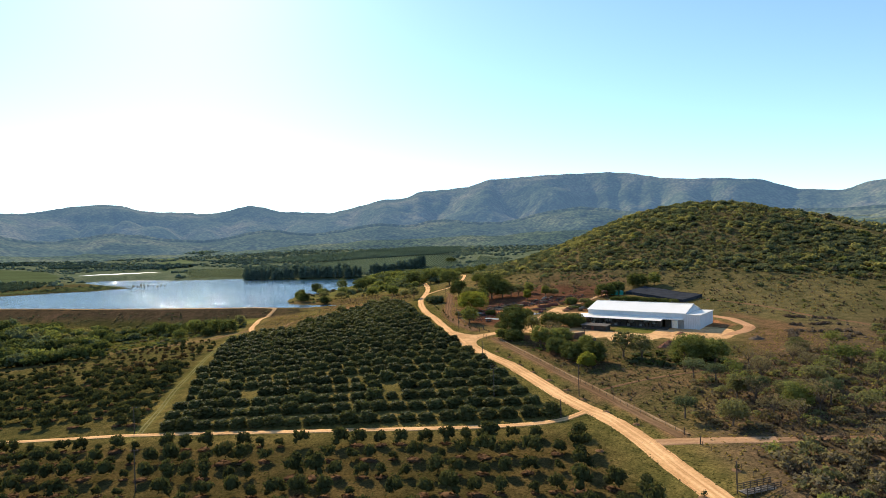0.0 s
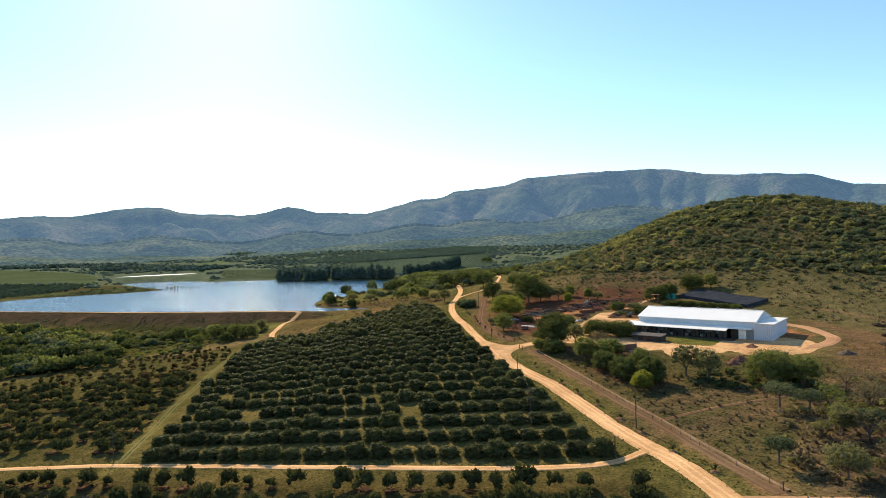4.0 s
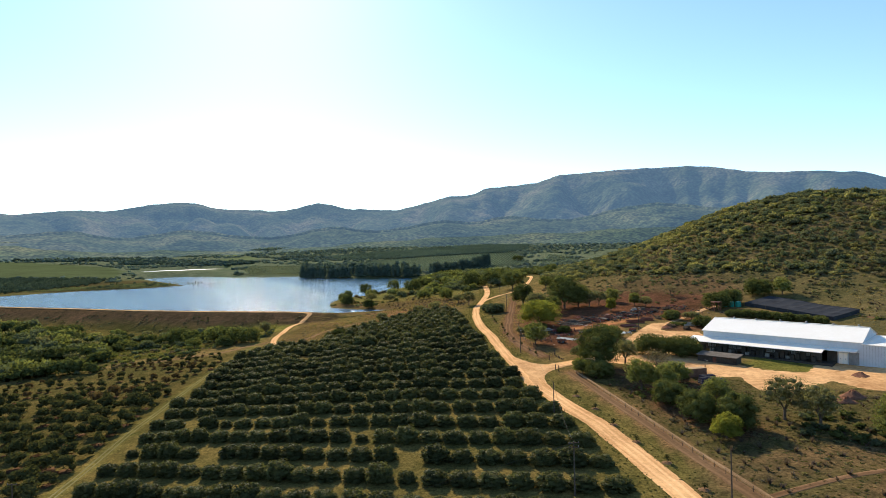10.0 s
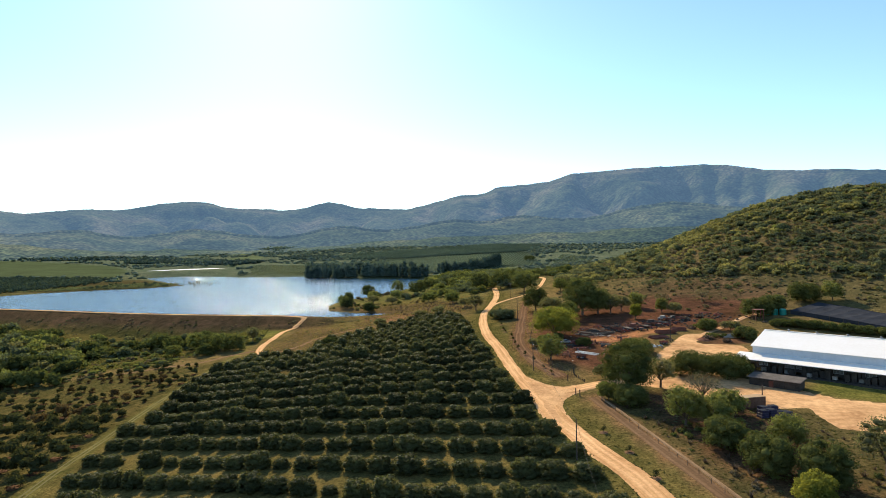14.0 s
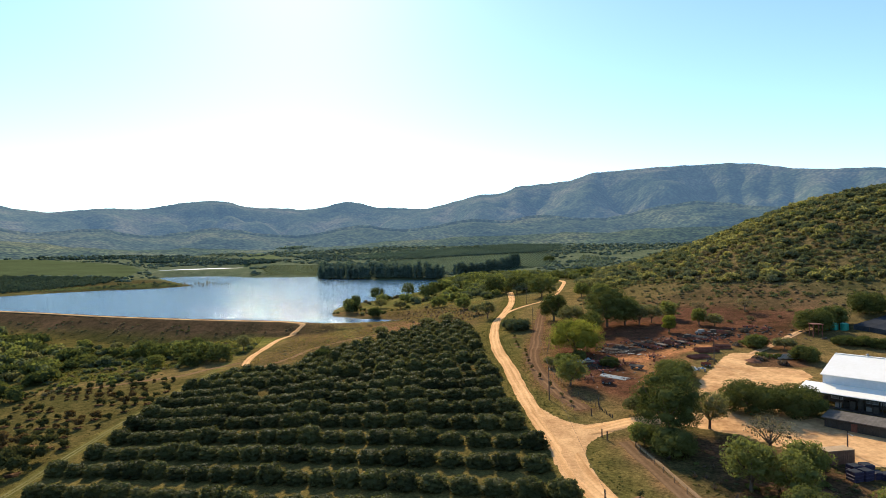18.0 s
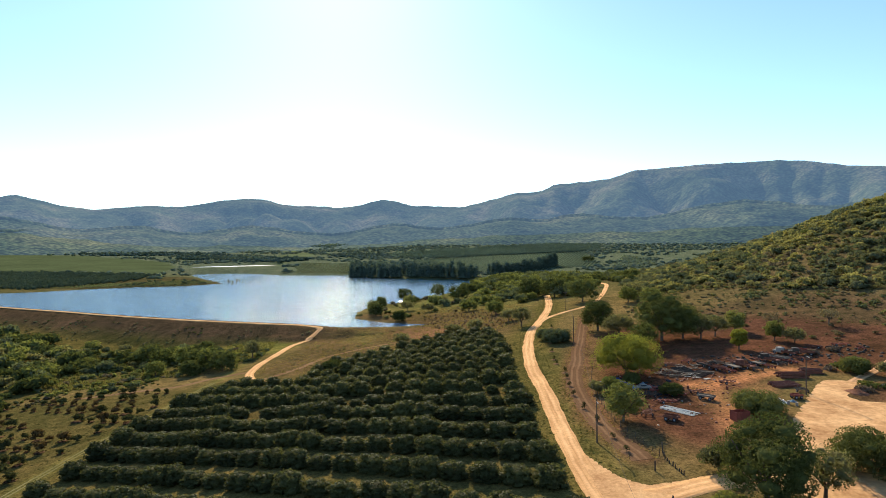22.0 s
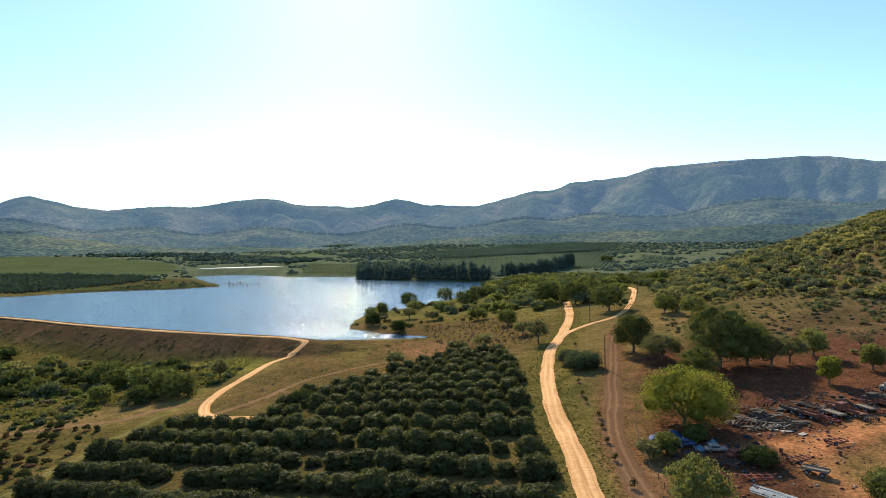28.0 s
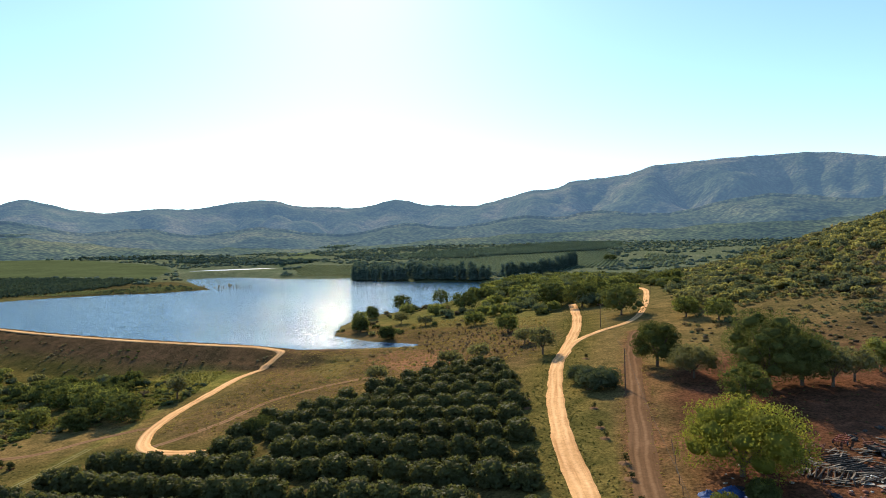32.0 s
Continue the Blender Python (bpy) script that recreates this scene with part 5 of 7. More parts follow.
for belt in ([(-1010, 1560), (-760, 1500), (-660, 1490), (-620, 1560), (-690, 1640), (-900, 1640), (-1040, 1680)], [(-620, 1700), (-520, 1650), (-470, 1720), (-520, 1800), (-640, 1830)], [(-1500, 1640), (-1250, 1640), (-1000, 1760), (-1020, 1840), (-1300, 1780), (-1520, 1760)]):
    mixed("far_woods", belt, 9, int(-belt[0][0]), ball_shapes, (3.0, 7.0), (0.8, 1.2), ((M_BANKLEAF, 0.5, "distant dark belt of valley trees"), (M_HAZYPLANT, 0.5, "distant blue green belt of valley trees")), 0.8)

tall_shapes = [foliage(180 + k, [(RNG.uniform(-0.5, 0.5), RNG.uniform(-0.5, 0.5), z, 3.7 - z * 0.06, 3.7 - z * 0.06, 4.4) for z in (4, 8, 12, 16, 20)], 170, 1.05, 0.66) for k in range(4)]
line = resample([(-384, 1226), (-356, 1164), (-290, 1140), (-194, 1112), (-150, 1104), (-122, 1108)], 6)
line2 = resample([(-121, 1161), (-100, 1205), (-81, 1248), (-55, 1340), (-32, 1430)], 6)
line3 = resample([(-370, 1250), (-330, 1190), (-240, 1150), (-170, 1150)], 6)
pts = np.vstack((line, line + (0, 14), line3 + (0, 18), line2, line2 + (4, 12)))
rngw = np.random.default_rng(7)
pts = pts[(rngw.uniform(0, 1, len(pts)) < 0.85) & ~((pts[:, 0] > -136) & (pts[:, 0] < -122) & (pts[:, 1] < 1150))]
pts = pts + rngw.uniform(-2.5, 2.5, pts.shape)
scatter("windbreak_trees", tall_shapes, np.column_stack((pts, height(pts[:, 0], pts[:, 1]) - 0.5, rngw.uniform(1.2, 2.2, len(pts)), rngw.uniform(0.75, 1.05, len(pts)) * (1 + 0.28 * waves(pts[:, 0], pts[:, 1], 16, 3)), rngw.uniform(0, 6, len(pts)))), M_HAZYPLANT,
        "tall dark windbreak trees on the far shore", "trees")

# bare brush between the thorn trees
rngb = np.random.default_rng(77)
TW = []
for k in range(16):
    a, lean = rngb.uniform(0, 6.283), rngb.uniform(0.15, 0.95)
    c0, s0, h0 = math.cos(a), math.sin(a), rngb.uniform(0.55, 1)
    TW += [(-s0 * 0.13, c0 * 0.13, 0), (s0 * 0.13, -c0 * 0.13, 0), (c0 * lean, s0 * lean, h0)]
twigs = [(np.array(TW), np.arange(48).reshape(-1, 3))]
M_TWIG = leafy("bare_twig", (0.085, 0.06, 0.048), (0.18, 0.135, 0.105), 0.3)
for seed, pts, step in ((81, [(84, 206), (70, 182), (66, 166), (80, 158), (70, 146), (66, 112), (240, 105), (300, 270), (205, 290), (162, 226), (140, 240), (104, 220)], 1.8), (82, [(155, 335), (200, 300), (330, 300), (340, 400), (250, 415), (170, 400)], 4.2),
                        (83, [(-60, 500), (-25, 496), (-22, 545), (-60, 590), (-100, 600), (-85, 555)], 3.2), (84, [(28, 296), (60, 172), (90, 214), (126, 252), (70, 272)], 3.6)):
    x, y, rng = strewn(pts, step, seed, 0.75)
    keep = (line_distance(x, y, GATEWAY) > 4) & (line_distance(x, y, STRIP) > 3) & (line_distance(x, y, ROAD) > 9)
    x, y = x[keep], y[keep]
    w = rng.uniform(0.5, 1.9, len(x))
    scatter("bare_brush", twigs, rows_of(x, y, w, w * rng.uniform(0.6, 1.1, len(x)), rng, 0.05), M_TWIG, "leafless grey brown brush on dry ground", "brush")
mixed("back_shrubs", [(155, 335), (200, 300), (330, 300), (340, 400), (250, 420), (180, 420), (160, 400)], 6.5, 85, far_bush, (0.4, 1.8), (0.5, 0.9), SCRUBKINDS, 0.9, sparse)

# reeds on the spit and dry tufts on the pasture
blade = np.array([(-0.5, 0, 0), (0.5, 0, 0), (0.2, 0.1, 1), (0, -0.5, 0), (0, 0.5, 0), (0.1, -0.2, 0.9), (-0.4, 0.4, 0), (0.4, -0.4, 0), (-0.3, 0.2, 0.8)])
tuft = [(blade, np.array([(0, 1, 2), (3, 4, 5), (6, 7, 8)]))]
M_STRAW = leafy("straw", (0.11, 0.082, 0.038), (0.22, 0.165, 0.078), 0.6)
M_TURF = leafy("turf", (0.07, 0.07, 0.026), (0.125, 0.118, 0.045), 0.28)
x, y, rng = strewn([(-500, 965), (-520, 912), (-560, 892), (-600, 850), (-640, 830), (-640, 900), (-560, 1010)], 4, 21)
scatter("reed_bed", tuft, np.column_stack((x, y, np.maximum(height(x, y), -0.3), rng.uniform(1.5, 3, len(x)), rng.uniform(1.2, 2.6, len(x)), rng.uniform(0, 6, len(x)))), M_HAZEL, "grey green reeds on a spit in the lake", "reeds")
x, y, rng = strewn([(-505, 985), (-470, 940), (-430, 1000), (-480, 1060), (-560, 1040)], 9, 22, 0.5)
scatter("drowned_brush", tuft, np.column_stack((x, y, x * 0 - 0.2, rng.uniform(0.7, 1.6, len(x)), rng.uniform(1.5, 4.5, len(x)), rng.uniform(0, 6, len(x)))), M_DRYLEAF, "dead brush standing in shallow water", "reeds")
for seed, pts, step, mat, words in (
        (23, [(-140, 528), (-132, 432), (-105, 425), (-60, 490), (-22, 490), (-25, 600), (-85, 650), (-140, 620), (-95, 562)], 1.7, M_STRAW, "golden dry grass tufts on the pasture"),
        (24, [(62, 165), (62, 120), (140, 110), (180, 260), (150, 290), (92, 215)], 1.9, M_STRAW, "dry grass tufts among thorn scrub"),
        (25, [(28, 300), (62, 165), (92, 215), (130, 255), (98, 268), (64, 290)], 1.4, M_TURF, "rough grass tufts below the yard"),
        (26, YOUNG, 2.2, M_TURF, "grass tufts between young trees"),
        (28, FRONT, 2.2, M_TURF, "grass tufts in the near orchard"),
        (29, [(155, 330), (205, 300), (260, 380), (180, 420), (150, 360)], 2.2, M_STRAW, "dry grass tufts behind the shed"),
        (30, WOOD, 2.8, M_TURF, "tall grass tufts in the valley"),
        (31, [(12, 345), (14, 500), (110, 540), (150, 470), (92, 392), (60, 402), (46, 345)], 4.5, M_TURF, "sparse tufts on red soil")):
    x, y, rng = strewn(pts, step, seed, 0.8)
    keep = (line_distance(x, y, ROAD) > 5) & (line_distance(x, y, AVENUE) > 3) & (line_distance(x, y, DAMROAD) > 3) & (depth_in(x, y, YARD) < -1) & (depth_in(x, y, LAKE) < -2)
    x, y = x[keep], y[keep]
    scatter("grass_tufts", tuft, rows_of(x, y, rng.uniform(0.5, 1.3, len(x)), rng.uniform(0.25, 0.75, len(x)) * (0.4 if mat is M_TURF else 0.8), rng, 0.05), mat, words, "grass")

mixed("spit_bushes", [(-495, 955), (-520, 912), (-575, 880), (-610, 900), (-600, 1000), (-545, 1000)], 9, 96, far_bush, (1.5, 4.0), (0.6, 1.0), ((M_BANKLEAF, 0.5, "dark bushes on the lake spit"), (M_HAZEL, 0.5, "grey green bushes on the lake spit")), 0.7)
M_SEDGE = leafy("sedge", (0.082, 0.082, 0.03), (0.16, 0.15, 0.052), 0.42)
x, y, rng = strewn([(-178, 440), (-150, 470), (-165, 520), (-260, 512), (-300, 440), (-245, 392), (-205, 425)], 1.5, 95, 0.85)
keep = waves(x, y, 17, 2.2) > -0.15
x, y = x[keep], y[keep]
scatter("tall_grass", tuft, rows_of(x, y, rng.uniform(0.6, 1.5, len(x)), rng.uniform(0.5, 1.3, len(x)), rng, 0.05), M_SEDGE, "tall yellow green grass below the dam", "grass")

# grass creeping in from the verges
for pts, near, far, step, seed, mat, words in ((ROAD, 2.4, 6.5, 0.55, 91, M_TURF, "short grass along the road edge"), (REDTRACK, 2.2, 4.5, 0.8, 92, M_STRAW, "short dry grass along the red track"),
                                               (AVENUE, 1.6, 4, 0.8, 93, M_TURF, "short grass along the orchard track"), (DAMROAD[8:], 1.9, 4.5, 0.8, 94, M_STRAW, "short dry grass along the dam track")):
    Q = resample(pts, 1.0)
    rng = np.random.default_rng(seed)
    T = np.gradient(Q, axis=0)
    T /= np.linalg.norm(T, axis=1)[:, None]
    n = int(3 / step)
    Q, T = np.repeat(Q, n, 0), np.repeat(T, n, 0)
    d = rng.choice((-1, 1), len(Q)) * (near + (far - near) * rng.uniform(0, 1, len(Q)) ** 1.6)
    x, y = Q[:, 0] - T[:, 1] * d + rng.uniform(-0.5, 0.5, len(Q)), Q[:, 1] + T[:, 0] * d
    keep = (line_distance(x, y, ROAD) > 2.3) & (line_distance(x, y, BRANCH) > 1.8) & (line_distance(x, y, GATEWAY) > 2.7) & (depth_in(x, y, JUNCTION) < -0.2) & (line_distance(x, y, DRIVE) > 3) & (y > 110)
    x, y = x[keep], y[keep]
    scatter("verge_grass", tuft, rows_of(x, y, rng.uniform(0.3, 0.8, len(x)), rng.uniform(0.1, 0.35, len(x)), rng, 0.03), mat, words, "grass")

# ---- single trees ----
KINDS = {"dark": (M_DARKTREE, "dense dark green shade tree"), "green": (M_GREEN, "leafy mid green tree"), "lime": (M_LIME, "bright lime green spreading tree"),
         "olive": (M_BUSH, "open olive green thorn tree"), "dry": (M_DRYLEAF, "nearly leafless dry thorn tree"), "thorn": (M_HAZEL, "crooked flat-topped thorn tree"), "grey": (M_HAZEL, "dense grey green rounded bush")}


def dome_of(seed, count, r, h, low, rim=-0.95):
    """A full crown: lobes over a rounded dome that hangs low at its rim."""
    rng = np.random.default_rng(seed)
    half = (h - low) / 2
    out = [(0, 0, low + half * 0.95, r * 0.62, r * 0.62, half * 0.72)]
    stretch = rng.uniform(0.85, 1.15)
    for k in range(count):
        a = k * 2.4 + rng.uniform(-0.4, 0.4)
        q = (k + 0.5) / count
        up = rim + (0.95 - rim) * q                                    # from the low rim to the top
        ring = math.sqrt(max(0.03, 1 - (up if up > 0 else 0.5 * up) ** 2)) * rng.uniform(0.78, 1.08)
        size = r * rng.uniform(0.24, 0.4)
        tall = size * rng.uniform(0.6, 0.8)
        z = max(low + tall * 0.7, low + half * (1 + 0.74 * up) * rng.uniform(0.92, 1.08))
        out.append((r * 0.68 * ring * math.cos(a) * stretch, r * 0.68 * ring * math.sin(a) / stretch, min(z, h - tall), size, size, tall))
    return out


def single_tree(kind, x, y, h, r, where, name="tree"):
    """A tree of its own, on its own limbs."""
    low = {"olive": 0.18, "lime": 0.07, "dry": 0.3, "green": 0.09, "thorn": 0.45}.get(kind, 0.13 if h > 11 else 0.06)
    seed = int(abs(x * 13 + y * 7)) % 1000
    count = int({"dry": 260, "thorn": 420, "olive": 850, "green": 1150}.get(kind, 1700) * (0.6 + r / 10))
    h, r = h * 1.12, r * (1.12 if kind == "green" else 1.3)
    lob = dome_of(seed, 28 if r > 4 else 18, r, h, h * low, {"olive": -0.6, "lime": -0.75, "dry": -0.5, "green": -0.85, "thorn": -0.2}.get(kind, -1.05))
    near = y < 470 and x > -130
    leaf = (0.2 if r > 4 else 0.22) if near else 0.4
    shape = foliage(seed, lob, int(count * ((7.5 if r > 7 else 3.8) if near else 1.1)), leaf, {"dry": 0.15, "thorn": 0.3, "olive": 0.4, "green": 0.45, "lime": 0.42}.get(kind, 0.48 if r > 7 else 0.6), ICO2 if near else ICO1, -9)
    m, words = KINDS[kind]
    t = plant(name, seed, words + " " + where, "tree", "", shape, m, limbs(seed, h * (low + 0.06), h, r, 0.05 * h ** 0.9, 7))
    t.matrix_basis = pose(x, y, hz(x, y))


for row in (
        ("dark", 34, 303, 14, 7.0, "beside the yard entrance"), ("olive", 44.5, 308, 8, 4, "beside the yard entrance"), ("dark", 33, 293, 5, 4, "beside the yard entrance"), ("green", 28, 298, 4.5, 3.2, "beside the yard entrance"),
        ("dark", 57, 320, 7, 6, "in front of the shed"), ("dark", 67, 318, 6.5, 5.5, "in front of the shed"),
        ("lime", 19.2, 386.5, 11.5, 8.6, "at the scrap yard edge"), ("green", 15, 345, 8.5, 5, "at the scrap yard edge"),
        ("dark", 14.3, 463, 12.5, 6, "along the red track"), ("olive", 22, 449, 8, 5.5, "along the red track"),
        ("dark", 37, 438, 17, 8.5, "behind the scrap yard"), ("dark", 45, 440, 12, 6.5, "behind the scrap yard"), ("green", 29, 424, 9, 5, "behind the scrap yard"),
        ("olive", 51, 438, 8.5, 4, "on red soil"), ("olive", 57, 442, 7.5, 4.2, "on red soil"), ("lime", 60, 421, 7, 2.6, "on red soil"),
        ("green", 66, 450, 7.5, 4.2, "on red soil"), ("green", 75, 433, 7, 3, "on red soil"), ("olive", 80, 428, 5, 3.2, "on red soil"), ("dry", 80, 453, 6, 3, "on red soil"), ("dry", 100, 452, 6, 3, "on red soil"),
        ("dry", 51.2, 290.6, 8, 4, "beside the yard"), ("green", 43, 277, 9, 4.6, "between road and yard"), ("green", 49, 273, 8, 4, "between road and yard"), ("dark", 51, 250, 7, 4.5, "between road and yard"),
        ("dark", 58, 243, 8, 4.2, "between road and yard"), ("lime", 53, 236, 5.5, 2.9, "between road and yard"), ("olive", 71, 247, 10, 4.5, "below the yard"),
        ("olive", 76, 240, 9.5, 3.6, "below the yard"), ("green", 91, 232, 9.5, 6.5, "below the yard"), ("green", 99, 228, 8.5, 5.5, "below the yard"), ("olive", 96, 236, 9, 5, "below the yard"),
        ("dark", 47, 262, 6, 4, "between road and yard"), ("green", 60, 262, 6.5, 4, "between road and yard"), ("green", 55, 283, 6, 4, "between road and yard"),
        ("dark", 112, 412, 7.5, 5.5, "by the shade house"), ("dark", 122, 420, 7, 5, "by the shade house"), ("dark", 140, 428, 8, 6, "behind the shade house"), ("green", 150, 424, 8, 5, "behind the shade house"),
        ("dark", 92, 372, 4.5, 4, "behind the shed"), ("dark", 113, 391, 2.8, 3, "in a row behind the shed"), ("dark", 118, 387, 3, 3, "in a row behind the shed"), ("dark", 122.5, 383.6, 3, 2.8, "in a row behind the shed"), ("dark", 127, 380.5, 2.8, 2.8, "in a row behind the shed"), ("dark", 131.5, 376.5, 3, 2.8, "in a row behind the shed"), ("dark", 136, 372.5, 2.8, 2.8, "in a row behind the shed"), ("dark", 141, 368, 3, 2.8, "in a row behind the shed"),
        ("dark", 47, 352, 4.5, 5, "in the scrap yard"), ("olive", 30, 318, 4, 3, "at the drive"), ("olive", 92, 388, 3.6, 3.2, "at the yard edge"), ("dark", 84, 392, 4, 3.5, "at the yard edge"),
        ("dark", 29, 366, 3, 2.4, "among the wrecks"), ("green", 13.5, 371, 3.4, 2.6, "among the wrecks"), ("dark", 20, 377.5, 3, 2.2, "among the wrecks"), ("olive", 10, 368, 3, 2.2, "among the wrecks"),
        ("dark", -143, 715, 12, 6, "on the lake peninsula"), ("green", -114, 722, 12, 7, "on the lake peninsula"), ("dark", -88, 684, 12, 8, "on the lake peninsula"),
        ("dark", -150, 668, 8, 4.5, "on the lake shore"), ("green", -146, 636, 8, 4.5, "on the lake shore"), ("dark", -134, 606, 8, 4.5, "on the lake shore"), ("dark", -110, 583, 7, 4, "on the lake shore"),
        ("green", -140, 620, 6, 5, "on the lake shore"), ("olive", -120, 640, 7, 5, "on the dry pasture"), ("olive", -100, 625, 6, 5, "on the dry pasture"), ("green", -66, 604, 7, 6, "on the dry pasture"), ("green", -42, 560, 8, 6, "on the dry pasture"),
        ("olive", -21, 494, 9, 4.5, "beside the road"), ("olive", -30, 520, 6, 4, "beside the road"), ("dark", -26, 640, 14, 9, "near the road fork"), ("olive", -45, 500, 5, 4, "at the orchard end"), ("olive", -55, 495, 4.5, 4, "at the orchard end"), ("olive", -78, 478, 5, 3.5, "at the orchard end"),
        ("dark", 10, 566, 13, 8.5, "near the road fork"), ("dark", -8, 620, 13, 8, "near the road fork"), ("green", 0, 655, 14, 9, "near the road fork"), ("green", 34, 540, 8, 5, "on the hill foot"), ("green", 44, 528, 8, 5, "on the hill foot"), ("olive", 38, 560, 8, 6, "on the hill foot"),
        ("dark", -156, 447, 8.5, 6, "below the dam"), ("green", -166, 453, 9.5, 6, "below the dam"), ("dark", -176, 460, 9, 6.5, "below the dam"), ("green", -186, 463, 10, 6, "below the dam"), ("olive", -156, 474, 8, 3.6, "below the dam"), ("dark", -168, 440, 6, 4, "below the dam"),
        ("green", -190, 445, 6, 4.5, "below the dam"), ("green", -205, 470, 8, 6, "below the dam"), ("dark", -220, 480, 9, 7, "below the dam"), ("dark", -92, 424, 4, 3.5, "beside the orchard spur")):
    single_tree(*row)
for k, (x, y) in enumerate(((65, 174.5), (74.1, 165.5), (102.3, 202.4), (87.5, 203.1), (86.2, 187), (86.5, 168), (90.5, 184.2), (130, 227.8), (111.8, 190.5), (82.7, 209), (97, 178), (120, 205), (105, 172))):
    single_tree(("thorn", "olive", "dry")[k % 3], x, y, 5.5 + 1.5 * (k * 7 % 5) / 4, 2.6 + 0.9 * (k * 3 % 4) / 3, "on the dry slope by the gateway")
single_tree("green", 95, 170.5, 7.5, 4, "on the dry slope by the gateway")
single_tree("grey", -3, 443, 5, 5, "standing alone on the grass verge", "round_bush")
single_tree("grey", -7, 451, 4, 3.4, "standing alone on the grass verge", "round_bush")
single_tree("dark", 43, 1569, 12, 11, "standing alone in a far field")

# thorn trees on the dry slope
thorns = []
for k, (kind, h, r) in enumerate((("olive", 7, 3.6), ("dry", 6.5, 3.4), ("dry", 7.5, 3.8), ("dry", 8, 4), ("green", 7.5, 4.2), ("olive", 6.5, 3.4))):
    sd = 300 + k
    lob = lobes_of(sd, 11, r, h, h * 0.4, 0.5, 0.85)
    t = plant("thorn_tree", sd, {"dry": "nearly leafless grey", "olive": "sparse olive green", "green": "leafy mid green"}[kind] + " thorn tree on the dry slope", "tree", "thorn trees",
              foliage(sd, lob, 380 if kind == "dry" else 760, 0.25, 0.1 if kind == "dry" else 0.3), {"dry": M_DRYLEAF, "olive": M_BUSH, "green": M_GREEN}[kind], limbs(sd, h * 0.3, h, r * 1.25, 0.2, 9))
    thorns.append(t)
x, y, rng = strewn([(84, 208), (76, 188), (72, 170), (90, 160), (100, 146), (84, 140), (80, 124), (240, 110), (300, 280), (210, 280), (165, 228), (140, 242), (104, 220)], 10.5, 33, 0.85)
shuffle = rng.permutation(len(x))
x, y = x[shuffle], y[shuffle]
for k, (a, b) in enumerate(zip(x[:190], y[:190])):
    s_ = rng.uniform(0.7, 1.15)
    m = pose(a, b, hz(a, b), 0, 0, rng.uniform(0, 360)) @ Matrix.Diagonal((s_, s_, s_, 1))
    if k < 6:
        thorns[k].matrix_basis = m
    else:
        copy_thing(thorns[k % 6], m)

# saplings planted along the verge
sap = plant("sapling", 1, "small pruned sapling on a bare soil patch by the road", "sapling", "verge saplings", foliage(401, [(0, 0, 1.1, 0.6, 0.6, 0.7), (0.25, 0.1, 1.5, 0.4, 0.4, 0.5), (-0.2, 0.2, 0.7, 0.4, 0.45, 0.4)], 110, 0.16, 0.5), M_YOUNG, [((0, 0, -0.2), (0, 0, 1.1), 0.06, 0.04)])
bm = bmesh.new()
bmesh.ops.create_cone(bm, cap_ends=True, segments=14, radius1=1.25, radius2=0.6, depth=0.3)
bmesh.ops.translate(bm, verts=bm.verts, vec=(0, 0, 0.08))
for v in bm.verts:
    v.co.x *= 1 + 0.15 * math.sin(v.co.y * 5)
part("soil_ring", bm, M_WORN, sap, "low ring of bare soil")
Q = np.array([(23, 273.5), (26.8, 261.6), (29.4, 248.6), (32.6, 237), (36.4, 224.5), (40, 211.6), (42.8, 200.5), (46.3, 186.8), (51.3, 174.4), (14, 263.8), (16.6, 252), (19.4, 242), (22.8, 229), (25.4, 214.9), (28, 202.4), (30.3, 188.5), (34.4, 175.5), (36.7, 159.7), (40.8, 136.8)])
Q = np.vstack((Q, resample([(1, 392), (3.5, 366), (9, 344), (14, 326)], 8), resample([(-6, 480), (-4, 425), (-2, 405)], 14), [(-20, 428), (-21, 436), (62, 140), (50, 130)]))
for k, (a, b) in enumerate(Q):
    m = pose(a, b, hz(a, b), 0, 0, k * 50) @ Matrix.Diagonal((1, 1, 0.8 + 0.1 * (k % 5), 1))
    if k == 0:
        sap.matrix_basis = m
    else:
        copy_thing(sap, m)

# ---- packing shed ----
BASE = 9.0


def slab(a, b, c, d, thick):
    """A thin board between four corners, thickened downwards."""
    bm = bmesh.new()
    top = [bm.verts.new(p) for p in (a, b, c, d)]
    low = [bm.verts.new((p[0], p[1], p[2] - thick)) for p in (a, b, c, d)]
    bm.faces.new(top)
    bm.faces.new(low[::-1])
    for k in range(4):
        bm.faces.new((top[k], low[k], low[(k + 1) % 4], top[(k + 1) % 4]))
    bmesh.ops.recalc_face_normals(bm, faces=bm.faces[:])
    return bm


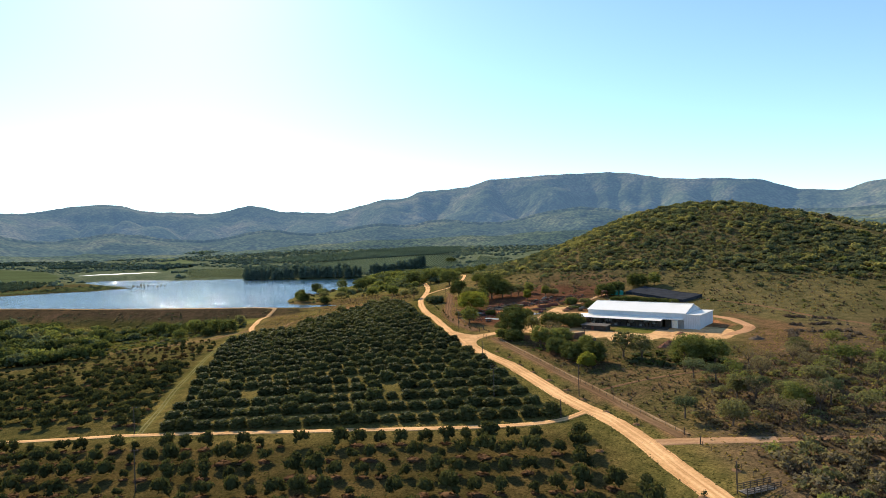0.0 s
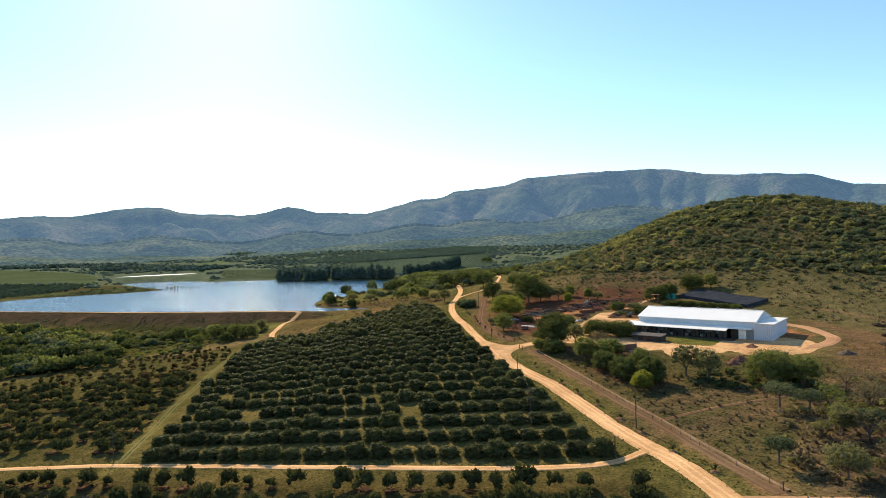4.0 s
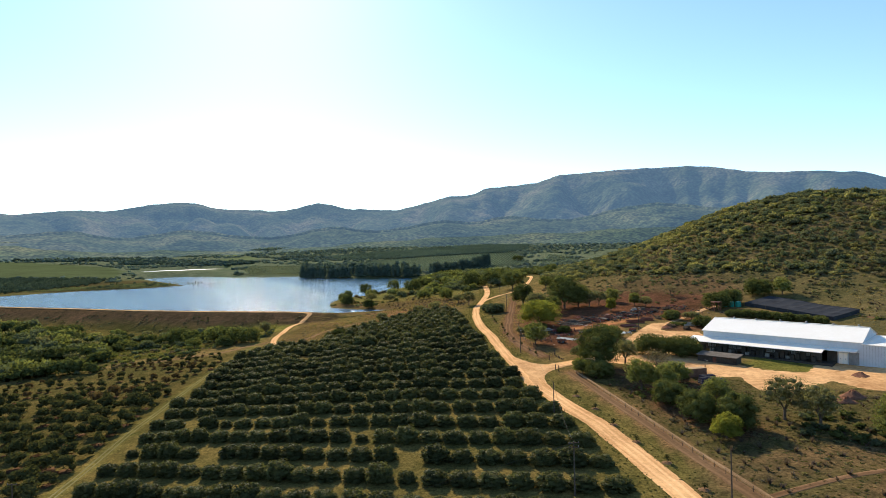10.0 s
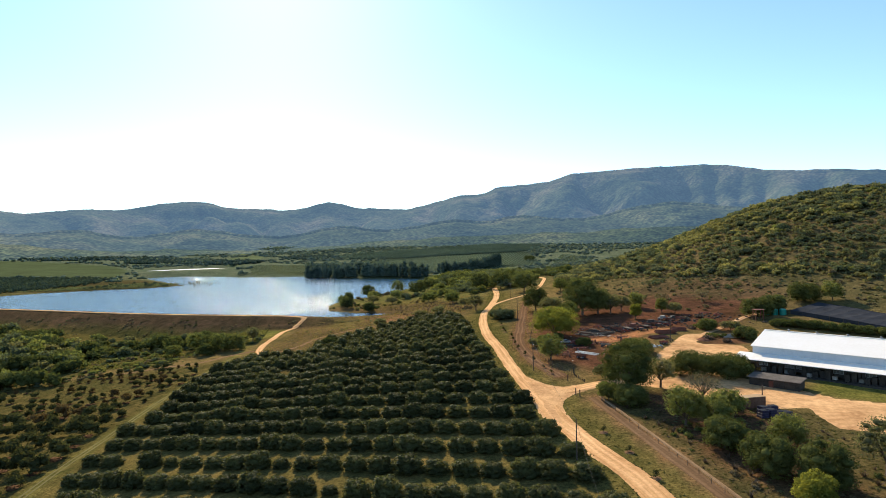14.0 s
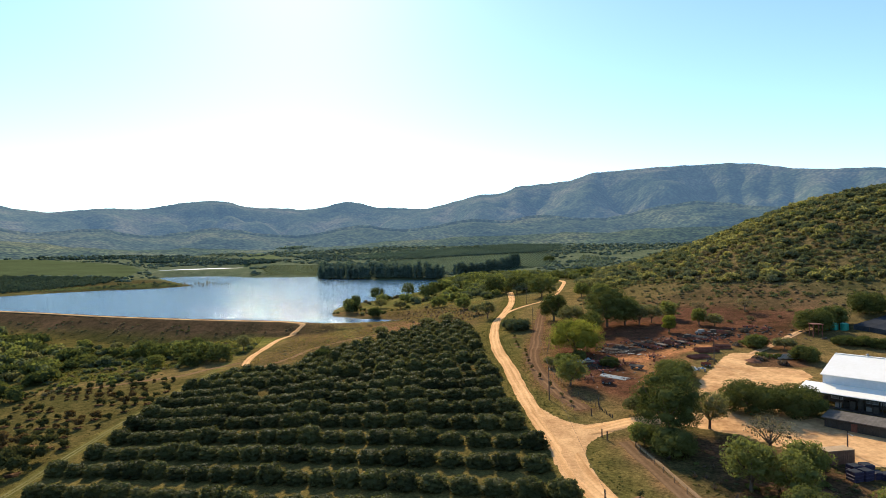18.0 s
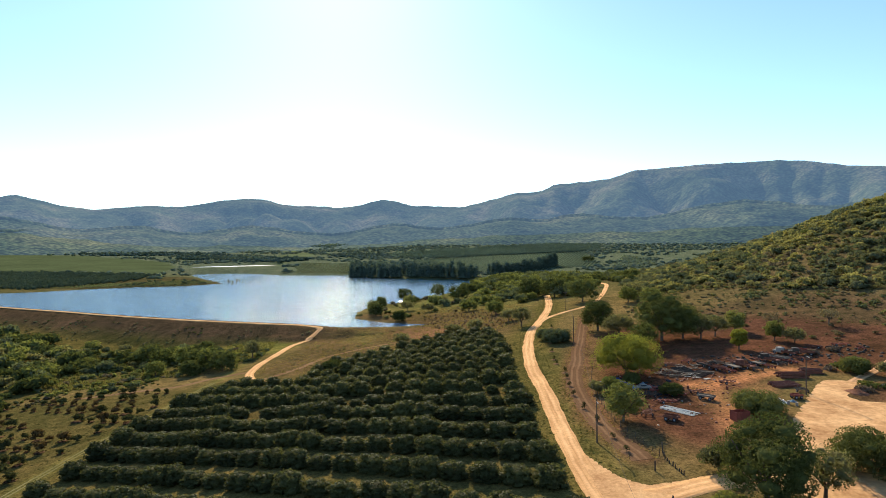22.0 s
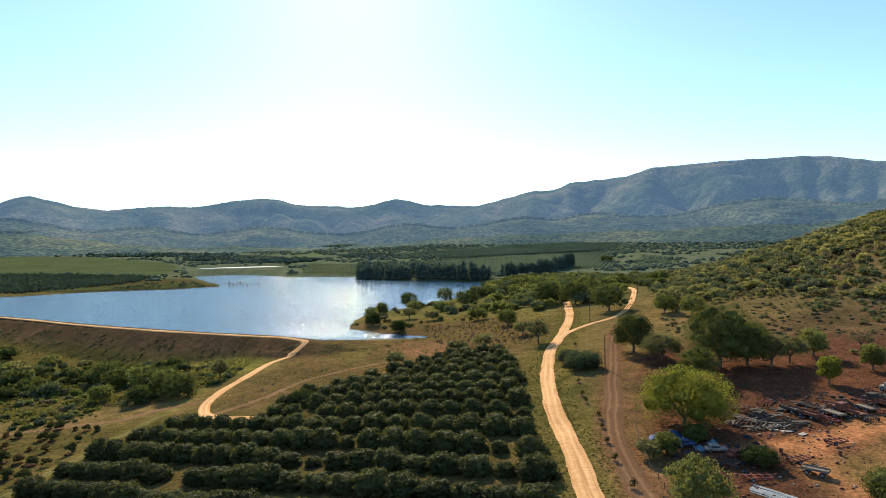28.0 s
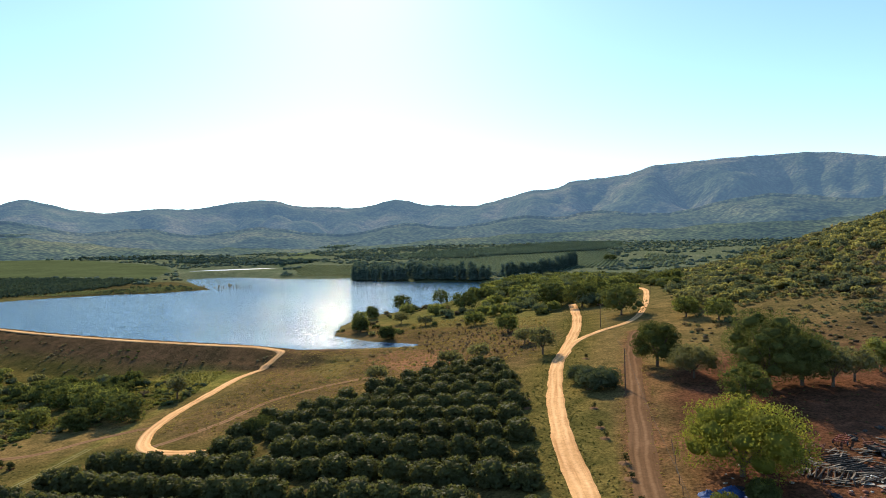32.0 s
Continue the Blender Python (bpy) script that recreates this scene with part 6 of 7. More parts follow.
def ribbed(x0, x1, ya, za, yb, zb, gap, rise=0.06):
    """Profiled roof sheeting from x0 to x1, sloping from (ya, za) to (yb, zb)."""
    bm = bmesh.new()
    n = int((x1 - x0) / gap)
    prev = None
    for k in range(n * 2 + 1):
        x = x0 + (x1 - x0) * k / (n * 2)
        up = rise if k % 2 else 0.0
        cur = [bm.verts.new((x, ya, za + up)), bm.verts.new((x, yb, zb + up)), bm.verts.new((x, ya, za - 0.15)), bm.verts.new((x, yb, zb - 0.15))]
        if prev:
            bm.faces.new((prev[0], cur[0], cur[1], prev[1]))
            bm.faces.new((prev[2], prev[3], cur[3], cur[2]))
            bm.faces.new((prev[0], prev[2], cur[2], cur[0]))
            bm.faces.new((prev[1], cur[1], cur[3], prev[3]))
        prev = cur
    bmesh.ops.recalc_face_normals(bm, faces=bm.faces[:])
    return bm


SHED = Matrix(((0.772, 0.635, 0, 86.8), (-0.635, 0.772, 0, 339.9), (0, 0, 1, BASE), (0, 0, 0, 1)))
shed = empty("packing_shed", SHED, "long white metal packing shed with a low front awning", "shed")
for x in (0.0, 50.7):
    bm = bmesh.new()
    ring = [bm.verts.new((x + dx, y, z)) for dx in (0, 0.3) for y, z in ((-12.7, -4), (12.7, -4), (12.7, 7.2), (0, 10.7), (-12.7, 7.2))]
    bm.faces.new(ring[:5])
    bm.faces.new(ring[5:][::-1])
    for k in range(5):
        bm.faces.new((ring[k], ring[(k + 1) % 5], ring[5 + (k + 1) % 5], ring[5 + k]))
    bmesh.ops.recalc_face_normals(bm, faces=bm.faces[:])
    part("gable_wall", bm, M_WALLP, shed)
part("front_wall", box(0.3, -12.7, 4.6, 44, -12.4, 7.15), M_WALLP, shed)
part("front_wall", box(44, -12.7, -3, 50.7, -12.4, 7.15), M_WALLP, shed)
part("rear_wall", box(0.3, 12.4, -3, 50.7, 12.7, 7.15), M_WALLP, shed)
part("roof", ribbed(-0.4, 51.4, -13.3, 7.25, 0, 10.95, 0.9, 0.008), M_WHITE, shed, "bright white profiled roof sheeting")
part("roof", ribbed(-0.4, 51.4, 13.3, 7.25, 0, 10.95, 0.9, 0.025), M_WHITE, shed, "bright white profiled roof sheeting")
part("ridge_cap", slab((-0.4, -0.5, 11.0), (51.4, -0.5, 11.0), (51.4, 0.5, 11.0), (-0.4, 0.5, 11.0), 0.12), M_WHITE, shed)
for x in (7, 15, 23.5, 32, 40.5, 48):
    bm = bmesh.new()
    tube_bm(bm, (x, 0.3, 10.9), (x, 0.3, 11.35), 0.3, 0.3, 10)
    tube_bm(bm, (x, 0.3, 11.35), (x, 0.3, 11.6), 0.45, 0.2, 10)
    part("roof_vent", bm, M_GREY, shed, "grey rotary roof vent")
part("awning", ribbed(-4, 41, -19, 3.7, -12.6, 4.9, 0.9, 0.012), M_WHITE, shed, "white sheet awning along the front")
part("awning", ribbed(39.5, 50, -15.6, 4.3, -12.7, 4.7, 0.9, 0.05), M_WHITE, shed, "short white sheet awning over the doors")
# posts coloured dark to carry the shade under the awning
for k in range(11):
    x = -3.6 + k * 4.43
    part("awning_post", box(x - 0.08, -18.8, -3, x + 0.08, -18.6, 3.6), M_DARK, shed)
part("awning_beam", box(-3.8, -18.85, 3.3, 40.8, -18.6, 3.52), M_DARK, shed)
part("awning_floor", box(-4, -18.9, -3.5, 44, -12.6, 0.15), M_DARK, shed, "raised dark loading floor")
M_STAINED = surface("stained_board", (0.09, 0.073, 0.06), (0.17, 0.14, 0.118), 0.5, 4, 0.85, 0.2, 0.03)
for k in range(12):
    x = -1.5 + k * 3.45
    part("wall_panel", box(x, -13.0, 0.1, x + 3.3, -12.75, 4.6), M_STAINED, shed, "dark boarded wall under the awning")
for k in range(26):
    x = -2.5 + k * 1.6
    if k % 7 != 3:
        part("crate", box(x, -17.6 + (k % 3) * 0.5, 0.15, x + 1.25, -16.2 + (k % 3) * 0.5, 1.2 + 0.55 * ((k * 5) % 4), bevel=0.03), M_DARK if k % 4 else M_CREAM, shed, "stacked wooden fruit crate")
for x in (2, 9.5, 12.6, 22.5, 30.5, 33.6):
    w = part("window", box(x, -13.12, 1.3, x + 2.6, -13.0, 2.7), M_WALLP, shed, "white framed window under the awning")
    for k in range(3):
        part("pane", box(x + 0.12 + k * 0.82, -13.16, 1.42, x + 0.84 + k * 0.82, -13.12, 2.58), M_GREY, w)
# no opening is cut: a dark slab stands for the doorway's shade
part("dark_doorway", box(41.2, -13.05, -0.3, 44.2, -12.72, 4.1), M_DARK, shed, "dark panel standing in for the shade of a doorway")
for x in (44.6, 45.9):
    d = part("door", box(x, -12.95, -0.3, x + 1.2, -12.72, 3.4, bevel=0.03), M_WHITE, shed, "white sliding door leaf")
    part("handle", box(x + 0.5, -13.02, 1.2, x + 0.6, -12.95, 1.6), M_GREY, d)
part("shutter", box(47.4, -12.9, -0.3, 50.3, -12.72, 3.8), M_GREY, shed, "grey roller shutter")
bm = box(51.0, -12.7, -4, 57.6, 11, 6.6)
part("annex", bm, M_WALLP, shed, "white lean-to at the gable end")
part("annex_roof", ribbed(50.95, 58.0, -13.1, 6.75, 11.4, 6.95, 0.9, 0.05), M_WHITE, shed, "white annex roof sheeting")
for k in range(8):
    part("wall_seam", box(51.5 + k * 0.8, -12.74, -2, 51.54 + k * 0.8, -12.7, 6.5), M_GREY, shed)

# hut beside the drive
hut = empty("store_hut", SHED @ Matrix.Translation((6.2, -34, hz(76, 308) - BASE - 0.3)), "dark timber store hut with a flat grey roof", "hut")
for k in range(10):
    part("wall_board", box(k * 1.3, 0, -1, k * 1.3 + 1.26, 0.15, 2.6), M_DARK, hut)
part("side_wall", box(0, 0.15, -1, 0.15, 5, 2.6), M_DARK, hut)
part("side_wall", box(12.85, 0.15, -1, 13, 5, 2.6), M_DARK, hut)
part("rear_wall", box(0.15, 4.85, -1, 12.85, 5, 2.8), M_DARK, hut)
part("roof", ribbed(-0.5, 13.5, -0.7, 2.7, 5.6, 3.2, 0.8, 0.03), surface("old_sheet", (0.1, 0.085, 0.07), (0.19, 0.165, 0.14), 0.6, 4, 0.9, 0.1, 0.02), hut, "weathered brown grey sheet roof")
part("door", box(5.2, -0.06, -0.2, 6.4, 0.0, 2.1), M_RUST, hut)

# shade house
SHADE = Matrix(((0.475, 0.88, 0, 125.5), (-0.88, 0.475, 0, 410.5), (0, 0, 1, 0), (0, 0, 0, 1)))
shade = empty("shade_house", SHADE, "low black net shade house on poles", "shade house")


def shade_z(u, v):
    p = SHADE @ Vector((u, v, 0))
    return hz(p.x, p.y)


bm = bmesh.new()
grid = [[bm.verts.new((u, v, shade_z(u, v) + 1.85 - 0.22 * abs(math.sin(u * math.pi / 6)) - 0.12 * abs(math.sin(v * math.pi / 6)))) for v in range(0, 19)] for u in range(0, 47)]
for a in range(46):
    for c in range(18):
        bm.faces.new((grid[a][c], grid[a + 1][c], grid[a + 1][c + 1], grid[a][c + 1]))
part("net_roof", bm, M_NET, shade, "sagging black shade net")
for edge in ("front", "end", "back", "start"):
    bm = bmesh.new()
    run = {"front": [(u, 0) for u in range(0, 47)], "back": [(u, 18) for u in range(0, 47)], "end": [(46, v) for v in range(0, 19)], "start": [(0, v) for v in range(0, 19)]}[edge]
    cols = [(bm.verts.new((u, v, shade_z(u, v) - 0.1)), bm.verts.new((u, v, shade_z(u, v) + 1.8))) for u, v in run]
    for a, c in zip(cols, cols[1:]):
        bm.faces.new((a[0], c[0], c[1], a[1]))
    part("net_side", bm, M_NET, shade)
for u in range(0, 47, 6):
    for v in range(0, 19, 6):
        bm = bmesh.new()
        tube_bm(bm, (u, v, shade_z(u, v) - 0.4), (u, v, shade_z(u, v) + 2.0), 0.08, 0.07, 6)
        part("pole", bm, M_POLE, shade)

# tanks and stand
for x, y, r, h in ((119.8, 413, 1.4, 2.4), (122.6, 411.2, 1.4, 2.4), (117.2, 414.6, 1.2, 2.0)):
    tank = empty("water_tank", pose(x, y, hz(x, y) + 0.05), "teal plastic water tank with a domed lid", "tank", "water tanks")
    bm = bmesh.new()
    tube_bm(bm, (0, 0, -0.3), (0, 0, h), r, r, 18)
    tube_bm(bm, (0, 0, h), (0, 0, h + 0.35), r, r * 0.45, 18)
    part("body", bm, M_TEAL, tank)
    bm = bmesh.new()
    tube_bm(bm, (0, 0, h + 0.3), (0, 0, h + 0.5), 0.35, 0.35, 12)
    part("lid", bm, M_DARK, tank)
    for z in (0.6, 1.2, 1.8):
        bm = bmesh.new()
        tube_bm(bm, (0, 0, z), (0, 0, z + 0.08), r + 0.04, r + 0.04, 18)
        part("rib", bm, M_TEAL, tank)
stand = empty("tank_stand", pose(109.2, 403.8, hz(109.2, 403.8)), "rusty steel stand with an open platform", "stand")
for x in (-1.6, 1.6):
    for y in (-1.6, 1.6):
        part("leg", box(x - 0.12, y - 0.12, -0.4, x + 0.12, y + 0.12, 4.6), M_RUST, stand)
part("platform", box(-2, -2, 4.6, 2, 2, 4.8), M_RUST, stand)
for x in (-1.6, 1.6):
    bm = bmesh.new()
    tube_bm(bm, (x, -1.6, 0.4), (x, 1.6, 4.2), 0.07, 0.07, 5)
    part("brace", bm, M_RUST, stand)

# ---- poles, cables, fences ----


def utility_pole(x, y, h, arms=1, lamp=False):
    ob = empty("utility_pole", pose(x, y, hz(x, y), 0.6, -0.4, 8), "weathered timber power pole on the grass", "pole", "power poles")
    bm = bmesh.new()
    tube_bm(bm, (0, 0, -1), (0, 0, h), 0.17, 0.11, 9)
    part("mast", bm, M_POLE, ob)
    for k in range(arms):
        z = h - 0.35 - 0.9 * k
        arm = part("crossarm", box(-1.1, -0.08, z, 1.1, 0.08, z + 0.16, bevel=0.02), M_POLE, ob)
        for a in (-0.95, 0, 0.95):
            bm = bmesh.new()
            tube_bm(bm, (a, 0, z + 0.16), (a, 0, z + 0.42), 0.06, 0.04, 7)
            part("insulator", bm, M_GREY, arm)
    if lamp:
        a = part("lamp_arm", box(-0.05, -1.3, h - 0.5, 0.05, 0, h - 0.42), M_GREY, ob)
        part("lamp_head", box(-0.16, -1.75, h - 0.56, 0.16, -1.2, h - 0.4, bevel=0.04), M_CREAM, a)
    return Vector((x, y, hz(x, y) + h))


P = {}
for key, x, y, h, arms, lamp in (("a", 58.6, 133.5, 5, 0, False), ("b", 42.2, 203.5, 11, 0, False), ("c", 15, 258, 9, 0, False), ("d", 15, 212, 11, 2, False), ("e", 8.3, 331, 9.5, 0, True), ("f", 4, 441, 10.5, 0, False),
                                 ("g", 0, 538, 10, 1, False), ("h", -84, 165, 11, 1, False), ("i", -108, 213, 9, 1, False), ("j", 62.8, 368.4, 10.5, 0, True), ("k", 32.4, 186, 5.5, 0, False), ("l", 30, 640, 10, 0, False), ("m", 67.4, 294.1, 4.5, 0, True)):
    P[key] = utility_pole(x, y, h, arms, lamp)


def cable(name, a, b, sag, words):
    bm = bmesh.new()
    last = None
    for k in range(13):
        u = k / 12
        p = a.lerp(b, u) - Vector((0, 0, 4 * sag * u * (1 - u)))
        if last is not None:
            tube_bm(bm, last, p, 0.022, 0.022, 4)
        last = p
    tagged(part(name, bm, M_DARK), words, "cable")


for a, b in ("hd", "dc", "ce", "ef", "fg", "ej"):
    cable("power_cable", P[a] - Vector((0, 0, 0.3)), P[b] - Vector((0, 0, 0.3)), 1.6, "thin dark power cable between timber poles")


def fence(pts, gap, h, words):
    Q = resample(pts, gap)
    ob = empty("fence", pose(0, 0, 0), words, "fence", "field fences")
    tops = []
    for k, (x, y) in enumerate(Q):
        z = hz(x, y)
        bm = bmesh.new()
        tube_bm(bm, (x, y, z - 0.3), (x + 0.05 * math.sin(k), y, z + h * (0.9 + 0.1 * math.sin(k * 2.3))), 0.07, 0.06, 5)
        part("post", bm, M_POLE, ob)
        tops.append((x, y, z))
    for lift in (0.45, 0.85, 1.2):
        bm = bmesh.new()
        for a, b in zip(tops, tops[1:]):
            tube_bm(bm, (a[0], a[1], a[2] + lift), (b[0], b[1], b[2] + lift), 0.008, 0.008, 3)
        part("strand", bm, M_DARK, ob)


fence([(26, 297), (35, 261), (47, 214), (55, 182), (60, 164)], 4.0, 1.35, "old wire fence on short timber posts")
fence([(61, 155), (63, 140), (66, 120)], 4.0, 1.35, "old wire fence beside the gateway")
fence([(21, 322), (13, 345), (9, 375), (10, 400)], 3.2, 1.5, "leaning post fence along the scrap yard")
for x, y in ((60, 163), (61, 156), (19.5, 303), (20.5, 301.5), (18.5, 317)):
    ob = empty("gate_post", pose(x, y, hz(x, y)), "stout dark timber gate post", "post", "gate posts")
    bm = bmesh.new()
    tube_bm(bm, (0, 0, -0.5), (0, 0, 1.9), 0.16, 0.14, 8)
    part("shaft", bm, M_POLE, ob)
    bm = bmesh.new()
    tube_bm(bm, (0, 0, 1.9), (0, 0, 2.0), 0.17, 0.05, 8)
    part("cap", bm, M_POLE, ob)

# loading ramp by the roadside
ramp = empty("loading_ramp", pose(61.3, 129.8, hz(61.3, 129.8), 0, 0, 19), "dark timber livestock loading ramp with rails", "ramp")
for wy in (-1.3, 1.3):
    for k in range(6):
        part("post", box(-4.5 + k * 1.8 - 0.09, wy - 0.09, -0.5, -4.5 + k * 1.8 + 0.09, wy + 0.09, 1.75, bevel=0.02), M_POLE, ramp)
    for z in (0.75, 1.2, 1.6):
        part("rail", box(-4.6, wy - 0.16, z, 4.6, wy - 0.09, z + 0.14), M_POLE, ramp)
for k in range(14):
    part("deck_board", box(-4.4 + k * 0.63, -1.18, 0.3, -3.83 + k * 0.63, 1.18, 0.36), M_OLDWOOD, ramp)
for k in range(3):
    part("cross_beam", box(-4.4 + k * 4.2, -1.2, 0.16, -4.2 + k * 4.2, 1.2, 0.29), M_POLE, ramp)

# ---- scrap yard ----


def wheel(ob, x, y, r=0.45, w=0.25):
    bm = bmesh.new()
    tube_bm(bm, (x, y - w / 2, r), (x, y + w / 2, r), r, r, 12)
    t = part("tyre", bm, M_NET, ob)
    bm = bmesh.new()
    tube_bm(bm, (x, y - w / 2 - 0.02, r), (x, y + w / 2 + 0.02, r), r * 0.5, r * 0.5, 10)
    part("rim", bm, M_GREY, t)


def trailer(x, y, turn, length, width, mat, words, sides=0.5, lift=0.7):
    ob = empty("farm_trailer", pose(x, y, hz(x, y), 0, 0, turn), words, "trailer", "old trailers")
    part("bed", box(-length / 2, -width / 2, lift, length / 2, width / 2, lift + 0.16, bevel=0.03), mat, ob)
    for a, b, c, d in ((-length / 2, -width / 2, length / 2, -width / 2 + 0.08), (-length / 2, width / 2 - 0.08, length / 2, width / 2), (-length / 2, -width / 2 + 0.08, -length / 2 + 0.08, width / 2 - 0.08)):
        part("side_board", box(a, b, lift + 0.16, c, d, lift + 0.16 + sides), mat, ob)
    for wx in (-length * 0.28, length * 0.28):
        for wy in (-width / 2, width / 2):
            wheel(ob, wx, wy)
    bm = bmesh.new()
    tube_bm(bm, (length / 2, 0, lift), (length / 2 + 1.6, 0, 0.35), 0.07, 0.07, 6)
    part("drawbar", bm, M_RUST, ob)
    return ob


def truck(x, y, turn, mat, words):
    ob = empty("scrap_truck", pose(x, y, hz(x, y), 0, 0, turn), words, "truck", "old vehicles")
    bm = box(1.2, -1.05, 0.6, 3.0, 1.05, 2.3, bevel=0.12)
    cab = part("cab", bm, mat, ob)
    part("windscreen", box(2.98, -0.85, 1.45, 3.04, 0.85, 2.1), M_NET, cab)
    part("bonnet", box(3.0, -0.9, 0.6, 4.1, 0.9, 1.4, bevel=0.1), mat, ob)
    part("load_bed", box(-3.2, -1.15, 0.85, 1.1, 1.15, 1.05, bevel=0.03), M_RUST, ob)
    for y0 in (-1.15, 1.07):
        part("side_rail", box(-3.2, y0, 1.05, 1.1, y0 + 0.08, 1.5), M_RUST, ob)
    for wx in (-2.2, 3.3):
        for wy in (-1.0, 1.0):
            wheel(ob, wx, wy, 0.5)


def car(x, y, turn, mat, words):
    ob = empty("car_wreck", pose(x, y, hz(x, y), 0, 0, turn), words, "car", "old vehicles")
    part("body", box(-2.0, -0.85, 0.35, 2.0, 0.85, 0.95, bevel=0.18), mat, ob)
    roof = part("cabin", box(-1.2, -0.75, 0.93, 0.8, 0.75, 1.45, bevel=0.2), mat, ob)
    part("window", box(-1.0, -0.78, 1.02, 0.6, 0.78, 1.28), M_NET, roof)
    for wx in (-1.25, 1.3):
        for wy in (-0.8, 0.8):
            wheel(ob, wx, wy, 0.32, 0.2)
    for wy in (-0.6, 0.6):
        part("headlight", box(1.97, wy - 0.15, 0.6, 2.03, wy + 0.15, 0.78), M_CREAM, ob)


trailer(37.2, 362.5, 150, 4.2, 2.0, M_OLDWOOD, "flat grey farm trailer with low sides", 0.25, 0.9)
trailer(25.9, 345.9, 160, 3.4, 2.2, M_RUST, "rusty brown tipping trailer on worn ground")
trailer(46.4, 393.4, 120, 5, 2.2, M_RUST, "rusty trailer in a row of scrap")
trailer(51.7, 395.1, 115, 5, 2.3, M_OLDWOOD, "pale flat trailer in a row of scrap", 0.15)
truck(55.4, 396, 118, M_RUST, "rusty old truck in a row of scrap")
trailer(59.8, 399.6, 112, 4.6, 2.2, M_OLDWOOD, "pale trailer in a row of scrap", 0.2)
truck(64.8, 403.9, 120, M_DARK, "dark grey old truck in a row of scrap")
trailer(43.8, 397, 118, 4.6, 2.2, M_DARK, "dark flat trailer in a row of scrap", 0.3)
trailer(68.4, 406.8, 120, 6, 2.3, M_OLDWOOD, "long pale trailer in a row of scrap", 0.35)
truck(72.2, 412.3, 130, M_CREAM, "cream coloured old truck in a row of scrap")
truck(77, 412, 175, M_DARK, "dark old truck beside the scrap row")
car(12, 375, 12, M_BLUE, "blue car wreck under the lime tree")
car(17.6, 374.6, 20, M_BLUE, "faded blue car wreck under the lime tree")
car(22.8, 372, 10, M_CREAM, "cream car wreck by the bushes")
car(26, 369.5, 35, M_RED, "red car wreck by the bushes")
trailer(59.2, 364.5, 20, 2.6, 1.6, M_RED, "orange red implement on wheels", 0.4)
# the red machine by the container, made from the trailer shape
trailer(57.6, 288.6, 70, 3.2, 2, M_RED, "dark red machine at the yard edge, built as a trailer", 0.8)
for x, y, turn in ((41.3, 347, 25),):
    ob = empty("steel_skip", pose(x, y, hz(x, y), 0, 0, turn), "dull red steel skip open at the top", "skip", "steel skips")
    part("floor", box(-1.8, -1.2, 0.1, 1.8, 1.2, 0.2), M_RED, ob)
    for a in ((-1.8, -1.2, 1.8, -1.12), (-1.8, 1.12, 1.8, 1.2), (-1.8, -1.12, -1.72, 1.12), (1.72, -1.12, 1.8, 1.12)):
        part("side", box(a[0], a[1], -0.2, a[2], a[3], 2.1), M_RED, ob)

RS = random.Random(9)


def bundle(name, x, y, turn, count, length, r, mat, words, category, piece, spread=1.8, layers=1):
    """Long pieces lying loosely side by side."""
    ob = empty(name, pose(x, y, hz(x, y), 0, 0, turn), words, category)
    for k in range(count):
        off = -spread + 2 * spread * (k % (count // layers)) / max(count // layers - 1, 1) + RS.uniform(-0.12, 0.12)
        z = r + (k // (count // layers)) * r * 2
        lean, ln = RS.uniform(-0.35, 0.35), length * RS.uniform(0.85, 1.1)
        bm = bmesh.new()
        ends = []
        for u, v in ((-ln / 2, off - lean), (ln / 2, off + lean)):
            q = Matrix.Rotation(math.radians(turn), 2) @ Vector((u, v))
            ends.append((u, v, hz(x + q.x, y + q.y) - hz(x, y) + z))
        tube_bm(bm, ends[0], ends[1], r, r, 7)
        part(piece, bm, mat, ob)
    return ob


bundle("pipe_stack", 28.8, 352.8, -38, 9, 9.5, 0.09, M_PIPE, "pale irrigation pipes lying side by side", "pipes", "pipe", 1.5)
bundle("timber_heap", 36.7, 391.6, 20, 22, 5, 0.12, M_DARK, "heap of dark old timbers", "timber", "timber", 3.5, 2)
bundle("timber_heap", 41, 388, -35, 20, 4.5, 0.12, M_POLE, "scattered heap of grey timbers", "timber", "timber", 3.5, 2)
bundle("timber_heap", 32.5, 387, 65, 16, 5, 0.12, M_POLE, "loose heap of brown poles", "timber", "timber", 3, 2)
bundle("beam_stack", 65.3, 386, 8, 14, 8, 0.2, M_RUST, "rust red steel beams in a stack", "beams", "beam", 1.6, 3)
bundle("beam_stack", 60.3, 377, 15, 16, 7, 0.18, M_RUST, "rust red steel frames in a stack", "beams", "beam", 2.2, 2)
bundle("beam_stack", 71.8, 390.6, -5, 9, 6, 0.22, M_RUST, "rust red girders in a stack", "beams", "beam", 0.9, 3)
bundle("log_stack", 87.8, 375.7, 5, 14, 7, 0.22, M_CREAM, "pale logs stacked at the yard edge", "logs", "log", 1.8, 2)
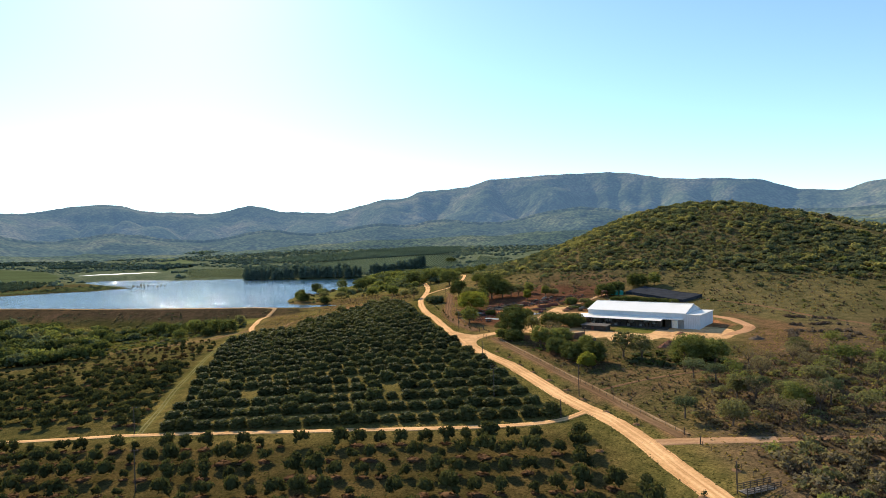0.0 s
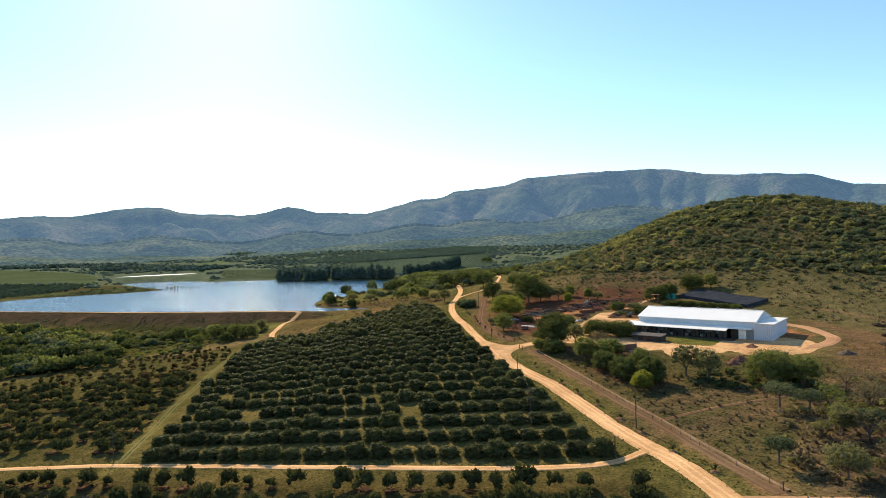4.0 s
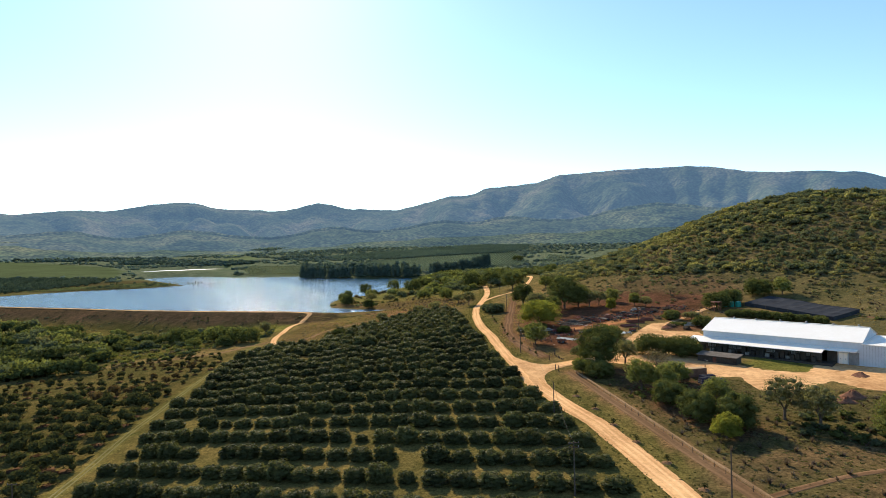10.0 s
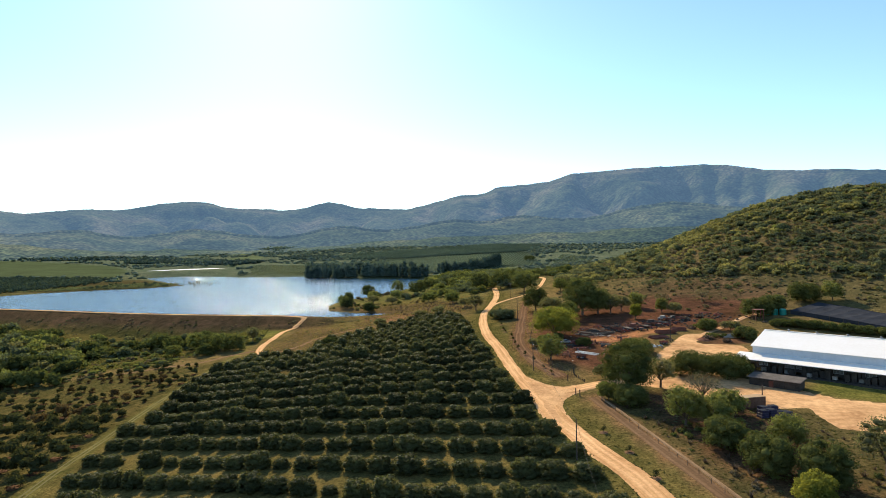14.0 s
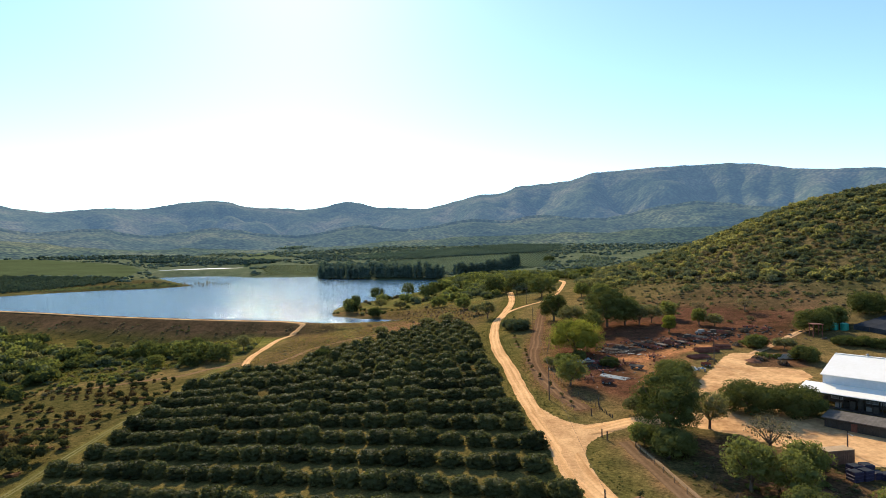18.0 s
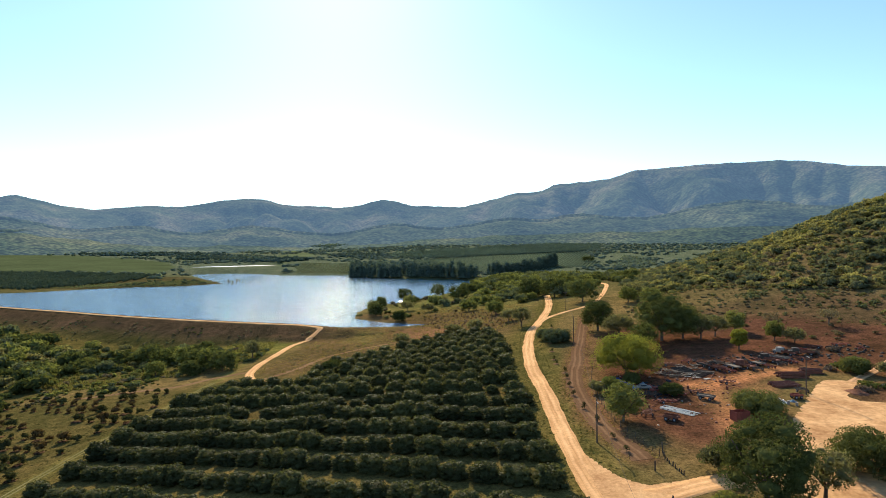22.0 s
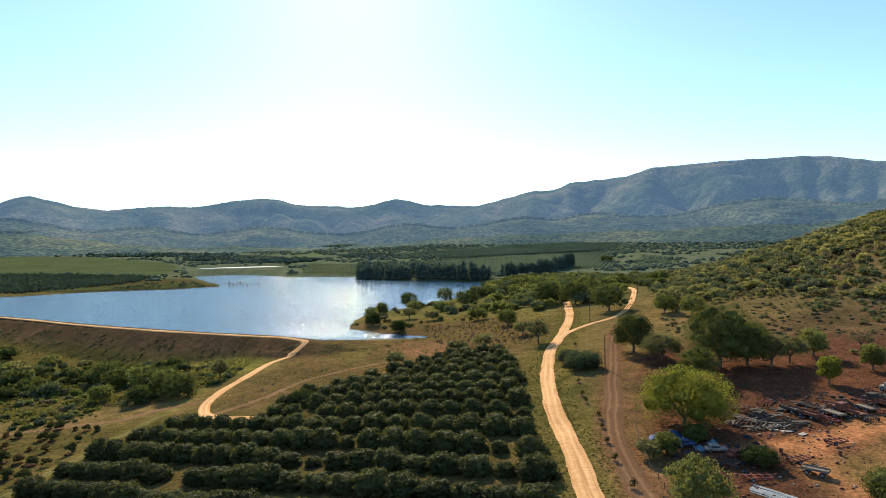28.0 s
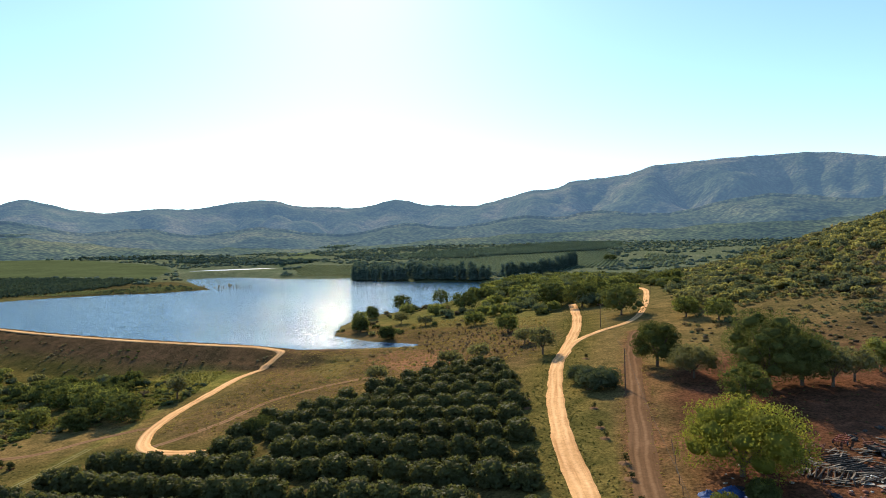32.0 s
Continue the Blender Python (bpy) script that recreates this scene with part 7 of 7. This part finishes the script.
for x, y, turn, w, h_ in ((39, 383.9, 20, 2.4, 1.3), (41.5, 382.5, 40, 2.0, 1.2), (36.6, 384.6, -10, 1.8, 1.0)):
    z = max(hz(x + a, y + b) for a in (-1, 0, 1) for b in (-0.7, 0, 0.7))
    ob = tagged(part("metal_sheet", slab((-w / 2, -h_ / 2, 0.12), (w / 2, -h_ / 2, 0.2), (w / 2, h_ / 2, 0.16), (-w / 2, h_ / 2, 0.1), 0.1), M_CREAM), "pale metal sheet lying on the ground", "sheet", "loose sheets")
    ob.matrix_basis = pose(x, y, z - 0.03, 0, 0, turn)
for k, (x, y) in enumerate(((55.7, 359.6), (57.2, 358.4), (54.2, 361.5), (33, 371), (34.5, 372.2), (22, 354.5), (44.5, 372))):
    ob = empty("steel_drum", pose(x, y, hz(x, y)), ("white" if k < 3 else "rust brown") + " steel drum standing on bare soil", "drum", "steel drums")
    bm = bmesh.new()
    tube_bm(bm, (0, 0, -0.1), (0, 0, 0.9), 0.32, 0.32, 14)
    part("body", bm, M_CREAM if k < 3 else M_RUST, ob)
    for z in (0.28, 0.58):
        bm = bmesh.new()
        tube_bm(bm, (0, 0, z), (0, 0, z + 0.05), 0.34, 0.34, 14)
        part("hoop", bm, M_CREAM if k < 3 else M_RUST, ob)


def mound(name, x, y, r, h, mat, words, seed):
    """A rough heap."""
    rng = np.random.default_rng(seed)
    n, m = 22, 9
    V = [(0, 0, h)]
    for a in range(1, m):
        for b in range(n):
            q = a / (m - 1)
            ang = b * 2 * math.pi / n
            rr = r * q * (1 + 0.18 * math.sin(ang * 2 + seed) + 0.06 * rng.standard_normal())
            V.append((rr * math.cos(ang), rr * math.sin(ang), h * (1 - q) ** 1.2 * (1 + 0.25 * rng.standard_normal() * (q < 1)) - 0.25 * (a == m - 1)))
    F = [(0, 1 + b, 1 + (b + 1) % n) for b in range(n)]
    for a in range(m - 2):
        for b in range(n):
            i, j = 1 + a * n + b, 1 + a * n + (b + 1) % n
            F += [(i, i + n, j + n), (i, j + n, j)]
    ob = new(name, mesh_of(name, V, F, mat, True))
    ob.matrix_basis = pose(x, y, hz(x, y))
    return tagged(ob, words, "heap")


mound("soil_mound", 96, 263, 3.4, 2.0, M_MOUND, "dark red heap of dug soil by the yard", 1)
mound("soil_mound", 92, 259, 2.6, 1.4, M_MOUND, "low red heap of dug soil by the yard", 2)
mound("soil_mound", 76, 372, 2.8, 0.9, M_MOUND, "low brown bank of soil in the yard", 4)
mound("rubble_mound", 111, 286, 3.4, 1.1, M_MOUND, "heap of rubble with weeds before the shed", 6)
mound("rubble_mound", 135.5, 265, 3.2, 1.3, M_STONE, "heap of broken branches and stones", 8)
mound("rubble_mound", 88.5, 228.5, 1.8, 1.1, M_STONE, "heap of grey rubble under the trees", 9)

# container and netted crates at the yard edge
M_BROWN = surface("brown_steel", (0.13, 0.06, 0.035), (0.24, 0.12, 0.07), 0.8, 5, 0.7, 0.15, 0.02)
M_DUST = surface("dusty_roof", (0.36, 0.24, 0.14), (0.5, 0.36, 0.22), 0.5, 4, 0.95, 0.2, 0.03)
M_PURPLE = surface("dark_plastic", (0.02, 0.016, 0.035), (0.055, 0.045, 0.085), 1.2, 6, 0.5, 0.3, 0.05)
M_TARPBLUE = surface("blue_tarpaulin", (0.015, 0.04, 0.13), (0.045, 0.11, 0.28), 0.9, 5, 0.7, 0.5, 0.1)
M_TARPRED = surface("red_tarpaulin", (0.3, 0.06, 0.03), (0.5, 0.13, 0.07), 0.9, 5, 0.55, 0.5, 0.1)
M_TARPTEAL = surface("pale_tarpaulin", (0.08, 0.15, 0.21), (0.2, 0.31, 0.38), 0.9, 5, 0.7, 0.5, 0.1)
box_ob = empty("cargo_container", pose(63, 289.3, hz(63, 289.3) + 0.1, 0, 0, 18), "brown steel cargo container with a dusty flat roof", "container")
part("body", box(-3, -1.25, -0.2, 3, 1.25, 2.5, bevel=0.03), M_BROWN, box_ob)
part("roof", box(-3.05, -1.3, 2.5, 3.05, 1.3, 2.6), M_DUST, box_ob, "sandy coloured dusty roof")
for k in range(14):
    part("wall_rib", box(-2.85 + k * 0.42, -1.3, 0.1, -2.67 + k * 0.42, -1.25, 2.4), M_BROWN, box_ob)
for wy in (-0.62, 0.62):
    d = part("door", box(3.0, wy - 0.58, 0.0, 3.06, wy + 0.58, 2.4), M_BROWN, box_ob)
    part("lock_bar", box(3.06, wy - 0.03, 0.05, 3.1, wy + 0.03, 2.35), M_GREY, d)
for k, (x, y, turn) in enumerate(((62.3, 281, 20), (64.4, 281.6, 24), (66.6, 282.2, 15), (63.4, 283.6, 22), (65.8, 284.2, 10), (68, 281.4, 30))):
    ob = empty("crate_stack", pose(x, y, hz(x, y), 0, 0, turn), "stack of dark purple plastic fruit crates", "crates", "fruit crates")
    for lvl in range(3 - (k % 3 == 2)):
        part("crate", box(-1.0 + 0.05 * lvl, -0.95, lvl * 0.62 - 0.1, 1.0 + 0.05 * lvl, 0.95, lvl * 0.62 + 0.5, bevel=0.04), M_PURPLE, ob)
    part("top_rim", box(-0.9, -0.85, 1.14 - 0.62 * (k % 3 == 2) + 0.6, 0.9, 0.85, 1.2 - 0.62 * (k % 3 == 2) + 0.6), M_NET, ob)


# ploughs, frames and other worn-out implements
def implement(x, y, turn, mat, words, length=4.0, width=1.8):
    ob = empty("farm_implement", pose(x, y, hz(x, y) + 0.02, 0, 0, turn), words, "implement", "old implements")
    for wy in (-width / 2, width / 2):
        part("main_beam", box(-length / 2, wy - 0.09, 0.5, length / 2, wy + 0.09, 0.72), mat, ob)
    for k in range(4):
        wx = -length / 2 + 0.2 + k * (length - 0.4) / 3
        part("cross_bar", box(wx - 0.07, -width / 2 - 0.3, 0.72, wx + 0.07, width / 2 + 0.3, 0.86), mat, ob)
        for wy in (-0.5, 0.4):
            bm = bmesh.new()
            tube_bm(bm, (wx, wy, 0.75), (wx - 0.35, wy, -0.1), 0.06, 0.04, 5)
            part("tine", bm, M_RUST, ob)
    for wy in (-width / 2 - 0.3, width / 2 + 0.3):
        wheel(ob, -length * 0.3, wy, 0.4, 0.2)
    bm = bmesh.new()
    tube_bm(bm, (length / 2, -0.5, 0.6), (length / 2 + 1.0, 0, 1.1), 0.06, 0.06, 5)
    tube_bm(bm, (length / 2, 0.5, 0.6), (length / 2 + 1.0, 0, 1.1), 0.06, 0.06, 5)
    part("hitch", bm, mat, ob)
    return ob


spots = [(44, 399, 115), (48.6, 400.5, 110), (49.5, 391, 120), (53.8, 402, 118), (57.8, 393, 100), (62.2, 396.6, 112), (62, 404.5, 122), (66.6, 400, 105), (70.2, 402.2, 118), (74.6, 406, 125), (75, 416, 140),
         (80.5, 417, 160), (84, 421, 150), (88.5, 419, 30), (92, 423, 10), (67, 411, 118), (57, 404, 95), (39.5, 402, 60), (33, 398, 20), (29, 392, 70), (27, 359, 15), (21, 349.5, 80), (18, 352.8, 30),
         (30.5, 365.5, 5), (36.2, 368, 35), (24, 365, 60), (20.5, 360.5, 100), (46, 378, 25), (62.5, 371, 90), (96, 417, 80)]
masters = [implement(*spots[0], M_RUST, "rusted plough frame lying among scrap"), implement(*spots[1], M_DARK, "dark harrow frame lying among scrap", 3.2, 2.2), implement(*spots[2], M_RED, "faded red cultivator among scrap", 4.6, 1.6)]
for k, (x, y, turn) in enumerate(spots[3:]):
    copy_thing(masters[k % 3], pose(x, y, hz(x, y) + 0.02, 0, 0, turn))

# tarpaulins thrown over scrap
for k, (x, y, r, h, m, words) in enumerate(((12.6, 379.3, 2.0, 0.9, M_TARPBLUE, "crumpled blue tarpaulin over scrap"), (16.4, 380.4, 2.6, 1.1, M_TARPBLUE, "crumpled blue tarpaulin over scrap"), (19.2, 378.2, 2.2, 1.0, M_TARPBLUE, "crumpled blue tarpaulin over scrap"),
                                            (20.2, 373.4, 1.8, 0.8, M_TARPTEAL, "pale blue tarpaulin over scrap"), (24.6, 374.3, 2.1, 0.8, M_TARPRED, "orange red tarpaulin over scrap"), (23, 376.6, 1.6, 0.8, M_TARPTEAL, "pale blue tarpaulin over scrap"),
                                            (54.8, 360.6, 1.6, 0.9, M_WHITE, "white plastic sheeting bundled on the ground"), (57.4, 361.8, 1.2, 0.6, M_TARPTEAL, "pale plastic sheeting bundled on the ground"))):
    mound("tarpaulin", x, y, r * 0.75, h * 0.9, m, words, 20 + k)

# planks lying about
PR = random.Random(31)
for k, (x, y) in enumerate(((32, 392), (36.5, 396.5), (41.5, 398), (43, 389), (36, 386), (39, 387), (32.5, 384.5), (45.5, 395.5), (29.5, 388), (47.6, 403), (50.5, 400), (39.8, 393.5), (34.5, 389.5))):
    ob = empty("plank_pile", pose(x, y, hz(x, y) + 0.03, 0, 0, PR.uniform(-40, 60)), ("bleached pale" if k in (5, 8) else "weathered grey") + " planks thrown in a loose pile", "planks", "plank piles")
    for j in range(9):
        bm = box(-1.7, -0.11, 0, 1.7, 0.11, 0.07)
        p = part("plank", bm, M_PIPE if k == 5 and j < 5 else M_OLDWOOD if j % 3 else M_DARK, ob)
        p.matrix_basis = pose(PR.uniform(-0.6, 0.6), PR.uniform(-1.3, 1.3), 0.06 + 0.05 * j, 0, PR.uniform(-2, 2), PR.uniform(-45, 45))

# tyres
TV = [((0.36 + 0.14 * math.cos(v)) * math.cos(u), (0.36 + 0.14 * math.cos(v)) * math.sin(u), 0.12 + 0.13 * math.sin(v)) for u in np.arange(14) * math.tau / 14 for v in np.arange(7) * math.tau / 7]
TF = [(a * 7 + b, (a + 1) % 14 * 7 + b, (a + 1) % 14 * 7 + (b + 1) % 7, a * 7 + (b + 1) % 7) for a in range(14) for b in range(7)]
tyre_mesh = mesh_of("old_tyre", TV, TF, M_NET, True)
for k in range(34):
    x, y = ((PR.uniform(14, 34), PR.uniform(360, 384)) if k < 16 else (PR.uniform(44, 78), 0))
    y = y or 388 + (x - 44) * 0.55 + PR.uniform(-3, 6)
    ob = tagged(new("old_tyre", tyre_mesh), "worn black tyre lying on bare soil", "tyre", "old tyres")
    ob.matrix_basis = pose(x, y, hz(x, y) + 0.02, PR.uniform(-12, 12), PR.uniform(-12, 12), 0) @ Matrix.Scale(PR.uniform(0.9, 1.6), 4)

# heaps of cut brush
for k, (x, y, r) in enumerate(((82.4, 398.5, 2.6), (89, 403.5, 2.4), (78.4, 394.6, 1.8), (81.5, 377.5, 3.0), (78.5, 373.5, 2.2), (81, 414, 2.4), (85.5, 376.4, 2.2), (83.5, 367.5, 1.8), (87.6, 416.6, 1.8))):
    V, F = foliage(500 + k, [(0, 0, 0.3, r, r * 0.8, 0.8), (r * 0.4, 0.3, 0.4, r * 0.6, r * 0.5, 0.9)], 170, 0.42, 0.7)
    ob = tagged(new("windrow", mesh_of("brush_pile", V, F, M_TWIG if k % 3 else M_DARKTREE, True)), ("heap of cut green" if k % 3 == 0 else "heap of cut dead") + " branches on bare soil", "brush pile", "brush piles")
    ob.matrix_basis = pose(x, y, hz(x, y), 0, 0, k * 40)

# windrows of dead brush on the cleared slope
wr = np.random.default_rng(61)
for a, b in (((163, 250), (178, 262)), ((160, 274), (182, 268)), ((165, 292), (190, 284)), ((176, 312), (192, 296)), ((172, 238), (190, 254)), ((150, 262), (158, 280))):
    for u in np.arange(0.05, 1, 0.16):
        x, y = a[0] + (b[0] - a[0]) * u + wr.uniform(-1.5, 1.5), a[1] + (b[1] - a[1]) * u + wr.uniform(-1.5, 1.5)
        r = wr.uniform(1.2, 2.6)
        V, F = foliage(int(x * 10), [(0, 0, 0.3, r, r * 0.7, 0.7), (r * 0.5, 0.4, 0.5, r * 0.5, r * 0.5, 0.8)], 120, 0.4, 0.6)
        ob = tagged(new("windrow", mesh_of("brush_pile", V, F, M_TWIG, True)), "windrow of dead branches on the cleared slope", "brush pile", "windrows")
        ob.matrix_basis = pose(x, y, hz(x, y), 0, 0, wr.uniform(0, 360))

# stumps of an old fence beside the drive
for k, (x, y) in enumerate(resample([(21.6, 330), (21.2, 323), (23.4, 315.5)], 1.1)):
    bm = bmesh.new()
    tube_bm(bm, (0, 0, -0.3), (0.1 * math.sin(k * 3), 0.12 * math.cos(k * 5), 0.6 + 0.35 * math.sin(k * 2.3) ** 2), 0.14, 0.11, 7)
    ob = tagged(part("fence_stump", bm, M_DARK), "dark weathered fence stump beside the drive", "stump", "fence stumps")
    ob.matrix_basis = pose(x, y, hz(x, y))

# loose stones and litter
rock_shapes = [(ICO1[0] * (1 + 0.25 * np.random.default_rng(k).standard_normal((12, 1))), ICO1[1]) for k in range(4)]
for seed, pts, step, size, words, mat in (
        (41, [(158, 250), (168, 236), (196, 276), (184, 318), (164, 290)], 4.5, (0.3, 0.8), "brown stones on the cleared slope", M_STONE),
        (42, [(70, 395), (100, 392), (118, 405), (100, 420), (75, 412)], 4, (0.3, 0.9), "loose stones at the yard edge", M_STONE),
        (43, [(28, 380), (46, 378), (52, 398), (34, 402)], 1.7, (0.15, 0.5), "litter of scrap pieces and offcuts", M_RUST),
        (44, [(14, 366), (32, 362), (34, 376), (16, 382)], 1.8, (0.15, 0.5), "litter of scrap pieces and offcuts", M_NET),
        (46, [(14, 350), (28, 340), (46, 348), (50, 376), (40, 380), (16, 366)], 2.2, (0.12, 0.4), "litter of rusty offcuts on bare soil", M_RUST),
        (47, [(12, 352), (24, 340), (48, 352), (52, 392), (38, 402), (14, 388)], 5.5, (0.12, 0.38), "pale litter strewn on bare soil", M_CREAM),
        (48, [(40, 396), (70, 402), (100, 415), (100, 426), (70, 418), (42, 408)], 1.8, (0.2, 0.7), "dark scrap and brush along the wrecks", M_DARK),
        (45, [(44, 388), (76, 404), (80, 416), (60, 406), (44, 398)], 2.0, (0.2, 0.55), "litter of scrap pieces along the wrecks", M_RUST)):
    x, y, rng = strewn(pts, step, seed, 0.7)
    w = rng.uniform(*size, len(x))
    scatter("loose_stones" if mat is M_STONE else "scrap_litter", rock_shapes, np.column_stack((x, y, height(x, y) + w * 0.15, w, w * rng.uniform(0.4, 0.8, len(x)), rng.uniform(0, 6, len(x)))), mat, words, "stones" if mat is M_STONE else "scrap")
